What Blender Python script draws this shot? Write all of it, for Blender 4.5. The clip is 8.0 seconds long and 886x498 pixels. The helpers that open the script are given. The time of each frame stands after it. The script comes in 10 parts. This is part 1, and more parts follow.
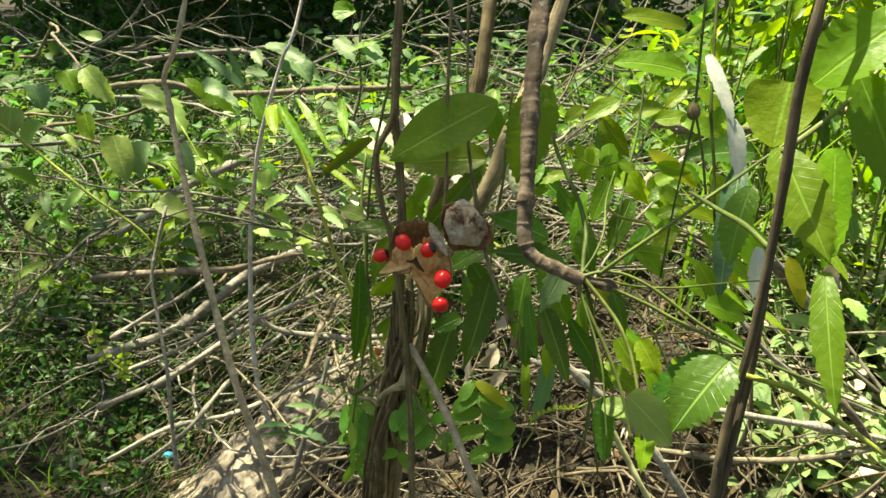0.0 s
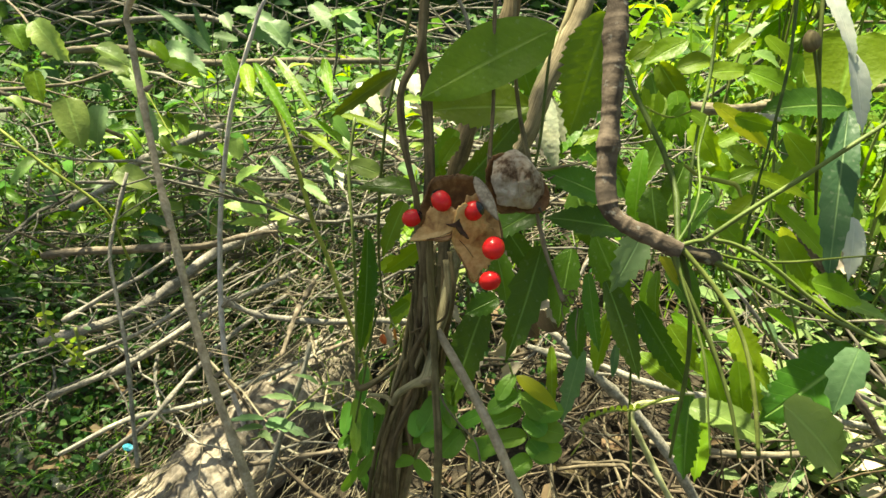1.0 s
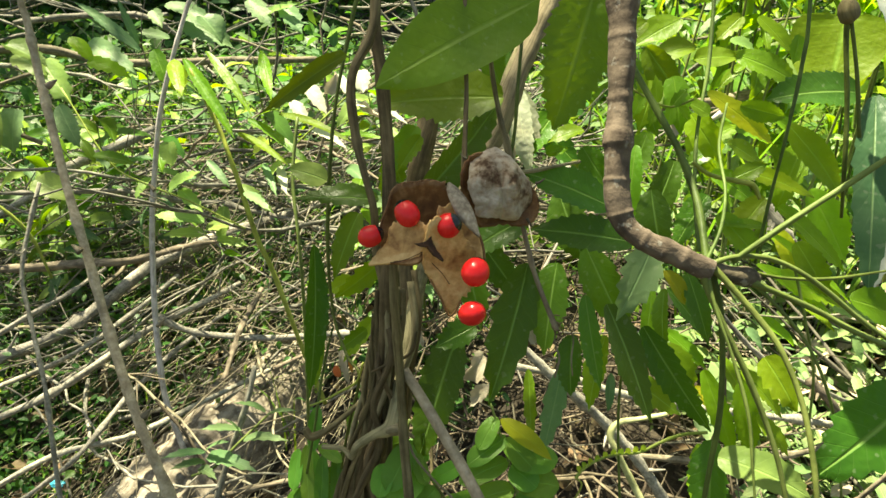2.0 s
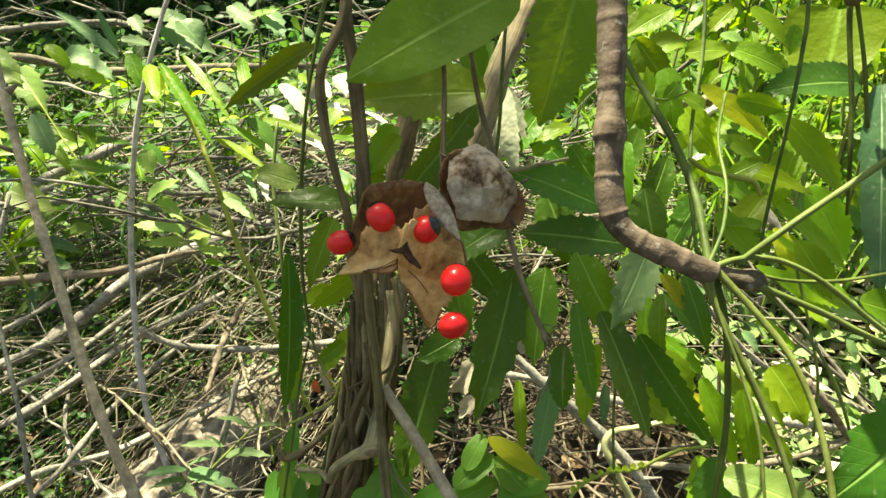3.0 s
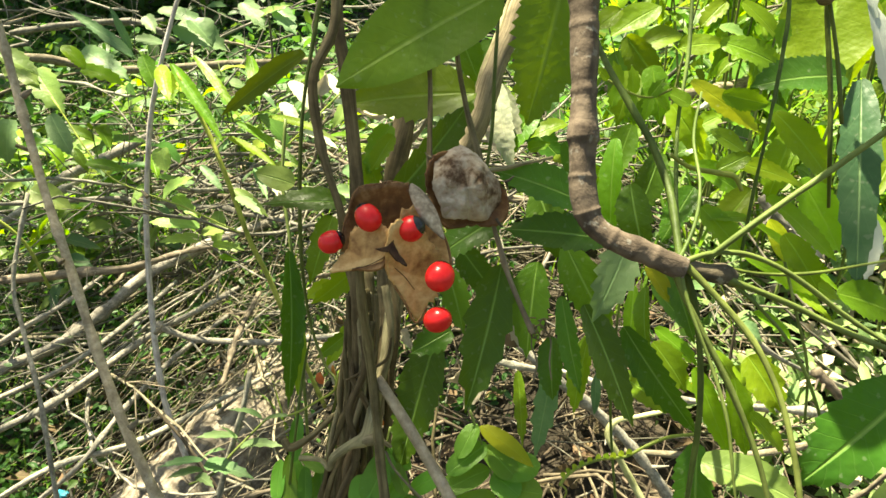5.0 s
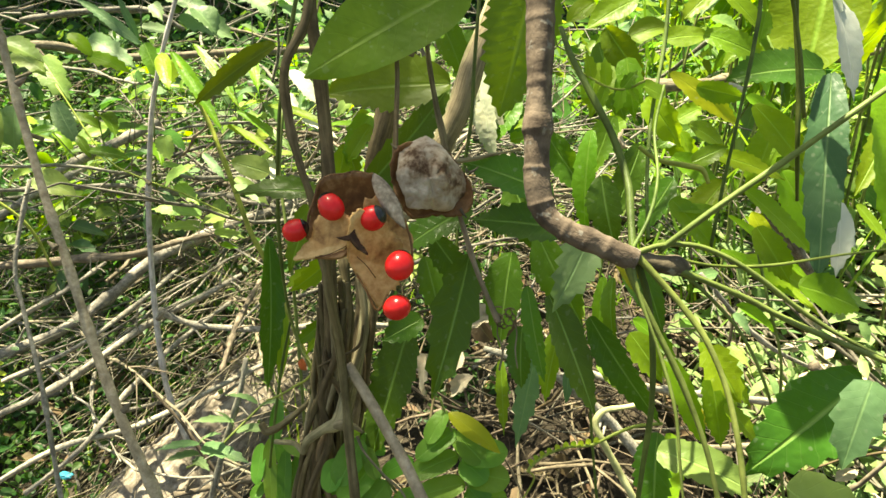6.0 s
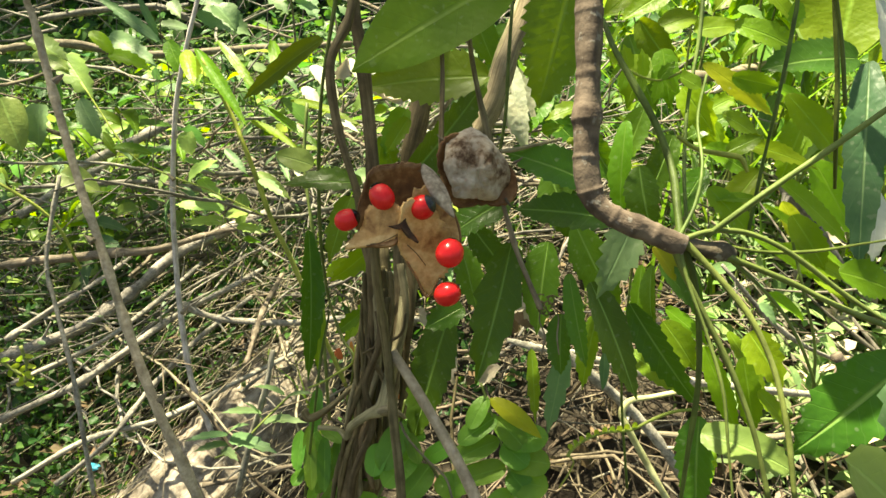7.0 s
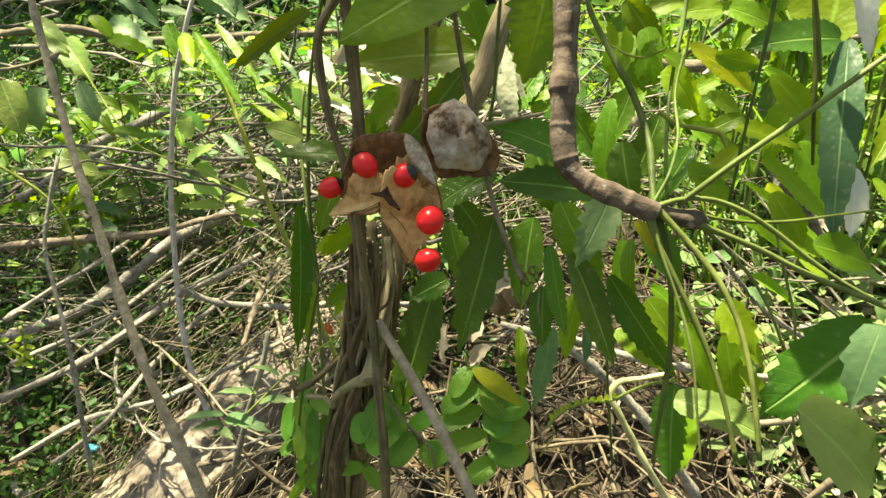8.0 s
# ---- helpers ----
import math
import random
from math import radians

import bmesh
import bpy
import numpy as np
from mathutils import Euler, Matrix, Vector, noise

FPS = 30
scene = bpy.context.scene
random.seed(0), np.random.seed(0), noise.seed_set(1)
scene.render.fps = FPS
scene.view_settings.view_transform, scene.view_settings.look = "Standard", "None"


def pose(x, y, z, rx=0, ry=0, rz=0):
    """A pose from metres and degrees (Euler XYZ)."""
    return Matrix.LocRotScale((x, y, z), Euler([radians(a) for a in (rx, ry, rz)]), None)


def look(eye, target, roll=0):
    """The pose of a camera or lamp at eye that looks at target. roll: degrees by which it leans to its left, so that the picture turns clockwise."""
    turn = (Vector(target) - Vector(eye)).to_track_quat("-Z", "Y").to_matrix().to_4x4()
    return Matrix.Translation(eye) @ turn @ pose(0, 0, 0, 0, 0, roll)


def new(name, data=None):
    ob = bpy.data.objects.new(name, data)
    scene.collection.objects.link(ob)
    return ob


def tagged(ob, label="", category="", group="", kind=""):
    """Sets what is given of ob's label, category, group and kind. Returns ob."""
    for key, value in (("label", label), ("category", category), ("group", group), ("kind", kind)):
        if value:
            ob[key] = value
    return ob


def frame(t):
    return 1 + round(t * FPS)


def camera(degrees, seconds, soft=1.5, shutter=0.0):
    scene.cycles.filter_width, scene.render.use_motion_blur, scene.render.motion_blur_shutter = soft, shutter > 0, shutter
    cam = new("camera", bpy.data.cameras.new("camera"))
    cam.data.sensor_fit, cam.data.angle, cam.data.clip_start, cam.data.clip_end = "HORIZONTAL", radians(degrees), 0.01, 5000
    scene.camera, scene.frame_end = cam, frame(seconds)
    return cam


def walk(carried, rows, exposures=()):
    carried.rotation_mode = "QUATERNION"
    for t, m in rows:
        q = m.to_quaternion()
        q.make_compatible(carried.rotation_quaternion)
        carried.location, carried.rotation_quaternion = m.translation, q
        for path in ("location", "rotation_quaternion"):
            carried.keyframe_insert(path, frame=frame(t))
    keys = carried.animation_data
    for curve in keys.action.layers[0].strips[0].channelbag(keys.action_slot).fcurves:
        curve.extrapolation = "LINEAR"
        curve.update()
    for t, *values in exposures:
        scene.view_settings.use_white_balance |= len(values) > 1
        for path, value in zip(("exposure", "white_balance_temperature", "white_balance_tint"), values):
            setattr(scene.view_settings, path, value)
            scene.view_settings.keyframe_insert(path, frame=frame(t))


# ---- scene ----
cam = camera(67.0, 8.0, 1.55)
PATH = [
    (0, (0.067, 0.003, 0.671), (-0.43, 1.823, 0.009), 0.4),
    (0.5, (0.038, 0.029, 0.652), (-0.391, 1.856, -0.04), 1.7),
    (1, (0.029, 0.045, 0.645), (-0.361, 1.877, -0.056), 2.3),
    (1.5, (0.024, 0.066, 0.642), (-0.29, 1.915, -0.054), 1.4),
    (1.7, (0.019, 0.074, 0.638), (-0.255, 1.929, -0.057), 2.1),
    (2.8, (0.014, 0.099, 0.633), (-0.186, 1.966, -0.056), 1.6),
    (3, (0.017, 0.098, 0.631), (-0.198, 1.968, -0.046), 1.6),
    (3.5, (0.022, 0.098, 0.632), (-0.237, 1.959, -0.052), 1.1),
    (4, (0.024, 0.092, 0.632), (-0.263, 1.944, -0.067), 0.8),
    (4.2, (0.025, 0.092, 0.633), (-0.247, 1.947, -0.064), 1.0),
    (5.3, (0.025, 0.093, 0.635), (-0.245, 1.943, -0.074), 0.1),
    (5.5, (0.027, 0.091, 0.631), (-0.264, 1.934, -0.087), 0.2),
    (6, (0.037, 0.092, 0.636), (-0.256, 1.931, -0.095), 0.6),
    (6.5, (0.033, 0.092, 0.635), (-0.29, 1.923, -0.1), -0.2),
    (7, (0.029, 0.086, 0.636), (-0.297, 1.913, -0.109), -0.1),
    (7.5, (0.034, 0.087, 0.636), (-0.302, 1.906, -0.123), -0.7),
    (8, (0.035, 0.081, 0.632), (-0.293, 1.898, -0.136), 0.4),
]
walk(cam, [(t, look(eye, target, roll)) for t, eye, target, roll in PATH], [(0, 1.88, 7900, -3), (1.5, 2.07, 7900, -5), (4, 2.22, 7950, -3), (5.5, 2.36, 8000, -2), (7, 2.23, 8050, -1), (8, 2.17, 8050, 0)])

# ---- world, sun and exposure ----
world = bpy.data.worlds.new("sky")
scene.world = world
world.use_nodes = True
wt = world.node_tree
sky = wt.nodes.new("ShaderNodeTexSky")
sky.sky_type = "NISHITA"
sky.sun_disc = False
sky.dust_density = 2.5
sky.ozone_density = 0.6
SUN_DIR = Vector((-0.26, 0.13, 0.955)).normalized()
sky.sun_elevation = math.asin(SUN_DIR.z)
sky.sun_rotation = math.atan2(SUN_DIR.x, SUN_DIR.y)
wt.nodes["Background"].inputs["Strength"].default_value = 0.047
wt.links.new(sky.outputs["Color"], wt.nodes["Background"].inputs["Color"])
sun = new("sun", bpy.data.lights.new("sun", "SUN"))
sun.data.energy = 4.8
sun.data.angle = radians(0.6)
sun.data.color = (1.0, 0.94, 0.82)
sun.matrix_world = look(SUN_DIR * 20, (0, 0, 0))


# ---- materials ----
def node_material(name):
    m = bpy.data.materials.new(name)
    m.use_nodes = True
    nt = m.node_tree
    return m, nt, nt.nodes["Principled BSDF"]


def math_node(nt, op, a, b=None):
    n = nt.nodes.new("ShaderNodeMath")
    n.operation = op
    for i, v in enumerate((a, b)):
        if v is None:
            continue
        if isinstance(v, (int, float)):
            n.inputs[i].default_value = v
        else:
            nt.links.new(v, n.inputs[i])
    return n.outputs[0]


def noise_node(nt, vector, scale, detail=4.0, rough=0.6):
    n = nt.nodes.new("ShaderNodeTexNoise")
    n.inputs["Scale"].default_value = scale
    n.inputs["Detail"].default_value = detail
    n.inputs["Roughness"].default_value = rough
    if vector is not None:
        nt.links.new(vector, n.inputs["Vector"])
    return n.outputs["Fac"]


def ramp(nt, fac, stops):
    n = nt.nodes.new("ShaderNodeValToRGB")
    e = n.color_ramp.elements
    while len(e) < len(stops):
        e.new(0.5)
    for el, (p, c) in zip(e, stops):
        el.position = p
        el.color = (*c, 1) if len(c) == 3 else c
    nt.links.new(fac, n.inputs["Fac"])
    return n.outputs["Color"]


def mix(nt, fac, a, b, kind="MIX"):
    n = nt.nodes.new("ShaderNodeMix")
    n.data_type = "RGBA"
    n.blend_type = kind
    ins = [s for s in n.inputs if s.enabled]
    for sock, v in zip(ins, (fac, a, b)):
        if isinstance(v, (int, float)):
            sock.default_value = v
        elif isinstance(v, tuple):
            sock.default_value = (*v, 1)
        else:
            nt.links.new(v, sock)
    return [o for o in n.outputs if o.enabled][0]


def bump(nt, bsdf, height, strength, distance):
    b = nt.nodes.new("ShaderNodeBump")
    b.inputs["Strength"].default_value = strength
    b.inputs["Distance"].default_value = distance
    nt.links.new(height, b.inputs["Height"])
    for x in bsdf:
        nt.links.new(b.outputs["Normal"], x.inputs["Normal"])


def coords(nt, kind="Object"):
    return nt.nodes.new("ShaderNodeTexCoord").outputs[kind]


def tint_random(nt, col, fac, amount, island=False):
    """Shifts hue and value a little from piece to piece."""
    if island:
        r = nt.nodes.new("ShaderNodeNewGeometry").outputs["Random Per Island"]
    else:
        r = nt.nodes.new("ShaderNodeObjectInfo").outputs["Random"]
    h = nt.nodes.new("ShaderNodeHueSaturation")
    nt.links.new(math_node(nt, "MULTIPLY_ADD", r, fac), h.inputs["Hue"])
    h.inputs["Hue"].links[0].from_node.inputs[2].default_value = 0.5 - fac / 2
    v = math_node(nt, "MULTIPLY_ADD", math_node(nt, "FRACT", math_node(nt, "MULTIPLY", r, 7.31)), amount)
    v.node.inputs[2].default_value = 1 - amount / 2
    nt.links.new(v, h.inputs["Value"])
    nt.links.new(col, h.inputs["Color"])
    return h.outputs["Color"]


def leaf_material(name, green, through_green, veins=0.5, side=9.0, spots=0.0, island=False, clear=0.45, rough=0.42, hue=0.04, val=0.5):
    m, nt, p = node_material(name)
    sep = nt.nodes.new("ShaderNodeSeparateXYZ")
    nt.links.new(coords(nt, "UV"), sep.inputs[0])
    u, v = sep.outputs[0], sep.outputs[1]
    off = math_node(nt, "ABSOLUTE", math_node(nt, "MULTIPLY_ADD", v, 2.0))
    off.node.inputs[0].links[0].from_node.inputs[2].default_value = -1.0
    rib = ramp(nt, off, [(0.0, (1, 1, 1)), (0.045, (0.6, 0.6, 0.6)), (0.08, (0, 0, 0))])
    lean = math_node(nt, "SUBTRACT", math_node(nt, "MULTIPLY", u, side), math_node(nt, "MULTIPLY", off, 1.6))
    saw = math_node(nt, "ABSOLUTE", math_node(nt, "SUBTRACT", math_node(nt, "FRACT", lean), 0.5))
    lines = ramp(nt, saw, [(0.0, (0.13, 0.13, 0.13)), (0.06, (0, 0, 0))])
    vein = math_node(nt, "MULTIPLY", math_node(nt, "MAXIMUM", rib, lines), veins)
    ob = coords(nt)
    grain = noise_node(nt, ob, 260.0, 3.0)
    patch = noise_node(nt, ob, 45.0, 3.0)
    base = mix(nt, ramp(nt, patch, [(0.3, (0, 0, 0)), (0.75, (1, 1, 1))]), green, tuple(min(1, c * f) for c, f in zip(green, (1.7, 1.35, 1.2))))
    base = mix(nt, math_node(nt, "MULTIPLY", grain, 0.28), base, tuple(c * 0.45 for c in green))
    if spots:
        dots = ramp(nt, noise_node(nt, ob, 420.0, 1.0), [(0.66, (0, 0, 0)), (0.70, (1, 1, 1))])
        base = mix(nt, math_node(nt, "MULTIPLY", dots, spots * 0.4), base, (0.45, 0.47, 0.33))
        brown = ramp(nt, noise_node(nt, ob, 70.0, 2.0), [(0.68, (0, 0, 0)), (0.76, (1, 1, 1))])
        base = mix(nt, math_node(nt, "MULTIPLY", brown, spots), base, (0.22, 0.17, 0.06))
    base = tint_random(nt, base, hue, val, island)
    base = mix(nt, vein, base, tuple(min(1, c * 1.5 + k) for c, k in zip(green, (0.17, 0.21, 0.07))))
    nt.links.new(base, p.inputs["Base Color"])
    p.inputs["Roughness"].default_value = rough
    p.inputs["Specular IOR Level"].default_value = 0.28
    tr = nt.nodes.new("ShaderNodeBsdfTranslucent")
    back = mix(nt, math_node(nt, "MULTIPLY", grain, 0.3), through_green, tuple(c * 0.5 for c in through_green))
    back = tint_random(nt, back, hue, val, island)
    back = mix(nt, math_node(nt, "MULTIPLY", vein, 0.6), back, tuple(c * 0.5 for c in through_green))
    nt.links.new(back, tr.inputs["Color"])
    swell = math_node(nt, "MULTIPLY", noise_node(nt, ob, 150.0, 2.0), 2.2)
    bump(nt, (p, tr), math_node(nt, "ADD", swell, math_node(nt, "SUBTRACT", math_node(nt, "MULTIPLY", grain, 0.4), vein)), 0.45, 0.0008)
    ms = nt.nodes.new("ShaderNodeMixShader")
    ms.inputs[0].default_value = clear
    nt.links.new(p.outputs[0], ms.inputs[1])
    nt.links.new(tr.outputs[0], ms.inputs[2])
    nt.links.new(ms.outputs[0], nt.nodes["Material Output"].inputs["Surface"])
    return m


def bark_material(name, dark, light, along=14.0, around=1.0, rings=0.0, rough=0.85, island=False, val=0.4, lichen=0.0):
    """Bark along a stem: UV x runs round it, y along it, both in metres."""
    m, nt, p = node_material(name)
    mp = nt.nodes.new("ShaderNodeMapping")
    mp.inputs["Scale"].default_value = (900.0 * around, along * 9, 1)
    nt.links.new(coords(nt, "UV"), mp.inputs["Vector"])
    fibre = noise_node(nt, mp.outputs["Vector"], 1.0, 5.0, 0.65)
    ob = coords(nt)
    blot = noise_node(nt, ob, 120.0, 4.0)
    col = mix(nt, ramp(nt, fibre, [(0.32, (0, 0, 0)), (0.68, (1, 1, 1))]), dark, light)
    col = mix(nt, ramp(nt, blot, [(0.42, (0, 0, 0)), (0.7, (0.75, 0.75, 0.75))]), col, tuple(c * 0.55 for c in dark))
    height = math_node(nt, "ADD", fibre, math_node(nt, "MULTIPLY", blot, 0.6))
    if rings:
        w = nt.nodes.new("ShaderNodeTexNoise")
        w.noise_dimensions = "2D"
        m2 = nt.nodes.new("ShaderNodeMapping")
        m2.inputs["Scale"].default_value = (22.0, rings, 1)
        nt.links.new(coords(nt, "UV"), m2.inputs["Vector"])
        nt.links.new(m2.outputs["Vector"], w.inputs["Vector"])
        w.inputs["Scale"].default_value = 1.0
        w.inputs["Detail"].default_value = 3.0
        col = mix(nt, ramp(nt, w.outputs["Fac"], [(0.5, (0, 0, 0)), (0.66, (0.45, 0.45, 0.45))]), col, tuple(min(1, c * 1.2) for c in light))
        height = math_node(nt, "ADD", height, w.outputs["Fac"])
    if lichen:
        spots = ramp(nt, noise_node(nt, ob, 300.0, 3.0), [(0.60, (0, 0, 0)), (0.66, (1, 1, 1))])
        col = mix(nt, math_node(nt, "MULTIPLY", spots, lichen), col, (0.42, 0.41, 0.36))
    col = tint_random(nt, col, 0.03, val, island)
    nt.links.new(col, p.inputs["Base Color"])
    p.inputs["Roughness"].default_value = rough
    p.inputs["Specular IOR Level"].default_value = 0.25
    bump(nt, (p,), height, 0.7, 0.0008)
    return m


def mottled(name, stops, scale, fine, rough=0.8, bump_mm=0.6, strength=0.6, spec=0.3, island=False, val=0.0, pits=0.35):
    """A patchy surface: a coarse noise through colour stops, darkened and roughened by a fine one."""
    m, nt, p = node_material(name)
    ob = coords(nt)
    a, b = noise_node(nt, ob, scale, 5.0, 0.65), noise_node(nt, ob, fine, 4.0, 0.6)
    col = ramp(nt, math_node(nt, "ADD", math_node(nt, "MULTIPLY", a, 0.7), math_node(nt, "MULTIPLY", b, 0.3)), stops)
    col = mix(nt, math_node(nt, "MULTIPLY", ramp(nt, b, [(0.35, (1, 1, 1)), (0.6, (0, 0, 0))]), pits), col, tuple(c * 0.3 for c in stops[0][1]))
    if val:
        col = tint_random(nt, col, 0.03, val, island)
    nt.links.new(col, p.inputs["Base Color"])
    p.inputs["Roughness"].default_value = rough
    p.inputs["Specular IOR Level"].default_value = spec
    bump(nt, (p,), math_node(nt, "ADD", a, b), strength, bump_mm / 1000)
    return m


# Neem leaf in three tones: NEEM_DARK holds shade, NEEM_BRIGHT sun, in the colour.
NEEM = leaf_material("neem leaf", (0.095, 0.21, 0.016), (0.34, 0.55, 0.016), 0.75, 10, 0.4)
NEEM_DARK = leaf_material("shaded dark neem leaf", (0.046, 0.126, 0.016), (0.21, 0.41, 0.012), 0.95, 10, 0.45, clear=0.35, rough=0.34)
NEEM_BRIGHT = leaf_material("sunlit yellow green neem leaf", (0.15, 0.29, 0.018), (0.40, 0.62, 0.025), 0.6, 10, 0.25, clear=0.55)
BLUE_LEAF = leaf_material("blue green leaf", (0.12, 0.22, 0.10), (0.16, 0.34, 0.07), 0.4, 9, 0.3, clear=0.3, rough=0.5)
PALE_LEAF = leaf_material("pale green leaf", (0.22, 0.36, 0.10), (0.40, 0.58, 0.10), 0.5, 8, 0.35, clear=0.42, rough=0.42)
# Sun gloss on green leaves is put into this pale colour.
GLINT_LEAF = leaf_material("leaf paled by sun glint", (0.46, 0.52, 0.40), (0.30, 0.42, 0.16), 0.3, 8, 0.2, clear=0.3, rough=0.45)
# Blue green leaf with its shade put into a darker colour.
BLUE_LEAF_SHADED = leaf_material("shaded blue green leaf", (0.036, 0.092, 0.048), (0.08, 0.20, 0.05), 0.7, 9, 0.3, clear=0.3, rough=0.45)
# The same leaf's sunlit face, its light put into a near white colour.
BLUE_LEAF_SUNLIT = leaf_material("sunlit pale blue leaf", (0.54, 0.62, 0.57), (0.34, 0.46, 0.26), 0.3, 8, 0.2, clear=0.3, rough=0.5)
OLIVE_LEAF = leaf_material("olive green leaf", (0.11, 0.185, 0.020), (0.35, 0.48, 0.014), 0.6, 10, 0.4, clear=0.42)
# Lime green leaf, with some of the sun on it put into its colour.
LIME_LEAF = leaf_material("sunlit lime leaf", (0.14, 0.285, 0.018), (0.38, 0.60, 0.022), 0.6, 8, 0.2, clear=0.55, rough=0.5)
YELLOW_LEAF = leaf_material("yellowing leaf", (0.32, 0.36, 0.025), (0.52, 0.58, 0.03), 0.25, 9, 0.7, clear=0.5)
PEA_LEAF = leaf_material("pea leaflet", (0.125, 0.285, 0.042), (0.28, 0.56, 0.035), 0.3, 11, 0.2, clear=0.38)
SHOOT_LEAF = leaf_material("young shoot leaf", (0.34, 0.50, 0.06), (0.55, 0.72, 0.06), 0.2, 9, 0.0, clear=0.45)
HERB = leaf_material("herb leaf", (0.046, 0.128, 0.032), (0.13, 0.30, 0.032), 0.3, 6, 0.0, island=True, hue=0.06, val=0.6, clear=0.42)
HERB_BLUE = leaf_material("grey green herb leaf", (0.098, 0.192, 0.080), (0.17, 0.34, 0.07), 0.3, 6, 0.0, island=True, hue=0.05, val=0.5, clear=0.42, rough=0.55)
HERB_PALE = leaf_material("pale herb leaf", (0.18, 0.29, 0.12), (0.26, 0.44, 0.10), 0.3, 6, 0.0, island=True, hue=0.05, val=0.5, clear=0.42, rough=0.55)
# Foliage greens: shade is put into SHRUB's colour, sun into BRIGHT_STUFF's.
SHRUB = leaf_material("shade toned shrub leaf", (0.034, 0.096, 0.023), (0.10, 0.24, 0.024), 0.3, 6, 0.0, island=True, hue=0.05, val=0.8, clear=0.35)
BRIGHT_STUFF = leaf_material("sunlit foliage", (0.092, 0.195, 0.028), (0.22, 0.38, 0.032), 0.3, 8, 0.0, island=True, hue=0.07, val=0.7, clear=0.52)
DRY_LEAF = leaf_material("dry leaf", (0.115, 0.088, 0.053), (0.14, 0.10, 0.05), 0.3, 8, 0.3, island=True, clear=0.2, rough=0.7, val=0.7)
GRASS = leaf_material("grass blade", (0.09, 0.20, 0.03), (0.24, 0.42, 0.03), 0.2, 1, 0.0, island=True, val=0.7)

BARK_DARK = bark_material("dark vine bark", (0.058, 0.045, 0.022), (0.21, 0.17, 0.09), 6)
BARK_BROWN = bark_material("brown vine bark", (0.095, 0.072, 0.036), (0.30, 0.24, 0.135), 6)
BARK_PALE = bark_material("pale striped vine bark", (0.14, 0.118, 0.065), (0.40, 0.345, 0.215), 4)
BARK_NEEM = bark_material("ringed brown bark", (0.066, 0.05, 0.035), (0.205, 0.165, 0.118), 20, 0.35, 150.0, lichen=0.4)
# Pale dead wood, lightened further for the sun on the larger branches.
BARK_ASH = bark_material("pale ash grey bark", (0.17, 0.155, 0.122), (0.46, 0.427, 0.36), 30, 0.5, val=0.2, lichen=0.3)
BARK_SAPLING = bark_material("grey brown sapling bark", (0.28, 0.235, 0.155), (0.52, 0.45, 0.325), 40, 0.5, 0.0, lichen=0.3)
BARK_GREY = bark_material("grey dead wood", (0.085, 0.079, 0.064), (0.33, 0.308, 0.256), 8, 0.6, val=0.65, lichen=0.3)
BARK_WHITE = bark_material("bleached smooth wood", (0.40, 0.36, 0.32), (0.78, 0.74, 0.70), 8, 0.6, val=0.2)
BARK_TWIG = bark_material("brown dead twig", (0.105, 0.085, 0.058), (0.31, 0.262, 0.19), 8, 0.6, val=0.6)
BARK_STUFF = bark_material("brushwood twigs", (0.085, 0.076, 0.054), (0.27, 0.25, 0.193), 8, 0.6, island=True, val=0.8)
# Brown darkened in place of the shade behind the vine.
BARK_TWIG_STUFF = bark_material("shade darkened brown rootlets", (0.052, 0.041, 0.027), (0.21, 0.168, 0.115), 8, 0.6, island=True, val=0.9)
STRAW = bark_material("dry straw", (0.17, 0.145, 0.09), (0.39, 0.345, 0.24), 5, 1.0, island=True, val=0.6)
STALK = bark_material("green leaf stalk", (0.11, 0.145, 0.034), (0.24, 0.29, 0.08), 3, 0.4, rough=0.5)
STALK_PALE = bark_material("yellow green stalk", (0.22, 0.28, 0.04), (0.42, 0.47, 0.11), 3, 0.4, rough=0.5)
STALK_CREAM = bark_material("cream smooth stalk", (0.40, 0.42, 0.17), (0.66, 0.66, 0.38), 3, 0.4, rough=0.5)
STALK_DARK = bark_material("dark green stem", (0.055, 0.085, 0.016), (0.16, 0.21, 0.045), 3, 0.4, rough=0.55)

POD_IN = mottled("brown pod lining", [(0.34, (0.065, 0.024, 0.008)), (0.50, (0.17, 0.080, 0.027)), (0.68, (0.42, 0.25, 0.11))], 70, 500, 0.5, 0.3, 0.3, pits=0.08)
POD_TAN = mottled("tan pod lining", [(0.36, (0.23, 0.10, 0.032)), (0.47, (0.50, 0.285, 0.100)), (0.64, (0.75, 0.53, 0.25))], 75, 500, 0.45, 0.3, 0.3, pits=0.08)
POD_GREY = mottled("weathered grey pod skin", [(0.40, (0.085, 0.048, 0.026)), (0.455, (0.25, 0.18, 0.12)), (0.50, (0.36, 0.295, 0.225)), (0.60, (0.50, 0.44, 0.355))], 80, 420, 0.9, 0.5, 0.8, pits=0.1)
POD_DARK = mottled("dark pod lines and slit shade", [(0.3, (0.025, 0.012, 0.006)), (0.7, (0.07, 0.035, 0.018))], 90, 600, 0.7, 0.2, 0.3)
POD_SKIN = mottled("grey pod skin", [(0.34, (0.17, 0.13, 0.09)), (0.5, (0.40, 0.335, 0.255)), (0.66, (0.64, 0.57, 0.46))], 90, 700, 0.85, 0.4, 0.5, pits=0.2)
SOIL = mottled("dry soil", [(0.3, (0.016, 0.013, 0.009)), (0.5, (0.038, 0.030, 0.020)), (0.7, (0.085, 0.068, 0.047))], 9, 160, 0.95, 6, 0.7)
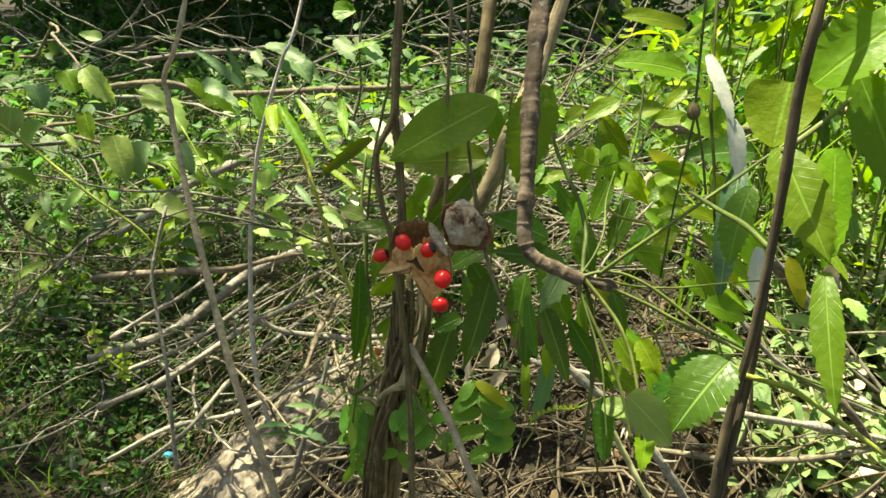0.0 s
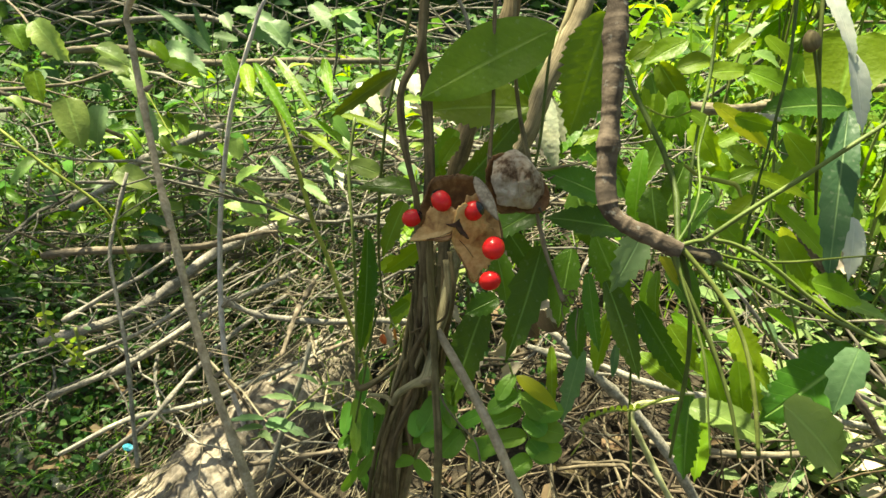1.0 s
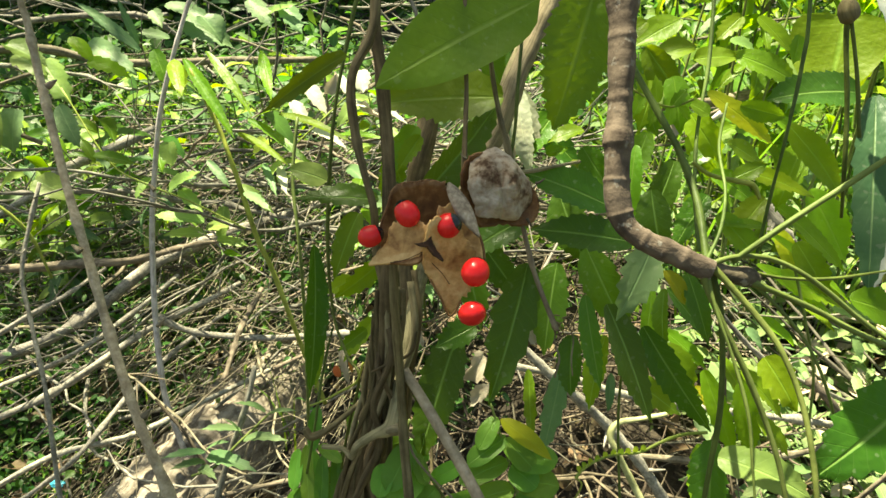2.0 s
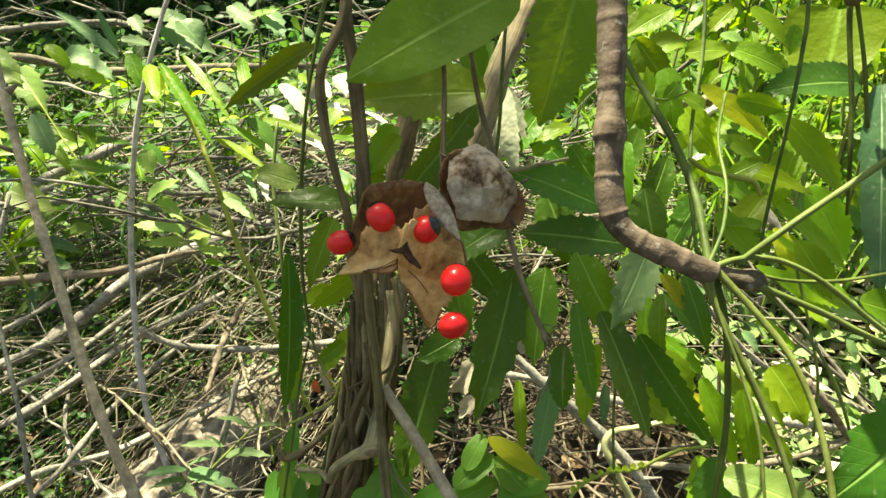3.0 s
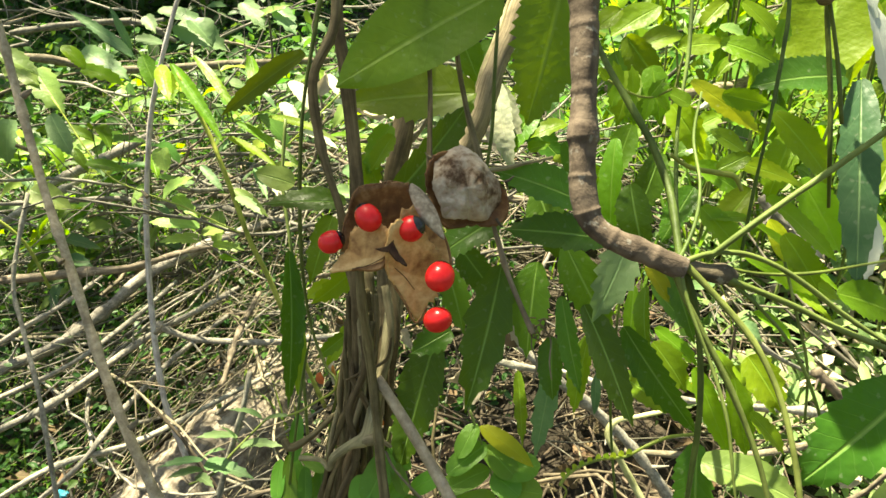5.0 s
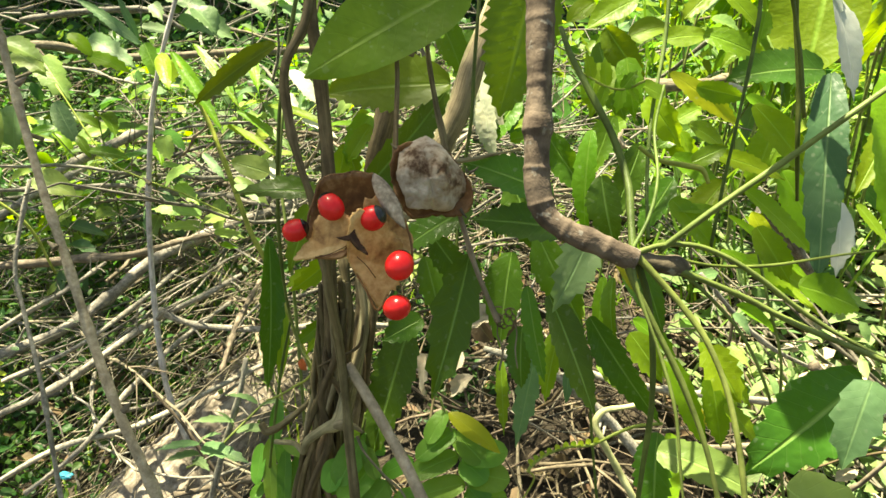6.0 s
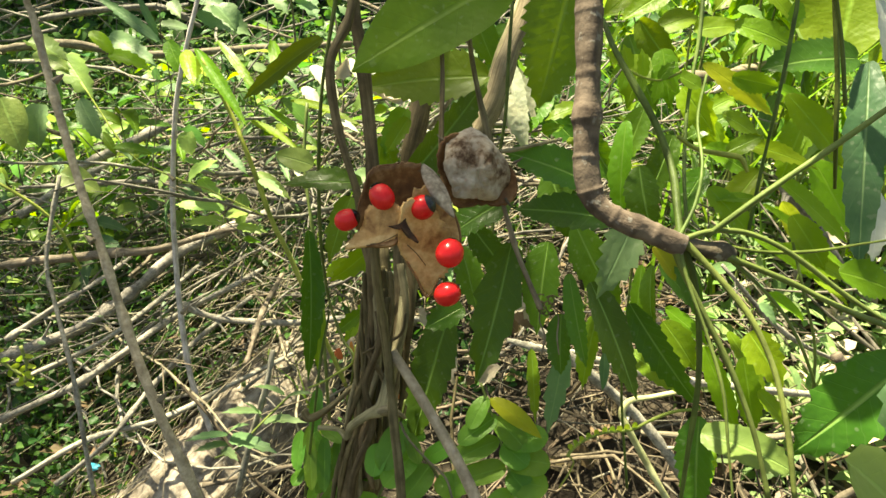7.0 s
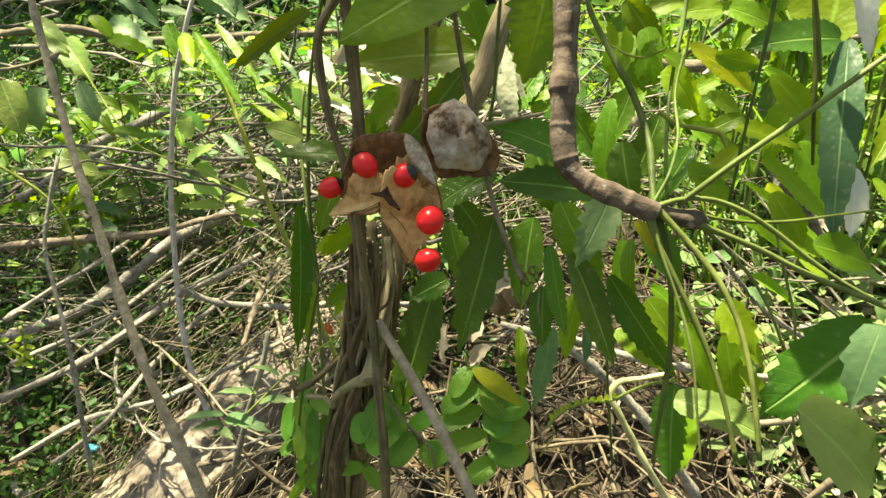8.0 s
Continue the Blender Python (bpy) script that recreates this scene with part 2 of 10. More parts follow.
LOG = bark_material("rotten log wood", (0.12, 0.10, 0.07), (0.44, 0.39, 0.30), 1.6, 0.16, val=0.0, lichen=0.5)
BARK_BLACK = bark_material("dark brown stem bark", (0.052, 0.041, 0.027), (0.17, 0.135, 0.09), 6)
PALE_DRY = leaf_material("bleached dry leaf", (0.40, 0.37, 0.29), (0.34, 0.29, 0.20), 0.25, 8, 0.4, island=True, clear=0.2, rough=0.7, val=0.3)
RUSTY = leaf_material("rusty withered leaf", (0.50, 0.17, 0.05), (0.55, 0.18, 0.04), 0.2, 8, 0.3, clear=0.25, rough=0.6, val=0.3)
BLUE_SCRAP = mottled("blue plastic", [(0.3, (0.02, 0.20, 0.30)), (0.7, (0.06, 0.34, 0.46))], 90, 600, 0.35, 0.2, 0.2, pits=0.1)
STONE = mottled("pale stone", [(0.3, (0.25, 0.22, 0.18)), (0.5, (0.45, 0.41, 0.34)), (0.7, (0.62, 0.60, 0.56))], 70, 600, 0.85, 0.6, 0.5)


def seed_red():
    m, nt, p = node_material("scarlet seed coat")
    ob = coords(nt)
    col = mix(nt, ramp(nt, noise_node(nt, ob, 300.0), [(0.35, (0, 0, 0)), (0.7, (1, 1, 1))]), (0.58, 0.010, 0.014), (0.74, 0.020, 0.024))
    nt.links.new(col, p.inputs["Base Color"])
    p.inputs["Roughness"].default_value = 0.24
    p.inputs["Specular IOR Level"].default_value = 0.36
    bump(nt, (p,), noise_node(nt, ob, 900.0), 0.08, 0.0003)
    return m


SEED_RED = seed_red()
SEED_BLACK = mottled("black seed coat", [(0.3, (0.004, 0.004, 0.005)), (0.7, (0.016, 0.017, 0.02))], 300, 1500, 0.22, 0.1, 0.1, 0.6)


# ---- building helpers ----
def thing(name, base, label, category, group="", kind=""):
    ob = new(name)
    ob.empty_display_size = 0.01
    ob.location = base
    return tagged(ob, label, category, group, kind)


def link_part(ob, parent, label=""):
    """Puts ob, whose matrix is in the world, under parent."""
    if parent is not None:
        m = ob.matrix_basis.copy()
        world_of = parent.matrix_basis.copy()
        p = parent.parent
        while p is not None:
            world_of = p.matrix_basis @ world_of
            p = p.parent
        ob.parent = parent
        ob.matrix_basis = world_of.inverted() @ m
    if label:
        ob["label"] = label
    return ob


def mesh_of(name, verts, faces, material, uvs=None, smooth=True):
    me = bpy.data.meshes.new(name)
    me.from_pydata([tuple(v) for v in verts], [], [tuple(f) for f in faces])
    if uvs is not None:
        layer = me.uv_layers.new(name="UVMap")
        idx = np.empty(len(me.loops), dtype=np.int32)
        me.loops.foreach_get("vertex_index", idx)
        layer.data.foreach_set("uv", np.asarray(uvs, dtype=np.float32)[idx].ravel())
    me.polygons.foreach_set("use_smooth", [smooth] * len(me.polygons))
    me.materials.append(material)
    me.update()
    return me


def spline(points, per=6):
    """A smooth line through points (any width of row), per steps between two."""
    p = np.asarray(points, float)
    if len(p) == 2:
        return np.array([p[0] + (p[1] - p[0]) * i / per for i in range(per + 1)])
    q = np.vstack([2 * p[0] - p[1], p, 2 * p[-1] - p[-2]])
    out = []
    for i in range(1, len(q) - 2):
        a, b, c, d = q[i - 1 : i + 3]
        for k in range(per):
            t = k / per
            out.append(0.5 * (2 * b + (c - a) * t + (2 * a - 5 * b + 4 * c - d) * t * t + (3 * b - a - 3 * c + d) * t**3))
    out.append(p[-1])
    return np.array(out)


def tube(rows, sides=8, rough=0.06, knots=0.0, rng=None, cap=True, rings=0.0):
    """Verts, faces and uvs of a stem along rows of x, y, z, radius, its girth uneven and swollen at knots."""
    rng = rng or random
    r = np.asarray(rows, float)
    n = len(r)
    tang = np.gradient(r[:, :3], axis=0)
    tang /= np.linalg.norm(tang, axis=1)[:, None] + 1e-12
    ref = np.array([0.31, -0.9, 0.3])
    verts, uvs, faces = [], [], []
    run = 0.0
    phase, ph2 = rng.random() * 9, rng.random() * 9
    for i in range(n):
        if i:
            run += float(np.linalg.norm(r[i, :3] - r[i - 1, :3]))
        side = np.cross(tang[i], ref)
        side /= np.linalg.norm(side) + 1e-9
        over = np.cross(side, tang[i])
        swell = 1 + rough * (math.sin(run * 170 + phase) + math.sin(run * 410 + ph2)) * 0.6
        if knots:
            swell += knots * max(0.0, math.sin(run * 210 + ph2)) ** 12
        if rings:
            swell += rings * (max(0.0, math.sin(run * 640 + 2.2 * math.sin(run * 95 + phase))) ** 9 - 0.15)
        for k in range(sides):
            a = 2 * math.pi * k / sides
            rad = r[i, 3] * swell * (1 + rough * math.sin(3 * a + run * 60 + phase))
            verts.append(r[i, :3] + rad * (math.cos(a) * side + math.sin(a) * over))
            uvs.append((abs(k / sides - 0.5) * 2 * math.pi * r[i, 3], run))
    for i in range(n - 1):
        for k in range(sides):
            a, b = i * sides + k, i * sides + (k + 1) % sides
            faces.append((a, b, b + sides, a + sides))
    if cap:
        faces.append(tuple(range(sides))[::-1])
        faces.append(tuple((n - 1) * sides + k for k in range(sides)))
    return verts, faces, uvs


def join(pieces):
    """One list of verts, faces and uvs from several."""
    verts, faces, uvs = [], [], []
    for v, f, u in pieces:
        o = len(verts)
        verts.extend(v)
        uvs.extend(u)
        faces.extend(tuple(i + o for i in g) for g in f)
    return verts, faces, uvs


def stem(parent, name, material, rows, sides=8, per=6, rough=0.07, knots=0.0, label="", rings=0.0):
    """A stem through rows of x, y, z and radius, as a part of parent."""
    v, f, u = tube(spline(rows, per), sides, rough, knots, rings=rings)
    o = Vector(rows[0][:3])
    me = mesh_of(name, [Vector(p) - o for p in v], f, material, u)
    ob = new(name, me)
    ob.location = o
    return link_part(ob, parent, label)


def outline(kind, s):
    """Half width of a leaf at s along it, one at its widest."""
    if kind == "neem":
        return (s**0.62 * (1 - s) ** 0.85) / 0.388
    if kind == "ovate":
        return (s**0.5 * (1 - s) ** 0.75) / 0.456
    if kind == "heart":
        return (s**0.28 * (1 - s) ** 0.62) / 0.575
    if kind == "oval":
        return max(0.0, 1 - abs(2 * s - 1) ** 2.6) ** 0.5
    if kind == "blade":
        return s**0.15 * (1 - s) ** 0.5 * 1.12
    return (s**0.35 * (1 - s) ** 0.4) / 0.593


def leaf_data(kind, length, width, fold=0.25, bend=0.5, twist=0.0, wave=0.06, sickle=0.0, teeth=0, steps=12, seed=0):
    """A leaf from the origin along +y, its face to +z: folded along its rib, bent back, wavy, toothed."""
    rng = random.Random(seed)
    if teeth:
        steps = teeth * 2
    cols = (-1.0, -0.55, 0.0, 0.55, 1.0)
    verts, uvs, faces = [], [], []
    y = z = 0.0
    w1, w2 = rng.random() * 6.3, rng.random() * 6.3
    for i in range(steps + 1):
        s = i / steps
        if i:
            a = bend * (s - 0.5 / steps)
            y += math.cos(a) * length / steps
            z -= math.sin(a) * length / steps
        half = outline(kind, min(max(s, 0.004), 0.996)) * width / 2
        tooth = 1.0
        if kind == "valve":
            half *= 1 + 0.10 * math.sin(s * 17 + w1) + 0.07 * math.sin(s * 41 + w2)
        if teeth and 0 < i < steps:
            tooth = (1.10 if i % 2 == 0 else 0.87) if teeth < 7 else (1.05 if i % 2 == 0 else 0.92)
            tooth *= rng.uniform(0.94, 1.06)
        a = bend * s
        tw = twist * s
        for c in cols:
            edge = tooth if abs(c) == 1 else 1.0
            x = c * half * edge * (1.0 if c > 0 else 0.9)
            lift = fold * abs(c) * half + wave * width * abs(c) ** 2 * math.sin(7 * s + (w1 if c > 0 else w2))
            x2 = x * math.cos(tw) - lift * math.sin(tw)
            l2 = x * math.sin(tw) + lift * math.cos(tw)
            jag = -0.6 * length / max(steps, 1) if (teeth and abs(c) == 1 and i % 2 and i < steps) else 0.0
            verts.append((x2 + sickle * width * s * s, y + math.sin(a) * l2 + jag * math.cos(a), z + math.cos(a) * l2 - jag * math.sin(a)))
            uvs.append((s, 0.5 + c * 0.5))
    for i in range(steps):
        for k in range(4):
            p = i * 5 + k
            faces.append((p, p + 1, p + 6, p + 5))
    return verts, faces, uvs


def leaf_pose(base, tip, face):
    """The pose of a leaf that runs from base to tip and turns its upper side to face."""
    y = (Vector(tip) - Vector(base)).normalized()
    x = y.cross(Vector(face)).normalized()
    z = x.cross(y)
    m = Matrix((x, y, z)).transposed().to_4x4()
    m.translation = Vector(base)
    return m


def leaf(parent, name, material, base, tip, width, face, kind="neem", fold=0.25, bend=0.5, twist=0.0, teeth=11, sickle=0.0, label="", wave=0.06, thick=0.0):
    length = (Vector(tip) - Vector(base)).length
    long = length * (1 + bend * bend / 24)
    seed = int((base[0] * 7919 + base[2] * 104729) * 1000) & 0xFFFF
    v, f, u = leaf_data(kind, long, width, fold, bend, twist, wave, sickle, teeth, seed=seed)
    turn = pose(0, 0, 0, degrees_of(bend / 2), 0, 0)
    ob = new(name, mesh_of(name, v, f, material, u))
    ob.matrix_basis = leaf_pose(base, tip, face) @ turn
    if thick:
        mod = ob.modifiers.new("thickness", "SOLIDIFY")
        mod.thickness = thick
        mod.offset = 0
    return link_part(ob, parent, label)


def degrees_of(a):
    return a * 180 / math.pi


def ground_height(x, y):
    """The lie of the land: a flat foot, a bank behind it, small bumps."""
    h = 0.05 + 0.05 * min(max((y - 0.2) / 0.5, 0), 1)
    if y > 0.6:
        h += 0.26 * (1 - math.exp(-(y - 0.6) / 0.9)) + 0.055 * min(y - 0.6, 6)
    h += 0.016 * noise.noise((x * 4, y * 4, 0)) + 0.05 * noise.noise((x * 0.7, y * 0.7, 3.0))
    return h


def heap_height(x, y):
    """The brushwood heap on it."""
    d = ((x + 0.20) / 0.42) ** 2 + ((y - 1.0) / 0.30) ** 2
    return ground_height(x, y) + 0.13 * math.exp(-d)


def seed(parent, centre, axis, long_half, short_half):
    """A glossy ovoid seed, its black eye at the end that axis points to."""
    turn = Vector(axis).to_track_quat("Z", "Y").to_matrix().to_4x4()
    turn.translation = Vector(centre)

    def ovoid(a, b, low, rings=14, sides=22, grow=1.0):
        verts, faces = [], []
        for i in range(rings + 1):
            th = low + (math.pi - low) * i / rings if low else math.pi * i / rings
            zz = -math.cos(th)
            w = math.sin(th) * (1 - 0.08 * zz)
            for k in range(sides):
                ph = 2 * math.pi * k / sides
                verts.append((b * grow * w * math.cos(ph), b * 0.94 * grow * w * math.sin(ph), a * grow * zz))
        for i in range(rings):
            for k in range(sides):
                p, q = i * sides + k, i * sides + (k + 1) % sides
                faces.append((p, q, q + sides, p + sides))
        return verts, faces

    v, f = ovoid(long_half, short_half, 0)
    ob = new("seed", mesh_of("seed", v, f, SEED_RED))
    ob.matrix_basis = turn
    link_part(ob, parent, "glossy scarlet seed")
    v, f = ovoid(long_half, short_half, 2.2, 7, 22, 1.012)
    cap = new("seed_eye", mesh_of("seed_eye", v, f, SEED_BLACK))
    cap.matrix_basis = turn
    link_part(cap, ob, "black eye of the seed")
    return ob


def pod_valve(parent, name, material, centre, across, up, rim, cup, fray=0.11, thick=0.0007, label="", lumps=0.0):
    """A thin dished wall of the pod: rim gives its edge as (across, up) in millimetres from the centre, going round."""
    c, x, y = Vector(centre), Vector(across).normalized(), Vector(up).normalized()
    z = x.cross(y)
    edge = spline([(a / 1000, b / 1000) for a, b in rim + rim[:1]], 7)[:-1]
    n, rings = len(edge), 18 if lumps else 7
    verts, faces = [c], []
    big = max(math.hypot(*e) for e in edge)
    for r in range(1, rings + 1):
        k = r / rings
        for i, (a, b) in enumerate(edge):
            f = k * (1 + fray * k * k * noise.noise((i * 0.9, cup * 900, 1.0)))
            q = Vector((a * f, b * f))
            deep = cup * (q.length / big) ** 2 + 0.00055 * k * noise.noise((q.x * 260, q.y * 260, cup * 500))
            if lumps:
                w = Vector((q.x, q.y, 0)) * 1000
                deep += lumps * (noise.noise(w * 0.22) + 0.8 * abs(noise.noise(w * 0.45)) + 0.12 * noise.noise(w * 1.3))
                deep -= lumps * 0.8 * max(0.0, 1 - abs(q.x + 0.2 * q.y) * 900)
            verts.append(c + x * q.x + y * q.y + z * deep)
    for i in range(n):
        faces.append((0, 1 + i, 1 + (i + 1) % n))
    for r in range(rings - 1):
        for i in range(n):
            p, q = 1 + r * n + i, 1 + r * n + (i + 1) % n
            faces.append((p, p + n, q + n, q))
    ob = new(name, mesh_of(name, [v - c for v in verts], faces, material))
    ob.location = c
    mod = ob.modifiers.new("thickness", "SOLIDIFY")
    mod.thickness = thick
    mod.offset = 0
    return link_part(ob, parent, label)



def pebble(name, material, centre, radius, squash, label, category):
    """A small lumpy solid lying on the ground."""
    bm = bmesh.new()
    bmesh.ops.create_icosphere(bm, subdivisions=3, radius=radius)
    for v in bm.verts:
        p = v.co / radius
        v.co = Vector((v.co.x * squash[0], v.co.y * squash[1], v.co.z * squash[2])) * (1 + 0.35 * noise.noise(p * 1.3 + Vector(centre) * 9) + 0.12 * noise.noise(p * 4))
    me = bpy.data.meshes.new(name)
    bm.to_mesh(me)
    bm.free()
    me.materials.append(material)
    ob = new(name, me)
    ob.location = centre
    return tagged(ob, label, category)


# ---- twining vine with its woody stems ----
vine = thing("twining_vine", (-0.0353, 0.259, 0.447), "bundle of dark brown twining vine stems rising from the ground", "vine")
stem(vine, "stem", BARK_DARK, [(-0.33, 0.47, 1.98, 0.0016), (-0.16, 0.47, 1.55, 0.0016), (-0.05, 0.42, 1.10, 0.0016), (-0.0414, 0.3318, 0.7319, 0.0015), (-0.0345, 0.2952, 0.6511, 0.0016), (-0.0331, 0.2867, 0.6287, 0.0017), (-0.0295, 0.2809, 0.6122, 0.0019), (-0.0249, 0.2711, 0.5853, 0.002), (-0.0244, 0.2648, 0.5549, 0.0021), (-0.0254, 0.2639, 0.5252, 0.0024), (-0.0302, 0.264, 0.4996, 0.0029), (-0.0368, 0.2658, 0.4651, 0.0033), (-0.0491, 0.2825, 0.3739, 0.0043), (-0.0675, 0.2991, 0.2011, 0.0061)], sides=10, knots=0.15)
stem(vine, "stem", BARK_BROWN, [(-0.0396, 0.3255, 0.7293, 0.0013), (-0.0335, 0.2898, 0.6506, 0.0014), (-0.0324, 0.2814, 0.6287, 0.0014), (-0.0363, 0.2722, 0.6151, 0.0013), (-0.0343, 0.2673, 0.6015, 0.0013), (-0.0308, 0.2643, 0.5898, 0.0011), (-0.028, 0.2648, 0.5786, 0.0011), (-0.0279, 0.2678, 0.5641, 0.0012), (-0.0233, 0.2647, 0.5403, 0.0014), (-0.0292, 0.2638, 0.5126, 0.0016), (-0.0285, 0.2686, 0.4829, 0.0017), (-0.0366, 0.2742, 0.431, 0.0019)], knots=0.3)
stem(vine, "stem", BARK_DARK, [(-0.30, 0.48, 1.96, 0.0035), (-0.10, 0.49, 1.45, 0.0036), (-0.02, 0.48, 1.05, 0.0036), (-0.0131, 0.429, 0.7693, 0.0037), (-0.0125, 0.3776, 0.6587, 0.004), (-0.0145, 0.3669, 0.6321, 0.0042), (-0.0205, 0.3588, 0.6136, 0.0046), (-0.0243, 0.3466, 0.5979, 0.0047), (-0.0268, 0.3334, 0.5788, 0.004), (-0.0272, 0.3122, 0.5525, 0.0028), (-0.0235, 0.2919, 0.5268, 0.0023), (-0.0292, 0.284, 0.4949, 0.0026), (-0.0368, 0.2819, 0.4507, 0.0032), (-0.0513, 0.2993, 0.3341, 0.0047)], sides=10, rough=0.1)
stem(vine, "stem", BARK_PALE, [(-0.28, 0.46, 1.93, 0.0031), (-0.06, 0.46, 1.42, 0.0032), (0.03, 0.46, 1.02, 0.0032), (0.0376, 0.4239, 0.7641, 0.0033), (0.023, 0.372, 0.6578, 0.0036), (0.0145, 0.3591, 0.6282, 0.0038), (0.0073, 0.3507, 0.6094, 0.004), (0.0013, 0.342, 0.5897, 0.0042), (-0.0078, 0.3325, 0.569, 0.0032), (-0.0189, 0.3113, 0.5469, 0.0022), (-0.0221, 0.3012, 0.5223, 0.0018), (-0.0267, 0.2945, 0.4929, 0.0017), (-0.0341, 0.2918, 0.4472, 0.002), (-0.0521, 0.3039, 0.3463, 0.0031)], sides=10, rough=0.1)
stem(vine, "stem", BARK_PALE, [(0.0269, 0.4288, 0.7668, 0.0016), (0.0165, 0.3766, 0.6583, 0.0017), (0.01, 0.3638, 0.6281, 0.0017), (0.0035, 0.3532, 0.6092, 0.0017), (-0.0021, 0.3436, 0.5894, 0.0019), (-0.011, 0.332, 0.569, 0.0021), (-0.0205, 0.3042, 0.543, 0.0022), (-0.0216, 0.2849, 0.5219, 0.0019), (-0.0287, 0.2812, 0.4875, 0.002), (-0.0314, 0.276, 0.4613, 0.002)])
stem(vine, "stem", BARK_PALE, [(-0.0197, 0.2802, 0.5507, 0.0012), (-0.017, 0.2748, 0.5358, 0.0012), (-0.0208, 0.2734, 0.52, 0.0015), (-0.0281, 0.2699, 0.5001, 0.0017), (-0.0367, 0.2671, 0.4684, 0.0017)])
stem(vine, "stem", BARK_DARK, [(-0.0265, 0.2857, 0.5539, 0.0016), (-0.0238, 0.2782, 0.5336, 0.002), (-0.027, 0.2742, 0.5105, 0.0024), (-0.0268, 0.2703, 0.4865, 0.0027), (-0.0425, 0.2685, 0.4465, 0.003)], rough=0.12)
stem(vine, "stem", BARK_BROWN, [(-0.0214, 0.2953, 0.5485, 0.0011), (-0.0181, 0.2896, 0.5326, 0.0011), (-0.0203, 0.2868, 0.5123, 0.0014), (-0.0219, 0.2823, 0.4875, 0.0016), (-0.0324, 0.2785, 0.4543, 0.0017)])
stem(vine, "stem", BARK_BROWN, [(-0.0186, 0.2474, 0.572, 0.0011), (-0.0178, 0.2461, 0.5599, 0.0013), (-0.0173, 0.2498, 0.5413, 0.0013), (-0.016, 0.2492, 0.5254, 0.0013), (-0.0139, 0.2443, 0.512, 0.0014), (-0.0109, 0.2383, 0.4955, 0.0014), (-0.0095, 0.2337, 0.4553, 0.0015)], knots=0.2)
stem(vine, "twig", BARK_SAPLING, [(-0.016, 0.2527, 0.5344, 0.0014), (-0.0105, 0.2492, 0.5288, 0.0015), (-0.0032, 0.244, 0.521, 0.0016), (0.0048, 0.2369, 0.5133, 0.0016), (0.0115, 0.2298, 0.5063, 0.0016), (0.0239, 0.2194, 0.4884, 0.0016)], rough=0.05)
stem(vine, "tendril", BARK_PALE, [(-0.0435, 0.2586, 0.4994, 0.0008), (-0.0366, 0.2578, 0.5002, 0.0009), (-0.0329, 0.2557, 0.499, 0.0011), (-0.0309, 0.2548, 0.5041, 0.0014), (-0.0252, 0.2545, 0.5095, 0.0015), (-0.0202, 0.2544, 0.5128, 0.0022), (-0.02, 0.2584, 0.5172, 0.0015), (-0.0207, 0.2649, 0.523, 0.001)])
stem(vine, "tendril", BARK_PALE, [(-0.0236, 0.2551, 0.5101, 0.0012), (-0.0192, 0.2536, 0.5129, 0.002), (-0.0156, 0.2539, 0.5123, 0.001), (-0.013, 0.2545, 0.5101, 0.0005)])
stem(vine, "stem", BARK_DARK, [(-0.0275, 0.2677, 0.5498, 0.001), (-0.021, 0.259, 0.536, 0.0011), (-0.0261, 0.2563, 0.5198, 0.0011), (-0.0241, 0.2559, 0.5042, 0.0012), (-0.0325, 0.2556, 0.479, 0.0014), (-0.0334, 0.2593, 0.447, 0.0015)], rough=0.12)
stem(vine, "stem", BARK_BROWN, [(-0.0235, 0.2726, 0.5441, 0.0008), (-0.026, 0.2606, 0.5309, 0.0008), (-0.021, 0.2608, 0.5155, 0.0009), (-0.0286, 0.2581, 0.4977, 0.001), (-0.0253, 0.2567, 0.479, 0.001)], rough=0.12)
stem(vine, "tendril", BARK_BROWN, [(-0.0534, 0.2702, 0.497, 0.0011), (-0.0508, 0.2696, 0.4944, 0.0015), (-0.0435, 0.2695, 0.4997, 0.0011), (-0.0342, 0.2723, 0.5087, 0.0009), (-0.0277, 0.2707, 0.5158, 0.0008)])
stem(vine, "tendril", STALK_PALE, [(-0.0541, 0.2772, 0.5013, 0.0003), (-0.0488, 0.277, 0.5042, 0.0004), (-0.0433, 0.2763, 0.5086, 0.0004), (-0.0364, 0.2744, 0.5148, 0.0004), (-0.0336, 0.2727, 0.5234, 0.0004)])
stem(vine, "tendril", STRAW, [(-0.0146, 0.2538, 0.5089, 0.0004), (-0.0118, 0.2524, 0.5041, 0.0004), (-0.0055, 0.2509, 0.4978, 0.0004), (0.0006, 0.2498, 0.4924, 0.0004), (0.0037, 0.2469, 0.4837, 0.0004)])
stem(vine, "tendril", BARK_DARK, [(-0.0149, 0.266, 0.5404, 0.0003), (-0.0162, 0.2634, 0.5341, 0.0005), (-0.0238, 0.2589, 0.5311, 0.0004), (-0.0275, 0.2594, 0.5285, 0.0003)])


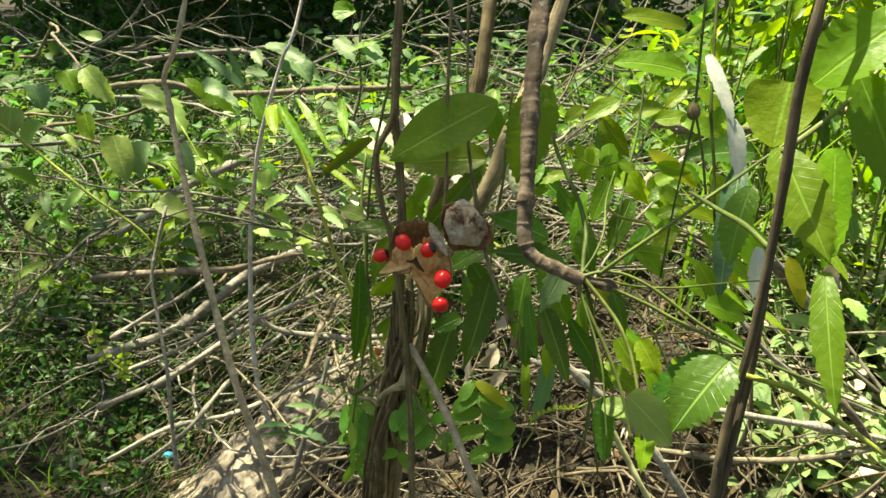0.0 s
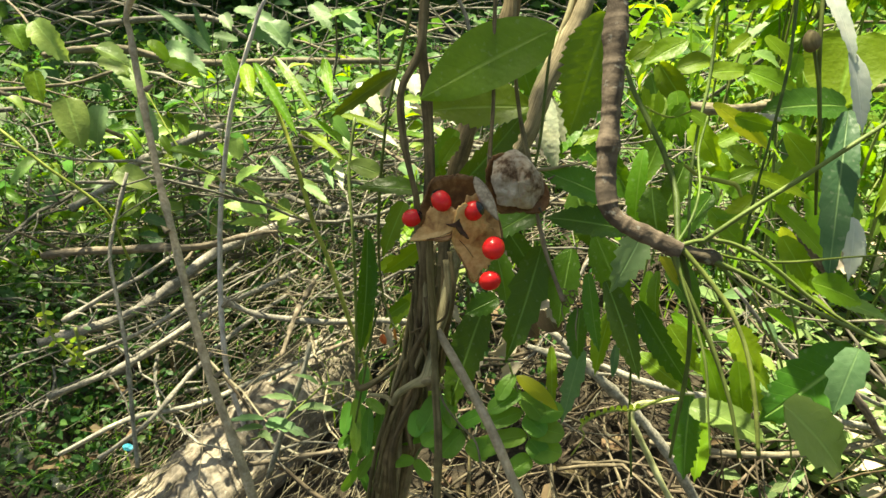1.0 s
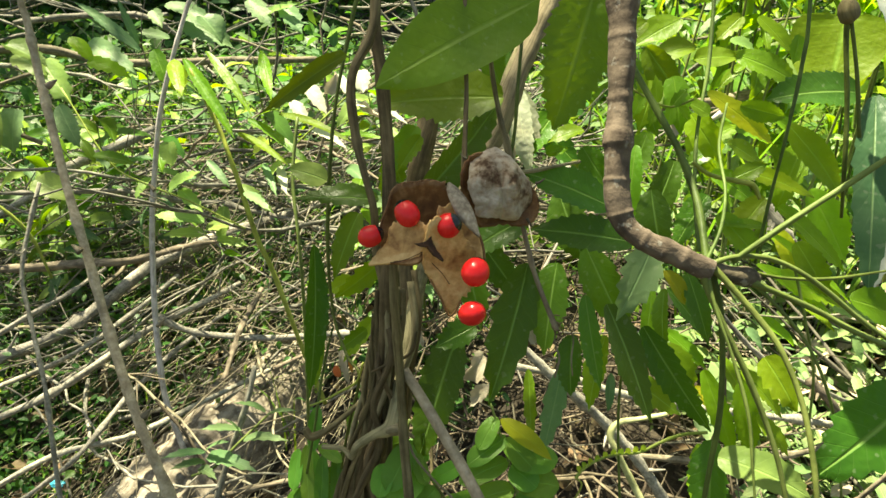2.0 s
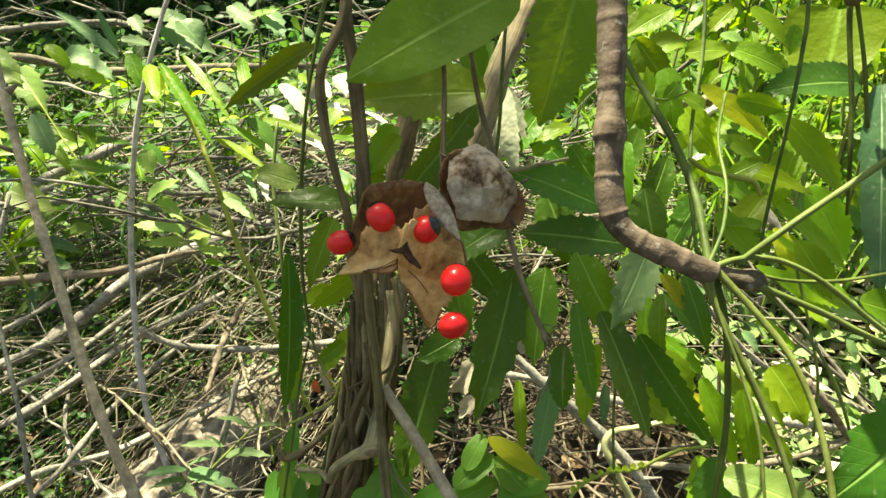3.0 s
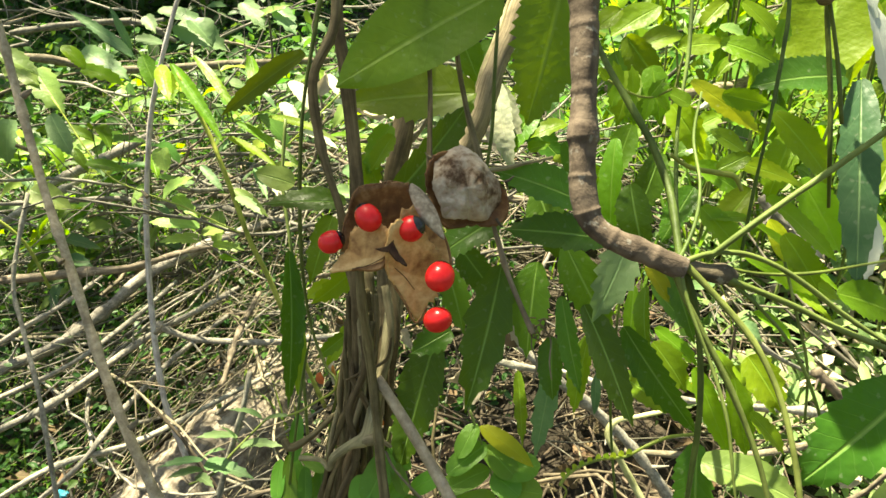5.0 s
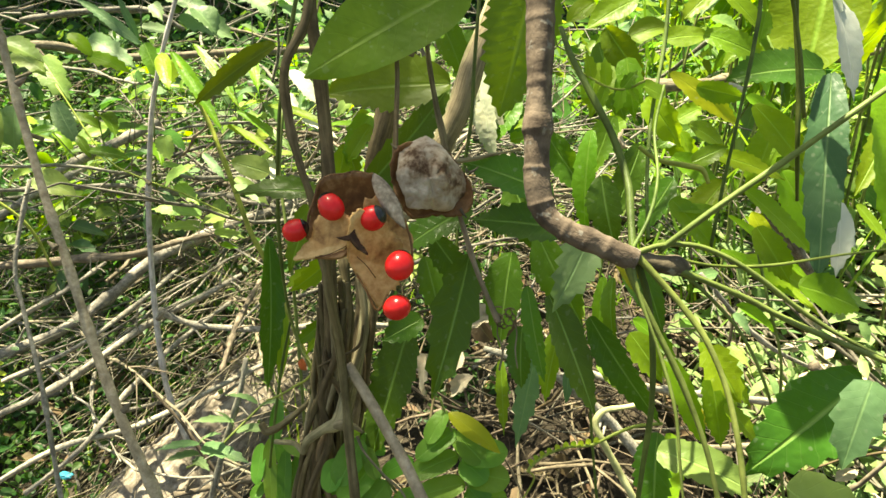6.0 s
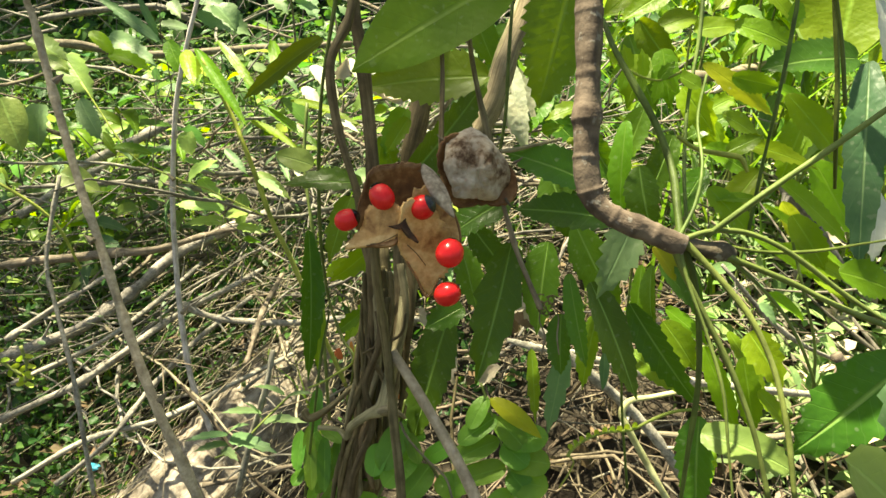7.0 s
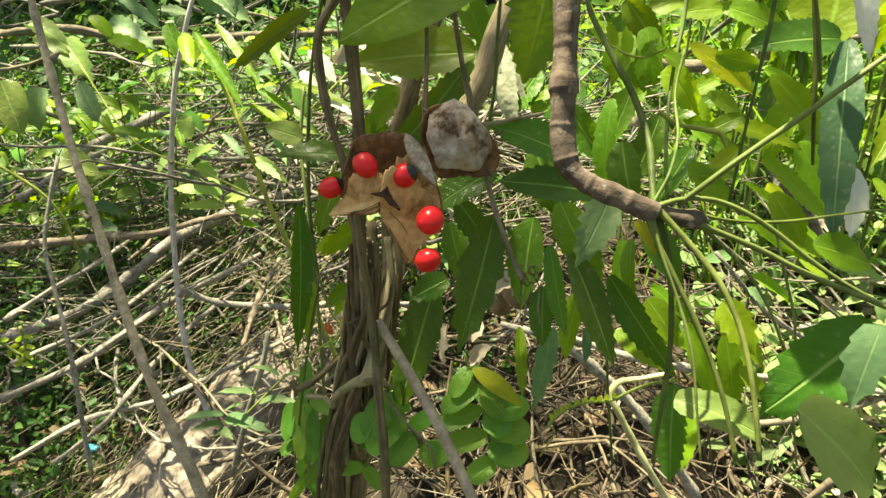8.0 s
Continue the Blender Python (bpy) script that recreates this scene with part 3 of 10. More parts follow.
def vine_strands():
    """Thin stems that wind round the woody bundle, each by its own turn."""
    rng = np.random.default_rng(3)
    axis = spline([(-0.0235, 0.2665, 0.560), (-0.0240, 0.2650, 0.540), (-0.0262, 0.2650, 0.520), (-0.0305, 0.2660, 0.497), (-0.0372, 0.2690, 0.465), (-0.0480, 0.2790, 0.400), (-0.0600, 0.2920, 0.300), (-0.0675, 0.2990, 0.200)], 6)
    for i in range(15):
        start, turn, phase = rng.uniform(0, 0.12), rng.uniform(-0.3, 0.3) + 0.12, 6.283 * i / 15
        rows = []
        for k, p in enumerate(axis):
            s = k / (len(axis) - 1)
            if s < start or k % 2:
                continue
            a = phase + turn * s * 9 + 0.3 * math.sin(s * 14 + i)
            r = (0.0034 + 0.0024 * min(1, s * 2)) * (1 + 0.2 * math.sin(s * 17 + 2 * i))
            rows.append((p[0] + r * math.cos(a), p[1] + 0.8 * r * math.sin(a), p[2] + rng.normal(0, 0.001), rng.uniform(0.0005, 0.0010) * (1 + 0.3 * s)))
        stem(vine, "stem", (BARK_BROWN, BARK_DARK, BARK_DARK, BARK_PALE)[i % 4], rows, sides=7, per=5, rough=0.12, knots=0.2)


vine_strands()

# ---- opened seed pod on the vine ----
pod = thing("seed_pod", (-0.0087, 0.2369, 0.5799), "split brown vine pod holding glossy scarlet seeds", "seed pod")
pod_valve(pod, "valve", POD_IN, (-0.0134, 0.2462, 0.5835), (0.971, 0.237, -0.028), (-0.028, 0.155, 0.988), [(-6.7, 2.5), (-5.5, 6.7), (-3.1, 8.5), (0.6, 9.0), (3.9, 9.7), (8.7, 8.7), (10.1, 5.0), (8.1, -1.7), (4.6, -7.0), (-0.3, -9.8), (-6.6, -11.2), (-8.5, -7.0), (-8.1, -1.7)], 0.0032)
pod_valve(pod, "valve", POD_TAN, (-0.001, 0.2428, 0.5794), (0.936, 0.345, -0.071), (-0.059, 0.354, 0.933), [(-5.4, 8.0), (-0.4, 9.1), (5.5, 0.7), (6.4, -5.8), (4.1, -11.2), (-1.4, -9.2), (-6.9, -2.3)], 0.003)
pod_valve(pod, "valve_flap", POD_TAN, (-0.0135, 0.2347, 0.5777), (0.996, -0.038, 0.078), (-0.088, 0.538, 0.838), [(-8.2, -3.5), (-6.4, -0.3), (-4.0, 2.9), (-2.9, 6.9), (0.4, 8.2), (5.1, 7.4), (7.2, 4.0), (5.3, 1.1), (2.9, -1.9), (-1.6, -2.7)], 0.0014, label="tan curled flap of the pod wall")
pod_valve(pod, "valve_flap", POD_TAN, (-0.0034, 0.235, 0.5745), (0.878, 0.463, -0.120), (-0.033, 0.189, 0.981), [(-4.9, 9.6), (-3.3, 12.6), (1.1, 12.0), (5.1, 8.2), (8.4, 4.0), (9.0, -0.7), (6.8, -5.3), (4.4, -8.0), (1.9, -11.4), (-0.7, -6.9), (-3.9, -2.0), (-5.7, 2.0)], 0.0018, label="tan curled flap of the pod wall")
pod_valve(pod, "rim", POD_IN, (-0.0099, 0.2336, 0.5769), (0.978, -0.168, 0.126), (-0.139, 0.864, 0.484), [(-7.6, -2.0), (-3.4, -0.8), (0.5, 1.6), (2.9, 2.9), (2.6, 1.6), (0.5, -1.1), (-3.4, -1.8)], 0.0005, label="dark underside of the flap")
stem(pod, "rim", POD_IN, [(-0.0203, 0.2386, 0.578, 0.0003), (-0.0202, 0.2406, 0.5831, 0.0003), (-0.0192, 0.2425, 0.5869, 0.0003), (-0.0183, 0.2444, 0.5906, 0.0003), (-0.0162, 0.2459, 0.5922, 0.0003), (-0.0127, 0.2466, 0.5926, 0.0003), (-0.0095, 0.2473, 0.5932, 0.0003), (-0.0048, 0.2477, 0.5923, 0.0003)])
stem(pod, "rim", POD_IN, [(-0.0012, 0.2421, 0.5889, 0.0003), (0.0025, 0.2406, 0.585, 0.0003), (0.0051, 0.2395, 0.5811, 0.0003), (0.0063, 0.2376, 0.5756, 0.0003), (0.0044, 0.2362, 0.5703, 0.0003)])
stem(pod, "rim", POD_IN, [(-0.0086, 0.2337, 0.5768, 0.0003), (-0.0066, 0.2326, 0.5731, 0.0003), (-0.0034, 0.2313, 0.5686, 0.0003), (-0.0007, 0.2301, 0.5644, 0.0003), (0.0016, 0.2318, 0.5679, 0.0003)])
stem(pod, "ridge", POD_DARK, [(-0.0062, 0.2335, 0.5764, 0.0001), (-0.0037, 0.2331, 0.5743, 0.0001), (-0.0014, 0.2324, 0.5717, 0.0001)], sides=5)
stem(pod, "ridge", POD_DARK, [(-0.016, 0.2318, 0.5761, 0.0001), (-0.0126, 0.2327, 0.5768, 0.0001), (-0.0084, 0.2341, 0.5788, 0.0001)], sides=5)
# Dark sheet drawn for the shade inside the open slit.
pod_valve(pod, "septum", POD_DARK, (-0.0073, 0.2324, 0.5811), (0.782, 0.597, -0.177), (-0.084, 0.509, 0.857), [(-3.5, 0.3), (-0.6, 0.9), (0.9, 2.3), (1.4, 0.9), (4.3, -3.6), (2.5, -2.7), (0.5, -0.1), (-1.2, -0.4)], 0.001, label="dark sheet for the shade in the slit between the valves")
leaf(pod, "valve_flap", POD_SKIN, (-0.004, 0.2431, 0.594), (0.0046, 0.2378, 0.5825), 0.0045, (0.33, -0.74, 0.58), kind="ovate", fold=-0.5, bend=0.5, teeth=0, wave=0.08, thick=0.0006, label="curled grey outer skin")
seed(pod, (-0.0216, 0.2353, 0.5813), (0.85, 0.42, 0.32), 0.00328, 0.00288)
seed(pod, (-0.0131, 0.2369, 0.5873), (-0.60, 0.51, 0.62), 0.00373, 0.00306)
seed(pod, (-0.0027, 0.2366, 0.5852), (0.86, 0.01, 0.51), 0.00322, 0.00325)
seed(pod, (0.0048, 0.231, 0.5761), (0.10, 0.87, 0.48), 0.00384, 0.00340)
seed(pod, (0.0047, 0.2274, 0.5668), (-0.62, 0.59, -0.52), 0.00378, 0.00312)
gall = thing("dry_pod_shell", (0.0082, 0.2563, 0.5895), "closed mottled grey pod shell hanging beside the split pod", "seed pod")
pod_valve(gall, "shell", POD_GREY, (0.0090, 0.2475, 0.5925), (0.958, 0.284, -0.047), (-0.044, 0.256, 0.966), [(-7.2, 6.2), (-4.2, 8.4), (-0.6, 10.2), (2.8, 8.2), (5.8, 4.8), (8.6, 1.6), (9.8, -2.4), (8.2, -6.6), (4.6, -8.2), (-0.6, -7.6), (-4.8, -7.4), (-6.0, -4.4), (-7.8, 0.2), (-7.4, 3.4)], -0.0085, fray=0.035, lumps=0.0015)
pod_valve(gall, "husk", POD_IN, (0.0080, 0.257, 0.5901), (0.958, 0.284, -0.047), (-0.044, 0.256, 0.966), [(-11.2, 3.6), (-8.6, 7.8), (-2.4, 9.0), (2.9, 7.2), (6.8, 2.6), (9.8, -2.2), (9.2, -7.4), (5.8, -9.8), (0.4, -9.6), (-5.6, -10.4), (-9.0, -6.4), (-10.8, -1.4)], 0.0035, fray=0.06, lumps=0.0005, label="dark brown inner husk")
stem(gall, "husk_fibre", BARK_TWIG, [(0.0184, 0.2552, 0.5881, 0.0004), (0.0199, 0.2551, 0.5873, 0.0003), (0.0214, 0.2552, 0.587, 0.0001)])
stem(gall, "husk_fibre", BARK_TWIG, [(0.0172, 0.2565, 0.592, 0.0004), (0.0184, 0.2569, 0.5924, 0.0003), (0.0196, 0.2574, 0.5934, 0.0001)])
stem(gall, "husk_fibre", BARK_TWIG, [(0.0157, 0.2529, 0.5834, 0.0004), (0.0167, 0.2525, 0.582, 0.0003), (0.0176, 0.2523, 0.5812, 0.0001)])
stem(gall, "husk_fibre", BARK_TWIG, [(-0.0011, 0.2558, 0.5975, 0.0004), (-0.002, 0.2558, 0.5979, 0.0003), (-0.0029, 0.256, 0.5988, 0.0001)])
stem(gall, "husk_fibre", BARK_TWIG, [(0.0183, 0.2557, 0.5894, 0.0004), (0.019, 0.2559, 0.5897, 0.0003), (0.0196, 0.2563, 0.5904, 0.0001)])
stem(gall, "husk_fibre", BARK_BROWN, [(0.0273, 0.2555, 0.5528, 0.0002), (0.0259, 0.2559, 0.5524, 0.0002), (0.0250, 0.2571, 0.5530, 0.0002), (0.0256, 0.2574, 0.5543, 0.0002), (0.0271, 0.2576, 0.5542, 0.0002)])
stem(gall, "husk_fibre", BARK_BROWN, [(0.0272, 0.2549, 0.5510, 0.0002), (0.0259, 0.2548, 0.5509, 0.0002), (0.0252, 0.2564, 0.5513, 0.0002), (0.0259, 0.2568, 0.5523, 0.0002), (0.0272, 0.2568, 0.5522, 0.0002)])
stem(gall, "husk_fibre", BARK_BROWN, [(0.0277, 0.2573, 0.5535, 0.0002), (0.0289, 0.2579, 0.5539, 0.0002), (0.0299, 0.2578, 0.5531, 0.0002), (0.0298, 0.2559, 0.5526, 0.0002), (0.0285, 0.2565, 0.5519, 0.0002)])
stem(gall, "husk_fibre", BARK_BROWN, [(0.0274, 0.2552, 0.5518, 0.0002), (0.0275, 0.2571, 0.5521, 0.0002), (0.0286, 0.2573, 0.5524, 0.0002), (0.0295, 0.2565, 0.5518, 0.0002), (0.0291, 0.2556, 0.5511, 0.0002)])
stem(gall, "husk_fibre", BARK_BROWN, [(0.0300, 0.2570, 0.5531, 0.0002), (0.0312, 0.2565, 0.5517, 0.0002), (0.0305, 0.2560, 0.5499, 0.0002), (0.0286, 0.2554, 0.5500, 0.0002), (0.0276, 0.2554, 0.5519, 0.0002)])
stem(gall, "husk_fibre", BARK_BROWN, [(0.0278, 0.2557, 0.5500, 0.0002), (0.0272, 0.2547, 0.5497, 0.0002), (0.0262, 0.2552, 0.5498, 0.0002), (0.0260, 0.2554, 0.5508, 0.0002), (0.0268, 0.2555, 0.5514, 0.0002)])
stem(gall, "husk_fibre", BARK_BROWN, [(0.0302, 0.2568, 0.5518, 0.0002), (0.0288, 0.2560, 0.5523, 0.0002), (0.0283, 0.2566, 0.5535, 0.0002), (0.0293, 0.2578, 0.5541, 0.0002), (0.0307, 0.2571, 0.5540, 0.0002)])
stem(gall, "husk_fibre", BARK_BROWN, [(0.0290, 0.2550, 0.5499, 0.0002), (0.0282, 0.2556, 0.5488, 0.0002), (0.0272, 0.2553, 0.5494, 0.0002), (0.0271, 0.2550, 0.5507, 0.0002), (0.0280, 0.2555, 0.5511, 0.0002)])
stem(gall, "husk_fibre", BARK_BROWN, [(0.0257, 0.2569, 0.5523, 0.0002), (0.0267, 0.2571, 0.5523, 0.0002), (0.0272, 0.2565, 0.5516, 0.0002), (0.0266, 0.2565, 0.5506, 0.0002), (0.0257, 0.2547, 0.5517, 0.0002)])
stem(gall, "husk_fibre", BARK_TWIG, [(0.0267, 0.2561, 0.5522, 0.0002), (0.0263, 0.2561, 0.5469, 0.0002), (0.0281, 0.2556, 0.5420, 0.0003), (0.0274, 0.2552, 0.5358, 0.0003)])
stem(gall, "husk_fibre", BARK_TWIG, [(0.0294, 0.2566, 0.5522, 0.0002), (0.0315, 0.2573, 0.5477, 0.0002), (0.0315, 0.2561, 0.5421, 0.0002), (0.0324, 0.2562, 0.5363, 0.0002)])
stem(gall, "stalk", BARK_BROWN, [(-0.0128, 0.3125, 0.7224, 0.0006), (-0.0066, 0.2794, 0.6493, 0.0007), (-0.005, 0.2717, 0.629, 0.0007), (-0.003, 0.2652, 0.6142, 0.0006), (-0.0018, 0.2565, 0.5971, 0.0008), (-0.0011, 0.2554, 0.5937, 0.0009)])
stem(gall, "stalk", BARK_BROWN, [(-0.0112, 0.33, 0.7294, 0.0006), (-0.0022, 0.2948, 0.6507, 0.0006), (0.0014, 0.2824, 0.6231, 0.0007), (0.0054, 0.2737, 0.6076, 0.0008), (0.0088, 0.2666, 0.5992, 0.001), (0.0103, 0.2632, 0.5954, 0.001)])
stem(gall, "stalk", BARK_TWIG, [(0.014, 0.2604, 0.5811, 0.0005), (0.0164, 0.26, 0.5736, 0.0007), (0.019, 0.2596, 0.5658, 0.0007), (0.0224, 0.2574, 0.5588, 0.0007), (0.0254, 0.2557, 0.5531, 0.0009), (0.0267, 0.255, 0.551, 0.0008)], knots=0.3)
stem(gall, "tendril", BARK_PALE, [(0.0124, 0.2647, 0.5927, 0.0006), (0.0167, 0.2676, 0.5928, 0.0006), (0.0217, 0.2708, 0.5935, 0.0005), (0.0292, 0.2746, 0.5946, 0.0005)])

# ---- neem branch with hanging leaflets ----
neem = thing("neem_branch", (0.0329, 0.2803, 0.6552), "ringed brown neem branch with green stalks and drooping serrated leaflets", "branch")
stem(neem, "limb", BARK_NEEM, [(-0.47, 0.45, 2.215, 0.0075), (-0.30, 0.47, 1.95, 0.0065), (-0.08, 0.44, 1.45, 0.0055), (0.02, 0.38, 1.02, 0.0045), (0.0294, 0.3192, 0.7798, 0.0034)], sides=10)
stem(neem, "branch", BARK_NEEM, [(0.0294, 0.3192, 0.7798, 0.0033), (0.0311, 0.2886, 0.7132, 0.0036), (0.0323, 0.2562, 0.6574, 0.0032), (0.0331, 0.2458, 0.6361, 0.0031), (0.0337, 0.2416, 0.6251, 0.003), (0.0341, 0.2369, 0.6129, 0.0028), (0.0343, 0.2331, 0.603, 0.0027), (0.0349, 0.2306, 0.5964, 0.0027), (0.037, 0.2289, 0.5911, 0.0027), (0.0419, 0.2284, 0.5878, 0.0025), (0.0479, 0.2285, 0.5856, 0.0023), (0.0539, 0.2285, 0.5832, 0.0025), (0.0568, 0.2286, 0.5823, 0.0022)], sides=20, per=26, rough=0.095, rings=0.085, knots=0.13)
stem(neem, "twig", BARK_NEEM, [(0.0539, 0.2286, 0.5834, 0.0024), (0.0576, 0.2298, 0.5823, 0.0018), (0.0621, 0.231, 0.5807, 0.0018), (0.0659, 0.2324, 0.58, 0.0022), (0.0686, 0.2335, 0.579, 0.0012)], sides=10, knots=0.1)
stem(neem, "leaf_stalk", STALK, [(0.0548, 0.2281, 0.5828, 0.0013), (0.0567, 0.2265, 0.5778, 0.0008), (0.0611, 0.2242, 0.5701, 0.0007), (0.0682, 0.2206, 0.558, 0.0007), (0.0743, 0.2164, 0.5448, 0.0006), (0.0787, 0.2116, 0.5305, 0.0006)])
stem(neem, "leaf_stalk", STALK, [(0.0567, 0.2286, 0.5833, 0.0009), (0.0608, 0.227, 0.5798, 0.0007), (0.0665, 0.224, 0.5745, 0.0007), (0.0715, 0.2207, 0.5688, 0.0007), (0.076, 0.2162, 0.5601, 0.0006), (0.0792, 0.2114, 0.5491, 0.0006), (0.0817, 0.2065, 0.5355, 0.0006)])
stem(neem, "leaf_stalk", STALK, [(0.0561, 0.2286, 0.5835, 0.0007), (0.062, 0.2311, 0.585, 0.0006), (0.0693, 0.233, 0.5847, 0.0006), (0.0769, 0.2341, 0.5819, 0.0006), (0.085, 0.2352, 0.5768, 0.0006), (0.0946, 0.2359, 0.5699, 0.0006), (0.1068, 0.2369, 0.5628, 0.0005), (0.1371, 0.243, 0.547, 0.0005), (0.171, 0.2519, 0.5321, 0.0003)])
stem(neem, "leaf_stalk", STALK, [(0.0658, 0.2314, 0.5795, 0.001), (0.0724, 0.2316, 0.5773, 0.0007), (0.0818, 0.2308, 0.5739, 0.0007), (0.0911, 0.2298, 0.5698, 0.0007), (0.1051, 0.2291, 0.5648, 0.0006), (0.1289, 0.2294, 0.556, 0.0005), (0.1518, 0.232, 0.5485, 0.0003)])
stem(neem, "leaf_stalk", STALK, [(0.0617, 0.2314, 0.5836, 0.0007), (0.0672, 0.2316, 0.5891, 0.0007), (0.0759, 0.2324, 0.5971, 0.0007), (0.0835, 0.2333, 0.6035, 0.0007), (0.094, 0.234, 0.6131, 0.0006), (0.1076, 0.2362, 0.625, 0.0006), (0.123, 0.2392, 0.6385, 0.0003)])
stem(neem, "leaf_stalk", STALK_DARK, [(0.0572, 0.2299, 0.5816, 0.0009), (0.0604, 0.229, 0.5731, 0.0007), (0.0627, 0.2273, 0.5606, 0.0007), (0.0635, 0.2244, 0.5482, 0.0007), (0.063, 0.2219, 0.5349, 0.0006), (0.0625, 0.2193, 0.5212, 0.0005)])
stem(neem, "leaf_stalk", STALK_DARK, [(0.0564, 0.2313, 0.583, 0.0009), (0.056, 0.239, 0.5888, 0.0009), (0.0556, 0.2485, 0.5941, 0.001), (0.0519, 0.2569, 0.6029, 0.0009), (0.0465, 0.263, 0.6113, 0.0009), (0.0408, 0.2702, 0.62, 0.0008), (0.0379, 0.2769, 0.6264, 0.0006)])
stem(neem, "leaf_stalk", STALK_DARK, [(0.0669, 0.2793, 0.5691, 0.0005), (0.0668, 0.295, 0.5816, 0.0006), (0.0683, 0.3129, 0.599, 0.0006), (0.0715, 0.3264, 0.6186, 0.0007), (0.0729, 0.3414, 0.6426, 0.0007)])
stem(neem, "leaf_stalk", STALK_PALE, [(0.0616, 0.283, 0.5948, 0.0006), (0.0669, 0.2816, 0.5917, 0.0007), (0.0745, 0.2812, 0.5905, 0.0008), (0.0791, 0.2816, 0.5895, 0.0008), (0.0812, 0.2805, 0.5859, 0.0005)])
stem(neem, "leaf_stalk", STALK_DARK, [(0.0962, 0.3322, 0.7201, 0.0007), (0.0981, 0.2978, 0.6458, 0.0007), (0.0997, 0.2938, 0.6293, 0.0007), (0.1027, 0.2909, 0.6122, 0.0007), (0.1047, 0.2876, 0.5946, 0.0006), (0.1082, 0.29, 0.5797, 0.0005)])
stem(neem, "leaf_stalk", STALK_DARK, [(0.0947, 0.3493, 0.7216, 0.0005), (0.0939, 0.3116, 0.6411, 0.0006), (0.0931, 0.3045, 0.6231, 0.0006), (0.09, 0.2958, 0.6021, 0.0005), (0.0884, 0.2935, 0.5829, 0.0005), (0.0871, 0.2909, 0.5628, 0.0006)])
stem(neem, "leaf_stalk", STALK, [(0.0556, 0.2282, 0.5828, 0.0006), (0.0582, 0.2247, 0.5749, 0.0004), (0.063, 0.2204, 0.5643, 0.0004), (0.0667, 0.216, 0.554, 0.0004), (0.0685, 0.2121, 0.5432, 0.0003), (0.0703, 0.2082, 0.5324, 0.0003)])
stem(neem, "leaf_stalk", STALK, [(0.0663, 0.2315, 0.5797, 0.0006), (0.0744, 0.232, 0.5728, 0.0004), (0.0815, 0.232, 0.5653, 0.0004), (0.0876, 0.2309, 0.5552, 0.0004), (0.0926, 0.2294, 0.5421, 0.0003), (0.0976, 0.2263, 0.5201, 0.0003)])
stem(neem, "leaf_stalk", STALK_DARK, [(0.0569, 0.2296, 0.5832, 0.0005), (0.0649, 0.2338, 0.5813, 0.0004), (0.0751, 0.238, 0.5784, 0.0004), (0.0895, 0.2452, 0.5766, 0.0004), (0.109, 0.2549, 0.577, 0.0003), (0.1341, 0.264, 0.5782, 0.0003)])
stem(neem, "leaf_stalk", STALK_DARK, [(0.0557, 0.2295, 0.5836, 0.0005), (0.0599, 0.238, 0.5893, 0.0004), (0.0622, 0.2483, 0.5958, 0.0004), (0.0618, 0.259, 0.6042, 0.0004), (0.0639, 0.2668, 0.6139, 0.0003)])
stem(neem, "leaf_stalk", STALK, [(0.1078, 0.3125, 0.5543, 0.0005), (0.1125, 0.3072, 0.5387, 0.0005), (0.1214, 0.3107, 0.5164, 0.0005), (0.1257, 0.313, 0.4925, 0.0005)])
stem(neem, "leaf_stalk", STALK_DARK, [(0.069, 0.3408, 0.4198, 0.0006), (0.0613, 0.3388, 0.4735, 0.0006), (0.0592, 0.3323, 0.5135, 0.0005), (0.0601, 0.3357, 0.5495, 0.0005)])
stem(neem, "leaf_stalk", STALK_DARK, [(0.0085, 0.3503, 0.6358, 0.0007), (0.0082, 0.3399, 0.6094, 0.0007), (0.0084, 0.3326, 0.5904, 0.0007), (0.0063, 0.3227, 0.5658, 0.0007), (0.0067, 0.3117, 0.5375, 0.0005)])
leaf(neem, "leaf", OLIVE_LEAF, (0.0141, 0.2812, 0.6373), (-0.0266, 0.2603, 0.6139), 0.0248, (0.17, -0.86, 0.47), bend=0.3, fold=0.1, teeth=0)
leaf(neem, "leaf", OLIVE_LEAF, (0.0301, 0.302, 0.6424), (0.0213, 0.2948, 0.5996), 0.0247, (0.25, -0.96, 0.11), bend=0.3, teeth=15)
leaf(neem, "leaf", OLIVE_LEAF, (0.0047, 0.306, 0.6071), (-0.0359, 0.3034, 0.603), 0.0215, (-0.00, -0.83, 0.56), bend=0.4, teeth=15)
leaf(neem, "leaf", NEEM_DARK, (-0.0189, 0.2795, 0.5766), (0.0042, 0.3111, 0.6065), 0.0140, (0.69, -0.69, 0.20), bend=0.3)
leaf(neem, "leaf", NEEM_DARK, (0.0391, 0.2726, 0.5826), (0.0136, 0.2689, 0.5918), 0.0126, (0.32, -0.75, 0.58), bend=0.4, fold=0.15)
leaf(neem, "leaf", NEEM_DARK, (0.0462, 0.2701, 0.5735), (0.017, 0.2656, 0.5764), 0.0123, (0.18, -0.75, 0.64), bend=0.3, fold=0.15)
leaf(neem, "leaf", NEEM_DARK, (0.016, 0.2744, 0.5772), (-0.003, 0.2667, 0.5652), 0.0128, (-0.12, -0.74, 0.66), bend=0.4)
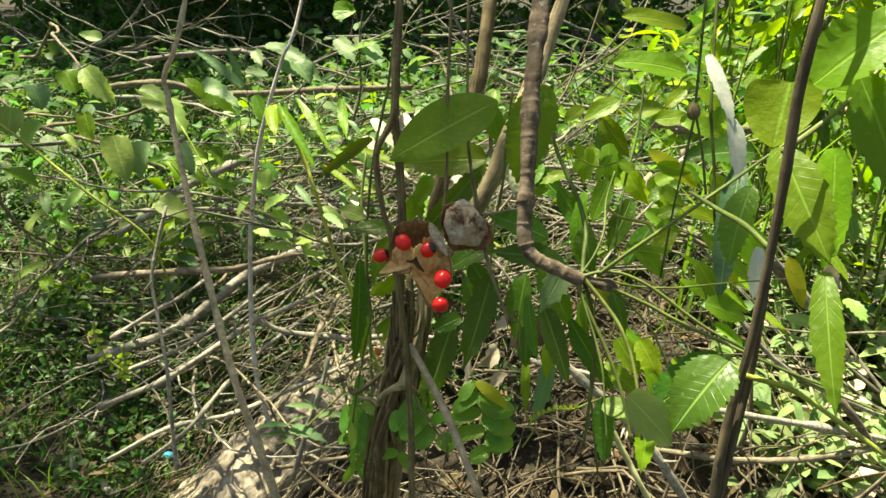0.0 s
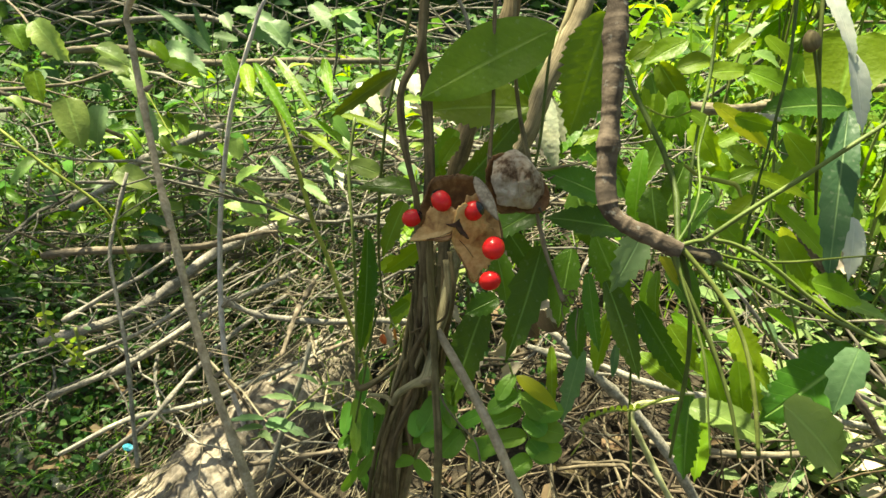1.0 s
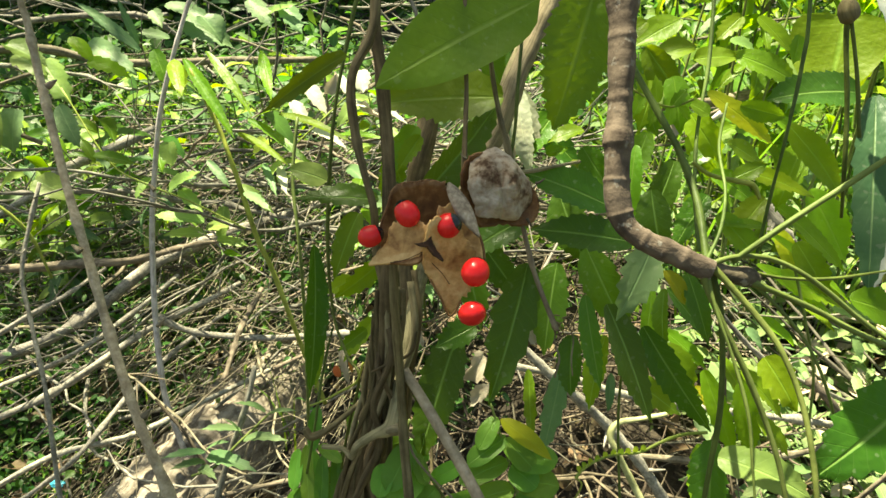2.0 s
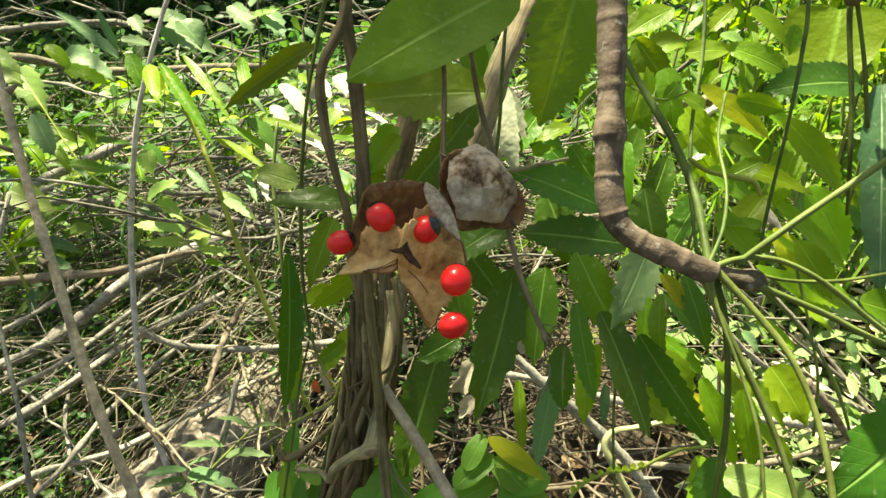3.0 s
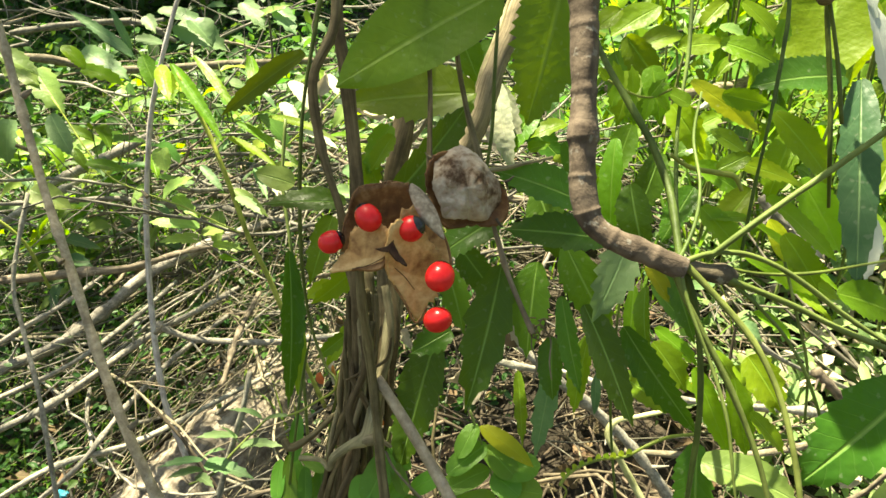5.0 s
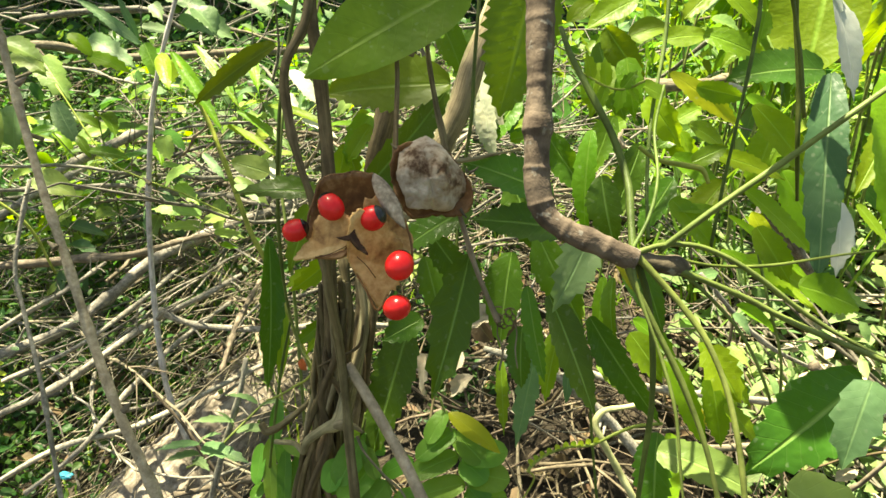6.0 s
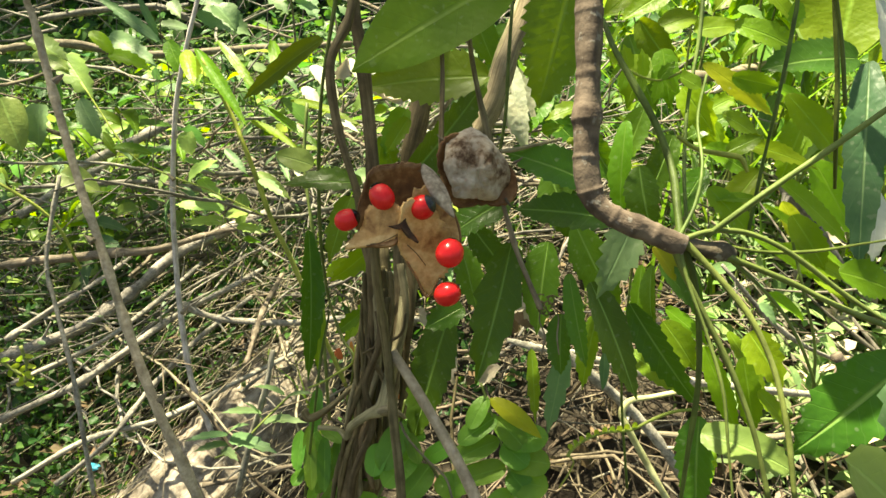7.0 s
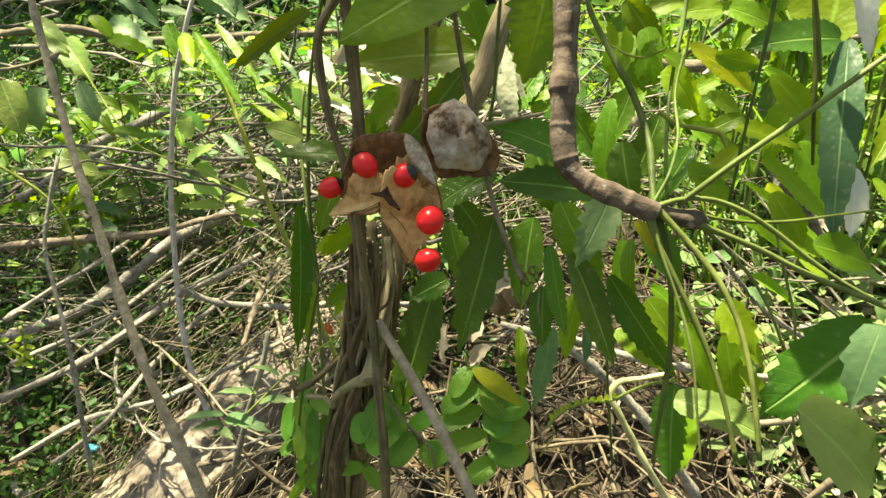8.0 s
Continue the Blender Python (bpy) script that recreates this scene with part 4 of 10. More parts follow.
leaf(neem, "leaf", NEEM_DARK, (0.0171, 0.2649, 0.5662), (0.0092, 0.2489, 0.5283), 0.0144, (0.28, -0.90, 0.32), bend=0.35, fold=0.2, teeth=5)
leaf(neem, "leaf", BLUE_LEAF, (0.0491, 0.2562, 0.5782), (0.0406, 0.2446, 0.5603), 0.0115, (0.26, -0.86, 0.43), bend=0.3, teeth=6)
leaf(neem, "leaf", NEEM_DARK, (0.0336, 0.2597, 0.5602), (0.04, 0.2512, 0.5358), 0.0067, (-0.32, -0.92, 0.24), bend=0.2)
leaf(neem, "leaf", NEEM_DARK, (0.0396, 0.258, 0.5589), (0.0536, 0.2464, 0.5302), 0.0110, (0.39, -0.77, 0.50), bend=0.25)
leaf(neem, "leaf", NEEM_DARK, (0.0513, 0.2641, 0.5503), (0.0726, 0.2549, 0.5235), 0.0103, (-0.30, -0.95, 0.09), bend=0.25)
leaf(neem, "leaf", NEEM_DARK, (0.0576, 0.2737, 0.5586), (0.0596, 0.2665, 0.5392), 0.0064, (-0.73, -0.66, 0.17))
leaf(neem, "leaf", NEEM_DARK, (0.0326, 0.2736, 0.5405), (0.0337, 0.2669, 0.523), 0.0093, (-0.35, -0.88, 0.31))
leaf(neem, "leaf", NEEM_DARK, (-0.0037, 0.2814, 0.5336), (-0.0133, 0.2641, 0.4929), 0.0163, (-0.08, -0.91, 0.41), bend=0.2, fold=0.15)
leaf(neem, "leaf", NEEM_DARK, (0.0026, 0.2696, 0.5423), (-0.0088, 0.2653, 0.536), 0.0093, (0.04, -0.86, 0.51), kind="ovate", teeth=6)
leaf(neem, "leaf", NEEM_DARK, (-0.0589, 0.3016, 0.5522), (-0.056, 0.2819, 0.5003), 0.0103, (0.77, -0.58, 0.27), bend=0.3, fold=0.3, teeth=10)
leaf(neem, "leaf", NEEM_DARK, (-0.0275, 0.2688, 0.5805), (-0.0515, 0.2648, 0.58), 0.0093, (0.07, -0.52, 0.85), bend=0.4, teeth=6)
leaf(neem, "leaf", PALE_LEAF, (-0.046, 0.2777, 0.5828), (-0.0575, 0.2771, 0.5859), 0.0084, (0.20, -0.80, 0.57), kind="ovate", teeth=0)
leaf(neem, "leaf", OLIVE_LEAF, (-0.0363, 0.267, 0.6213), (-0.0554, 0.2574, 0.6042), 0.0058, (0.11, -0.91, 0.40), fold=0.9, bend=0.8, twist=0.7, sickle=0.4, teeth=7)
leaf(neem, "leaf", NEEM_DARK, (0.07, 0.2443, 0.5282), (0.0709, 0.2347, 0.5032), 0.0116, (-0.53, -0.80, 0.29), bend=0.3)
leaf(neem, "leaf", PALE_LEAF, (0.0679, 0.2323, 0.5316), (0.0898, 0.228, 0.5257), 0.0112, (0.11, -0.57, 0.82), kind="ovate", bend=0.7, teeth=9, fold=0.4)
leaf(neem, "leaf", NEEM_DARK, (0.1062, 0.2274, 0.5591), (0.0823, 0.216, 0.5397), 0.0177, (-0.25, -0.90, 0.30), kind="ovate", bend=0.3, fold=0.15, teeth=8)
leaf(neem, "leaf", BLUE_LEAF, (0.1008, 0.2132, 0.5668), (0.0961, 0.2064, 0.551), 0.0095, (-0.47, -0.75, 0.47), kind="ovate", teeth=4, bend=0.5)
leaf(neem, "leaf", LIME_LEAF, (0.1553, 0.4383, 0.6352), (0.1488, 0.4235, 0.5997), 0.0431, (-0.32, -0.85, 0.41), kind="heart", teeth=0, bend=0.3)
leaf(neem, "leaf", NEEM, (0.0936, 0.3792, 0.6197), (0.1192, 0.3792, 0.6096), 0.0132, (0.22, -0.81, 0.54))
leaf(neem, "leaf", NEEM_DARK, (0.1247, 0.3375, 0.6115), (0.0934, 0.3312, 0.608), 0.0176, (0.05, -0.68, 0.73), kind="ovate", teeth=13)
leaf(neem, "leaf", NEEM_BRIGHT, (0.109, 0.3512, 0.5974), (0.1316, 0.3449, 0.5719), 0.0126, (0.14, -0.92, 0.35))
leaf(neem, "leaf", LIME_LEAF, (0.0814, 0.3975, 0.6159), (0.1, 0.401, 0.6175), 0.0123, (0.08, -0.72, 0.69), kind="ovate", teeth=0)
leaf(neem, "leaf", YELLOW_LEAF, (0.0783, 0.3504, 0.6077), (0.1045, 0.3475, 0.5898), 0.0089, (0.17, -0.91, 0.39), bend=0.4)
leaf(neem, "leaf", NEEM_BRIGHT, (0.0793, 0.2477, 0.5526), (0.0877, 0.2422, 0.5408), 0.0097, (0.11, -0.87, 0.48), kind="ovate", teeth=5)
leaf(neem, "leaf", YELLOW_LEAF, (0.1231, 0.3779, 0.5488), (0.1324, 0.3725, 0.5311), 0.0095, (0.05, -0.95, 0.32), teeth=0)
leaf(neem, "leaf", NEEM_BRIGHT, (0.1027, 0.324, 0.5024), (0.1087, 0.3142, 0.4748), 0.0106, (-0.10, -0.94, 0.31))
leaf(neem, "leaf", NEEM_BRIGHT, (0.0717, 0.3241, 0.5151), (0.0853, 0.3194, 0.4974), 0.0127, (0.29, -0.85, 0.45), teeth=5)
leaf(neem, "leaf", NEEM_BRIGHT, (0.1059, 0.321, 0.5489), (0.1315, 0.3208, 0.5382), 0.0117, (0.28, -0.70, 0.66))
leaf(neem, "leaf", NEEM_BRIGHT, (0.1027, 0.2617, 0.5651), (0.1186, 0.2621, 0.5597), 0.0115, (0.26, -0.66, 0.71), kind="ovate")
leaf(neem, "leaf", NEEM_BRIGHT, (0.0533, 0.3163, 0.6139), (0.0491, 0.3092, 0.5973), 0.0106, (-0.07, -0.91, 0.41), teeth=4)
leaf(neem, "leaf", NEEM_BRIGHT, (0.0593, 0.3179, 0.6155), (0.0631, 0.3114, 0.5973), 0.0099, (-0.16, -0.94, 0.30), teeth=4)
leaf(neem, "leaf", NEEM_BRIGHT, (0.0681, 0.3251, 0.6027), (0.0801, 0.3209, 0.5871), 0.0111, (-0.10, -0.98, 0.18), kind="ovate", teeth=4)
leaf(neem, "leaf", GLINT_LEAF, (0.0071, 0.3704, 0.6045), (0.0161, 0.3578, 0.5684), 0.0114, (-0.29, -0.92, 0.25))
leaf(neem, "leaf", PALE_LEAF, (0.0189, 0.3756, 0.6131), (0.0234, 0.3697, 0.5961), 0.0082, (-0.00, -0.94, 0.33), teeth=0)
leaf(neem, "leaf", NEEM_DARK, (0.0532, 0.2935, 0.5832), (0.0587, 0.2863, 0.5627), 0.0118, (-0.35, -0.91, 0.22))
leaf(neem, "leaf", NEEM, (0.0504, 0.3182, 0.5922), (0.0507, 0.3054, 0.5593), 0.0093, (-0.43, -0.84, 0.32))
leaf(neem, "leaf", NEEM_BRIGHT, (0.0817, 0.3182, 0.6073), (0.0968, 0.3193, 0.6041), 0.0078, (0.08, -1.00, 0.02))
leaf(neem, "leaf", NEEM_DARK, (0.003, 0.3863, 0.619), (0.0028, 0.3733, 0.5859), 0.0165, (-0.09, -0.93, 0.36), bend=0.3, teeth=9)
leaf(neem, "leaf", NEEM, (0.0235, 0.3689, 0.5939), (0.0112, 0.3595, 0.5748), 0.0137, (-0.14, -0.85, 0.51), bend=0.3, teeth=9)
leaf(neem, "leaf", NEEM_DARK, (0.0163, 0.3866, 0.5866), (0.0368, 0.3827, 0.5684), 0.0147, (0.23, -0.87, 0.44), bend=0.3, teeth=9)
leaf(neem, "leaf", NEEM_DARK, (0.0537, 0.382, 0.6153), (0.0668, 0.3725, 0.5856), 0.0150, (-0.35, -0.93, 0.14), bend=0.3, teeth=9)
leaf(neem, "leaf", NEEM, (0.0609, 0.3621, 0.5893), (0.0536, 0.3522, 0.5667), 0.0123, (-0.24, -0.86, 0.46), bend=0.3, teeth=9)
leaf(neem, "leaf", NEEM_DARK, (0.0724, 0.36, 0.5791), (0.0632, 0.3481, 0.5524), 0.0132, (0.13, -0.92, 0.37), bend=0.3, teeth=9)
leaf(neem, "leaf", NEEM_BRIGHT, (0.0822, 0.386, 0.5861), (0.1022, 0.3806, 0.5641), 0.0132, (-0.32, -0.94, -0.06), bend=0.3, teeth=9)
leaf(neem, "leaf", NEEM_DARK, (0.0983, 0.3775, 0.5857), (0.0788, 0.3702, 0.575), 0.0114, (-0.13, -0.70, 0.71), bend=0.3, teeth=9)
leaf(neem, "leaf", NEEM_DARK, (0.0839, 0.3471, 0.5693), (0.0726, 0.3377, 0.5496), 0.0118, (-0.28, -0.79, 0.54), bend=0.3, teeth=9)
leaf(neem, "leaf", NEEM, (-0.0099, 0.3752, 0.6236), (0.0005, 0.3685, 0.6024), 0.0137, (0.21, -0.90, 0.38), bend=0.3, teeth=9)
leaf(neem, "leaf", NEEM_DARK, (0.0353, 0.3557, 0.5831), (0.053, 0.3497, 0.5606), 0.0132, (-0.13, -0.98, 0.16), bend=0.3, teeth=9)
leaf(neem, "leaf", NEEM_BRIGHT, (0.1276, 0.3822, 0.5858), (0.1181, 0.3699, 0.5581), 0.0137, (-0.33, -0.82, 0.47), bend=0.3, teeth=9)
leaf(neem, "leaf", NEEM_DARK, (0.0271, 0.2997, 0.554), (0.0253, 0.2879, 0.5245), 0.0149, (-0.35, -0.86, 0.37), bend=0.3, teeth=9)
leaf(neem, "leaf", NEEM_DARK, (0.0356, 0.2935, 0.5625), (0.0513, 0.2856, 0.5361), 0.0142, (-0.10, -0.97, 0.22), bend=0.3, teeth=10)
leaf(neem, "leaf", NEEM, (0.0447, 0.2891, 0.5338), (0.0412, 0.2793, 0.5101), 0.0091, (-0.58, -0.72, 0.38), bend=0.3, teeth=9)
leaf(neem, "leaf", NEEM_DARK, (0.0023, 0.2882, 0.5624), (0.0165, 0.284, 0.5459), 0.0106, (0.04, -0.96, 0.28), bend=0.3, teeth=8)
leaf(neem, "leaf", NEEM_DARK, (0.0257, 0.3082, 0.5765), (0.0363, 0.3011, 0.554), 0.0149, (-0.12, -0.96, 0.24), bend=0.3, teeth=9)
leaf(neem, "leaf", NEEM, (0.0745, 0.2944, 0.5769), (0.0887, 0.2911, 0.5628), 0.0095, (0.24, -0.86, 0.44), bend=0.3, teeth=9)
leaf(neem, "leaf", NEEM_BRIGHT, (0.0923, 0.3089, 0.5792), (0.081, 0.3013, 0.5643), 0.0106, (-0.30, -0.74, 0.60), bend=0.3, teeth=9)
leaf(neem, "leaf", NEEM, (0.0543, 0.3524, 0.6227), (0.0696, 0.3475, 0.6039), 0.0122, (-0.23, -0.97, 0.06), bend=0.3, teeth=9)
leaf(neem, "leaf", NEEM_BRIGHT, (0.1036, 0.3056, 0.566), (0.1152, 0.301, 0.5495), 0.0106, (0.09, -0.94, 0.33), bend=0.3, teeth=9)
leaf(neem, "leaf", NEEM_BRIGHT, (0.1078, 0.3397, 0.5685), (0.1336, 0.3354, 0.547), 0.0105, (0.28, -0.68, 0.68), teeth=11, bend=0.3)
leaf(neem, "leaf", NEEM_BRIGHT, (0.1276, 0.3652, 0.57), (0.1445, 0.3571, 0.5424), 0.0171, (-0.06, -0.78, 0.62), teeth=10, bend=0.3)
leaf(neem, "leaf", NEEM_BRIGHT, (0.097, 0.3154, 0.566), (0.1278, 0.3115, 0.5436), 0.0048, (0.25, -0.57, 0.78), teeth=9, bend=0.3)
leaf(neem, "leaf", NEEM_BRIGHT, (0.098, 0.3208, 0.5516), (0.1259, 0.3191, 0.536), 0.0089, (0.24, -0.52, 0.82), teeth=10, bend=0.3)
leaf(neem, "leaf", LIME_LEAF, (0.125, 0.3821, 0.5032), (0.1424, 0.3805, 0.4919), 0.0086, (0.21, -0.43, 0.88), teeth=0, bend=0.4, fold=0.6)
leaf(neem, "leaf", YELLOW_LEAF, (0.0589, 0.2853, 0.5598), (0.0665, 0.2827, 0.5501), 0.0064, (0.37, -0.70, 0.61), kind="ovate", teeth=0, bend=0.7, fold=0.4)
leaf(neem, "leaf", NEEM_DARK, (0.0664, 0.2863, 0.5596), (0.0749, 0.2794, 0.5383), 0.0074, (-0.06, -0.73, 0.68), teeth=7, bend=0.3)
leaf(neem, "leaf", NEEM_DARK, (0.0626, 0.2932, 0.551), (0.0767, 0.2897, 0.5362), 0.0067, (0.28, -0.68, 0.68), teeth=7, bend=0.3)
leaf(neem, "leaf", LIME_LEAF, (0.0738, 0.3353, 0.5152), (0.0914, 0.3327, 0.5013), 0.0092, (0.16, -0.54, 0.83), teeth=5, bend=0.4)
leaf(neem, "leaf", LIME_LEAF, (0.0879, 0.3232, 0.5063), (0.1024, 0.3134, 0.4752), 0.0097, (-0.22, -0.78, 0.59), teeth=9, bend=0.3, fold=0.5)
leaf(neem, "leaf", NEEM_BRIGHT, (0.099, 0.3162, 0.5117), (0.1155, 0.3124, 0.4953), 0.0089, (0.36, -0.65, 0.67), teeth=8, bend=0.3, fold=0.4)
leaf(neem, "leaf", NEEM_BRIGHT, (0.106, 0.3113, 0.4962), (0.119, 0.3078, 0.4821), 0.0081, (0.36, -0.65, 0.67), teeth=6, bend=0.3)
leaf(neem, "leaf", NEEM_DARK, (0.07, 0.2498, 0.5199), (0.0678, 0.244, 0.506), 0.0070, (0.53, -0.68, 0.51), teeth=6, bend=0.3)
leaf(neem, "leaf", BLUE_LEAF, (0.048, 0.2896, 0.5197), (0.0481, 0.2848, 0.5073), 0.0045, (0.46, -0.71, 0.52), teeth=0, bend=0.3)
leaf(neem, "leaf", NEEM, (0.0559, 0.2828, 0.5548), (0.0552, 0.2747, 0.5343), 0.0051, (-0.14, -0.78, 0.61), teeth=7, bend=0.3)
leaf(neem, "leaf", NEEM, (0.0966, 0.3607, 0.5989), (0.1056, 0.3583, 0.5891), 0.0080, (0.25, -0.57, 0.78), teeth=5, bend=0.4)
leaf(neem, "leaf", LIME_LEAF, (0.0836, 0.3552, 0.59), (0.0931, 0.3584, 0.5946), 0.0093, (0.17, -0.59, 0.79), kind="ovate", teeth=4, bend=0.4)
leaf(neem, "leaf", LIME_LEAF, (0.0642, 0.3156, 0.6076), (0.0718, 0.3154, 0.604), 0.0071, (0.09, -0.60, 0.79), kind="oval", teeth=0, bend=0.3)
leaf(neem, "leaf", LIME_LEAF, (0.069, 0.417, 0.6155), (0.0867, 0.4219, 0.6208), 0.0147, (0.09, -0.60, 0.79), kind="ovate", teeth=0, bend=0.3)
leaf(neem, "leaf", LIME_LEAF, (0.0627, 0.401, 0.577), (0.0712, 0.4041, 0.5815), 0.0106, (0.10, -0.66, 0.75), kind="ovate", teeth=3, bend=0.3)
leaf(neem, "leaf", LIME_LEAF, (0.0797, 0.3646, 0.5601), (0.0891, 0.3667, 0.5618), 0.0091, (0.11, -0.71, 0.69), kind="ovate", teeth=3, bend=0.3)
leaf(neem, "leaf", LIME_LEAF, (0.0872, 0.3643, 0.5843), (0.0921, 0.3615, 0.575), 0.0061, (0.11, -0.71, 0.69), teeth=4, bend=0.3)
leaf(neem, "leaf", NEEM, (0.0839, 0.3344, 0.5924), (0.0979, 0.3335, 0.5843), 0.0089, (0.17, -0.59, 0.79), teeth=7, bend=0.3)
leaf(neem, "leaf", NEEM, (0.084, 0.3197, 0.5823), (0.0956, 0.3235, 0.5875), 0.0074, (0.20, -0.70, 0.69), teeth=7, bend=0.3)
leaf(neem, "leaf", NEEM, (0.0792, 0.3296, 0.5819), (0.0968, 0.3284, 0.5716), 0.0101, (0.21, -0.75, 0.63), teeth=7, bend=0.3)
leaf(neem, "leaf", NEEM_BRIGHT, (0.0979, 0.3528, 0.5782), (0.1256, 0.3538, 0.5694), 0.0093, (0.19, -0.64, 0.74), teeth=10, bend=0.3)
leaf(neem, "leaf", NEEM, (0.0755, 0.2933, 0.5738), (0.0914, 0.2957, 0.5735), 0.0044, (0.09, -0.55, 0.83), teeth=8, bend=0.3)
leaf(neem, "leaf", NEEM_BRIGHT, (0.111, 0.3637, 0.6286), (0.1091, 0.3593, 0.6182), 0.0073, (0.29, -0.73, 0.62), teeth=6, bend=0.2)
leaf(neem, "leaf", NEEM, (0.1136, 0.368, 0.6108), (0.1164, 0.3638, 0.599), 0.0063, (0.37, -0.70, 0.61), teeth=6, bend=0.2)
leaf(neem, "leaf", NEEM_BRIGHT, (0.0476, 0.3116, 0.632), (0.0397, 0.308, 0.626), 0.0078, (0.09, -0.60, 0.79), teeth=0, bend=0.3)
leaf(neem, "leaf", NEEM_BRIGHT, (0.0625, 0.336, 0.633), (0.0466, 0.3298, 0.6234), 0.0111, (0.10, -0.66, 0.75), teeth=0, bend=0.3)
leaf(neem, "leaf", NEEM_BRIGHT, (0.0949, 0.3851, 0.6345), (0.0847, 0.3795, 0.6242), 0.0088, (0.10, -0.66, 0.75), teeth=6, bend=0.3)
leaf(neem, "leaf", NEEM_BRIGHT, (0.1014, 0.3861, 0.6345), (0.1164, 0.3829, 0.6202), 0.0097, (0.10, -0.66, 0.75), teeth=7, bend=0.3)
leaf(neem, "leaf", PALE_LEAF, (0.1189, 0.4924, 0.6216), (0.1359, 0.4918, 0.6132), 0.0140, (0.27, -0.41, 0.87), teeth=6, bend=0.3)
leaf(neem, "leaf", PALE_LEAF, (0.1392, 0.4603, 0.6147), (0.1482, 0.4572, 0.603), 0.0072, (0.32, -0.55, 0.77), teeth=5, bend=0.4)
leaf(neem, "leaf", GLINT_LEAF, (0.0083, 0.3698, 0.6024), (0.0177, 0.3622, 0.579), 0.0100, (-0.14, -0.68, 0.72), teeth=6, bend=0.3)
leaf(neem, "leaf", LIME_LEAF, (0.0212, 0.3623, 0.578), (0.03, 0.3645, 0.5801), 0.0078, (0.09, -0.55, 0.83), kind="ovate", teeth=3, bend=0.3)
leaf(neem, "leaf", LIME_LEAF, (0.0315, 0.3629, 0.5752), (0.0361, 0.3625, 0.5723), 0.0055, (0.09, -0.55, 0.83), kind="ovate", teeth=3, bend=0.3)
leaf(neem, "leaf", NEEM_BRIGHT, (0.0366, 0.3787, 0.586), (0.0218, 0.3742, 0.5804), 0.0095, (0.07, -0.45, 0.89), teeth=5, bend=0.4)
leaf(neem, "leaf", NEEM, (-0.0362, 0.3226, 0.5827), (-0.0304, 0.3191, 0.5714), 0.0089, (0.11, -0.71, 0.69), kind="ovate", teeth=5, bend=0.3)
leaf(neem, "leaf", NEEM, (-0.0221, 0.307, 0.5928), (-0.0287, 0.3016, 0.5816), 0.0074, (0.10, -0.66, 0.75), teeth=6, bend=0.3)
leaf(neem, "leaf", NEEM_DARK, (-0.0047, 0.3128, 0.545), (0.0027, 0.3052, 0.5223), 0.0113, (0.28, -0.68, 0.68), teeth=6, bend=0.3)

# ---- compound leaf beside the ringed branch ----
leaf(neem, "leaf", LIME_LEAF, (0.0805, 0.3942, 0.4734), (0.1084, 0.3831, 0.4574), 0.0105, (0.17, -0.54, 0.83), bend=0.3, teeth=8)
leaf(neem, "leaf", LIME_LEAF, (0.0946, 0.3912, 0.4578), (0.0833, 0.3937, 0.4706), 0.0056, (0.17, -0.54, 0.83), bend=0.3, teeth=4)
leaf(neem, "leaf", YELLOW_LEAF, (0.1068, 0.394, 0.4582), (0.1213, 0.3788, 0.4391), 0.0068, (0.27, -0.56, 0.78), bend=0.3, teeth=6)
leaf(neem, "leaf", NEEM_BRIGHT, (0.1149, 0.3923, 0.4777), (0.1331, 0.3748, 0.4504), 0.0102, (0.17, -0.54, 0.83), bend=0.3, teeth=9)
leaf(neem, "leaf", NEEM, (0.0649, 0.3606, 0.4798), (0.0904, 0.3504, 0.4674), 0.0130, (0.13, -0.69, 0.71), bend=0.3, teeth=8)
leaf(neem, "leaf", PALE_LEAF, (0.1542, 0.4804, 0.4294), (0.1667, 0.4694, 0.4222), 0.0090, (0.13, -0.40, 0.91), bend=0.3, teeth=4)
leaf(neem, "leaf", BLUE_LEAF, (0.1478, 0.459, 0.4625), (0.159, 0.4567, 0.4503), 0.0092, (0.13, -0.40, 0.91), bend=0.3, teeth=5)
leaf(neem, "leaf", NEEM_BRIGHT, (0.0914, 0.3205, 0.4745), (0.0898, 0.3008, 0.4524), 0.0115, (0.12, -0.63, 0.76), bend=0.3, teeth=9)
leaf(neem, "leaf", BLUE_LEAF_SUNLIT, (0.0949, 0.2949, 0.6566), (0.1061, 0.281, 0.6311), 0.0071, (0.03, -0.62, 0.78), teeth=8, bend=0.3)
leaf(neem, "leaf", BLUE_LEAF_SUNLIT, (0.1051, 0.2841, 0.6342), (0.1102, 0.2729, 0.6105), 0.0087, (0.25, -0.51, 0.82), teeth=7, bend=0.3)
leaf(neem, "leaf", BLUE_LEAF_SUNLIT, (0.1286, 0.312, 0.5742), (0.1269, 0.2982, 0.5533), 0.0096, (0.25, -0.51, 0.82), teeth=7, bend=0.3)
leaf(neem, "leaf", BLUE_LEAF_SHADED, (0.1139, 0.3003, 0.6144), (0.1053, 0.2631, 0.5649), 0.0127, (-0.04, -0.66, 0.75), teeth=10, bend=0.25, fold=0.12, sickle=-0.2)
leaf(neem, "leaf", NEEM_BRIGHT, (0.1757, 0.404, 0.6045), (0.1729, 0.3713, 0.5469), 0.0252, (0.26, -0.64, 0.72), teeth=9, bend=0.25, fold=0.12)
leaf(neem, "leaf", NEEM_BRIGHT, (0.1025, 0.4216, 0.6178), (0.1261, 0.4164, 0.6091), 0.0095, (0.08, -0.55, 0.83), bend=0.25, teeth=8)
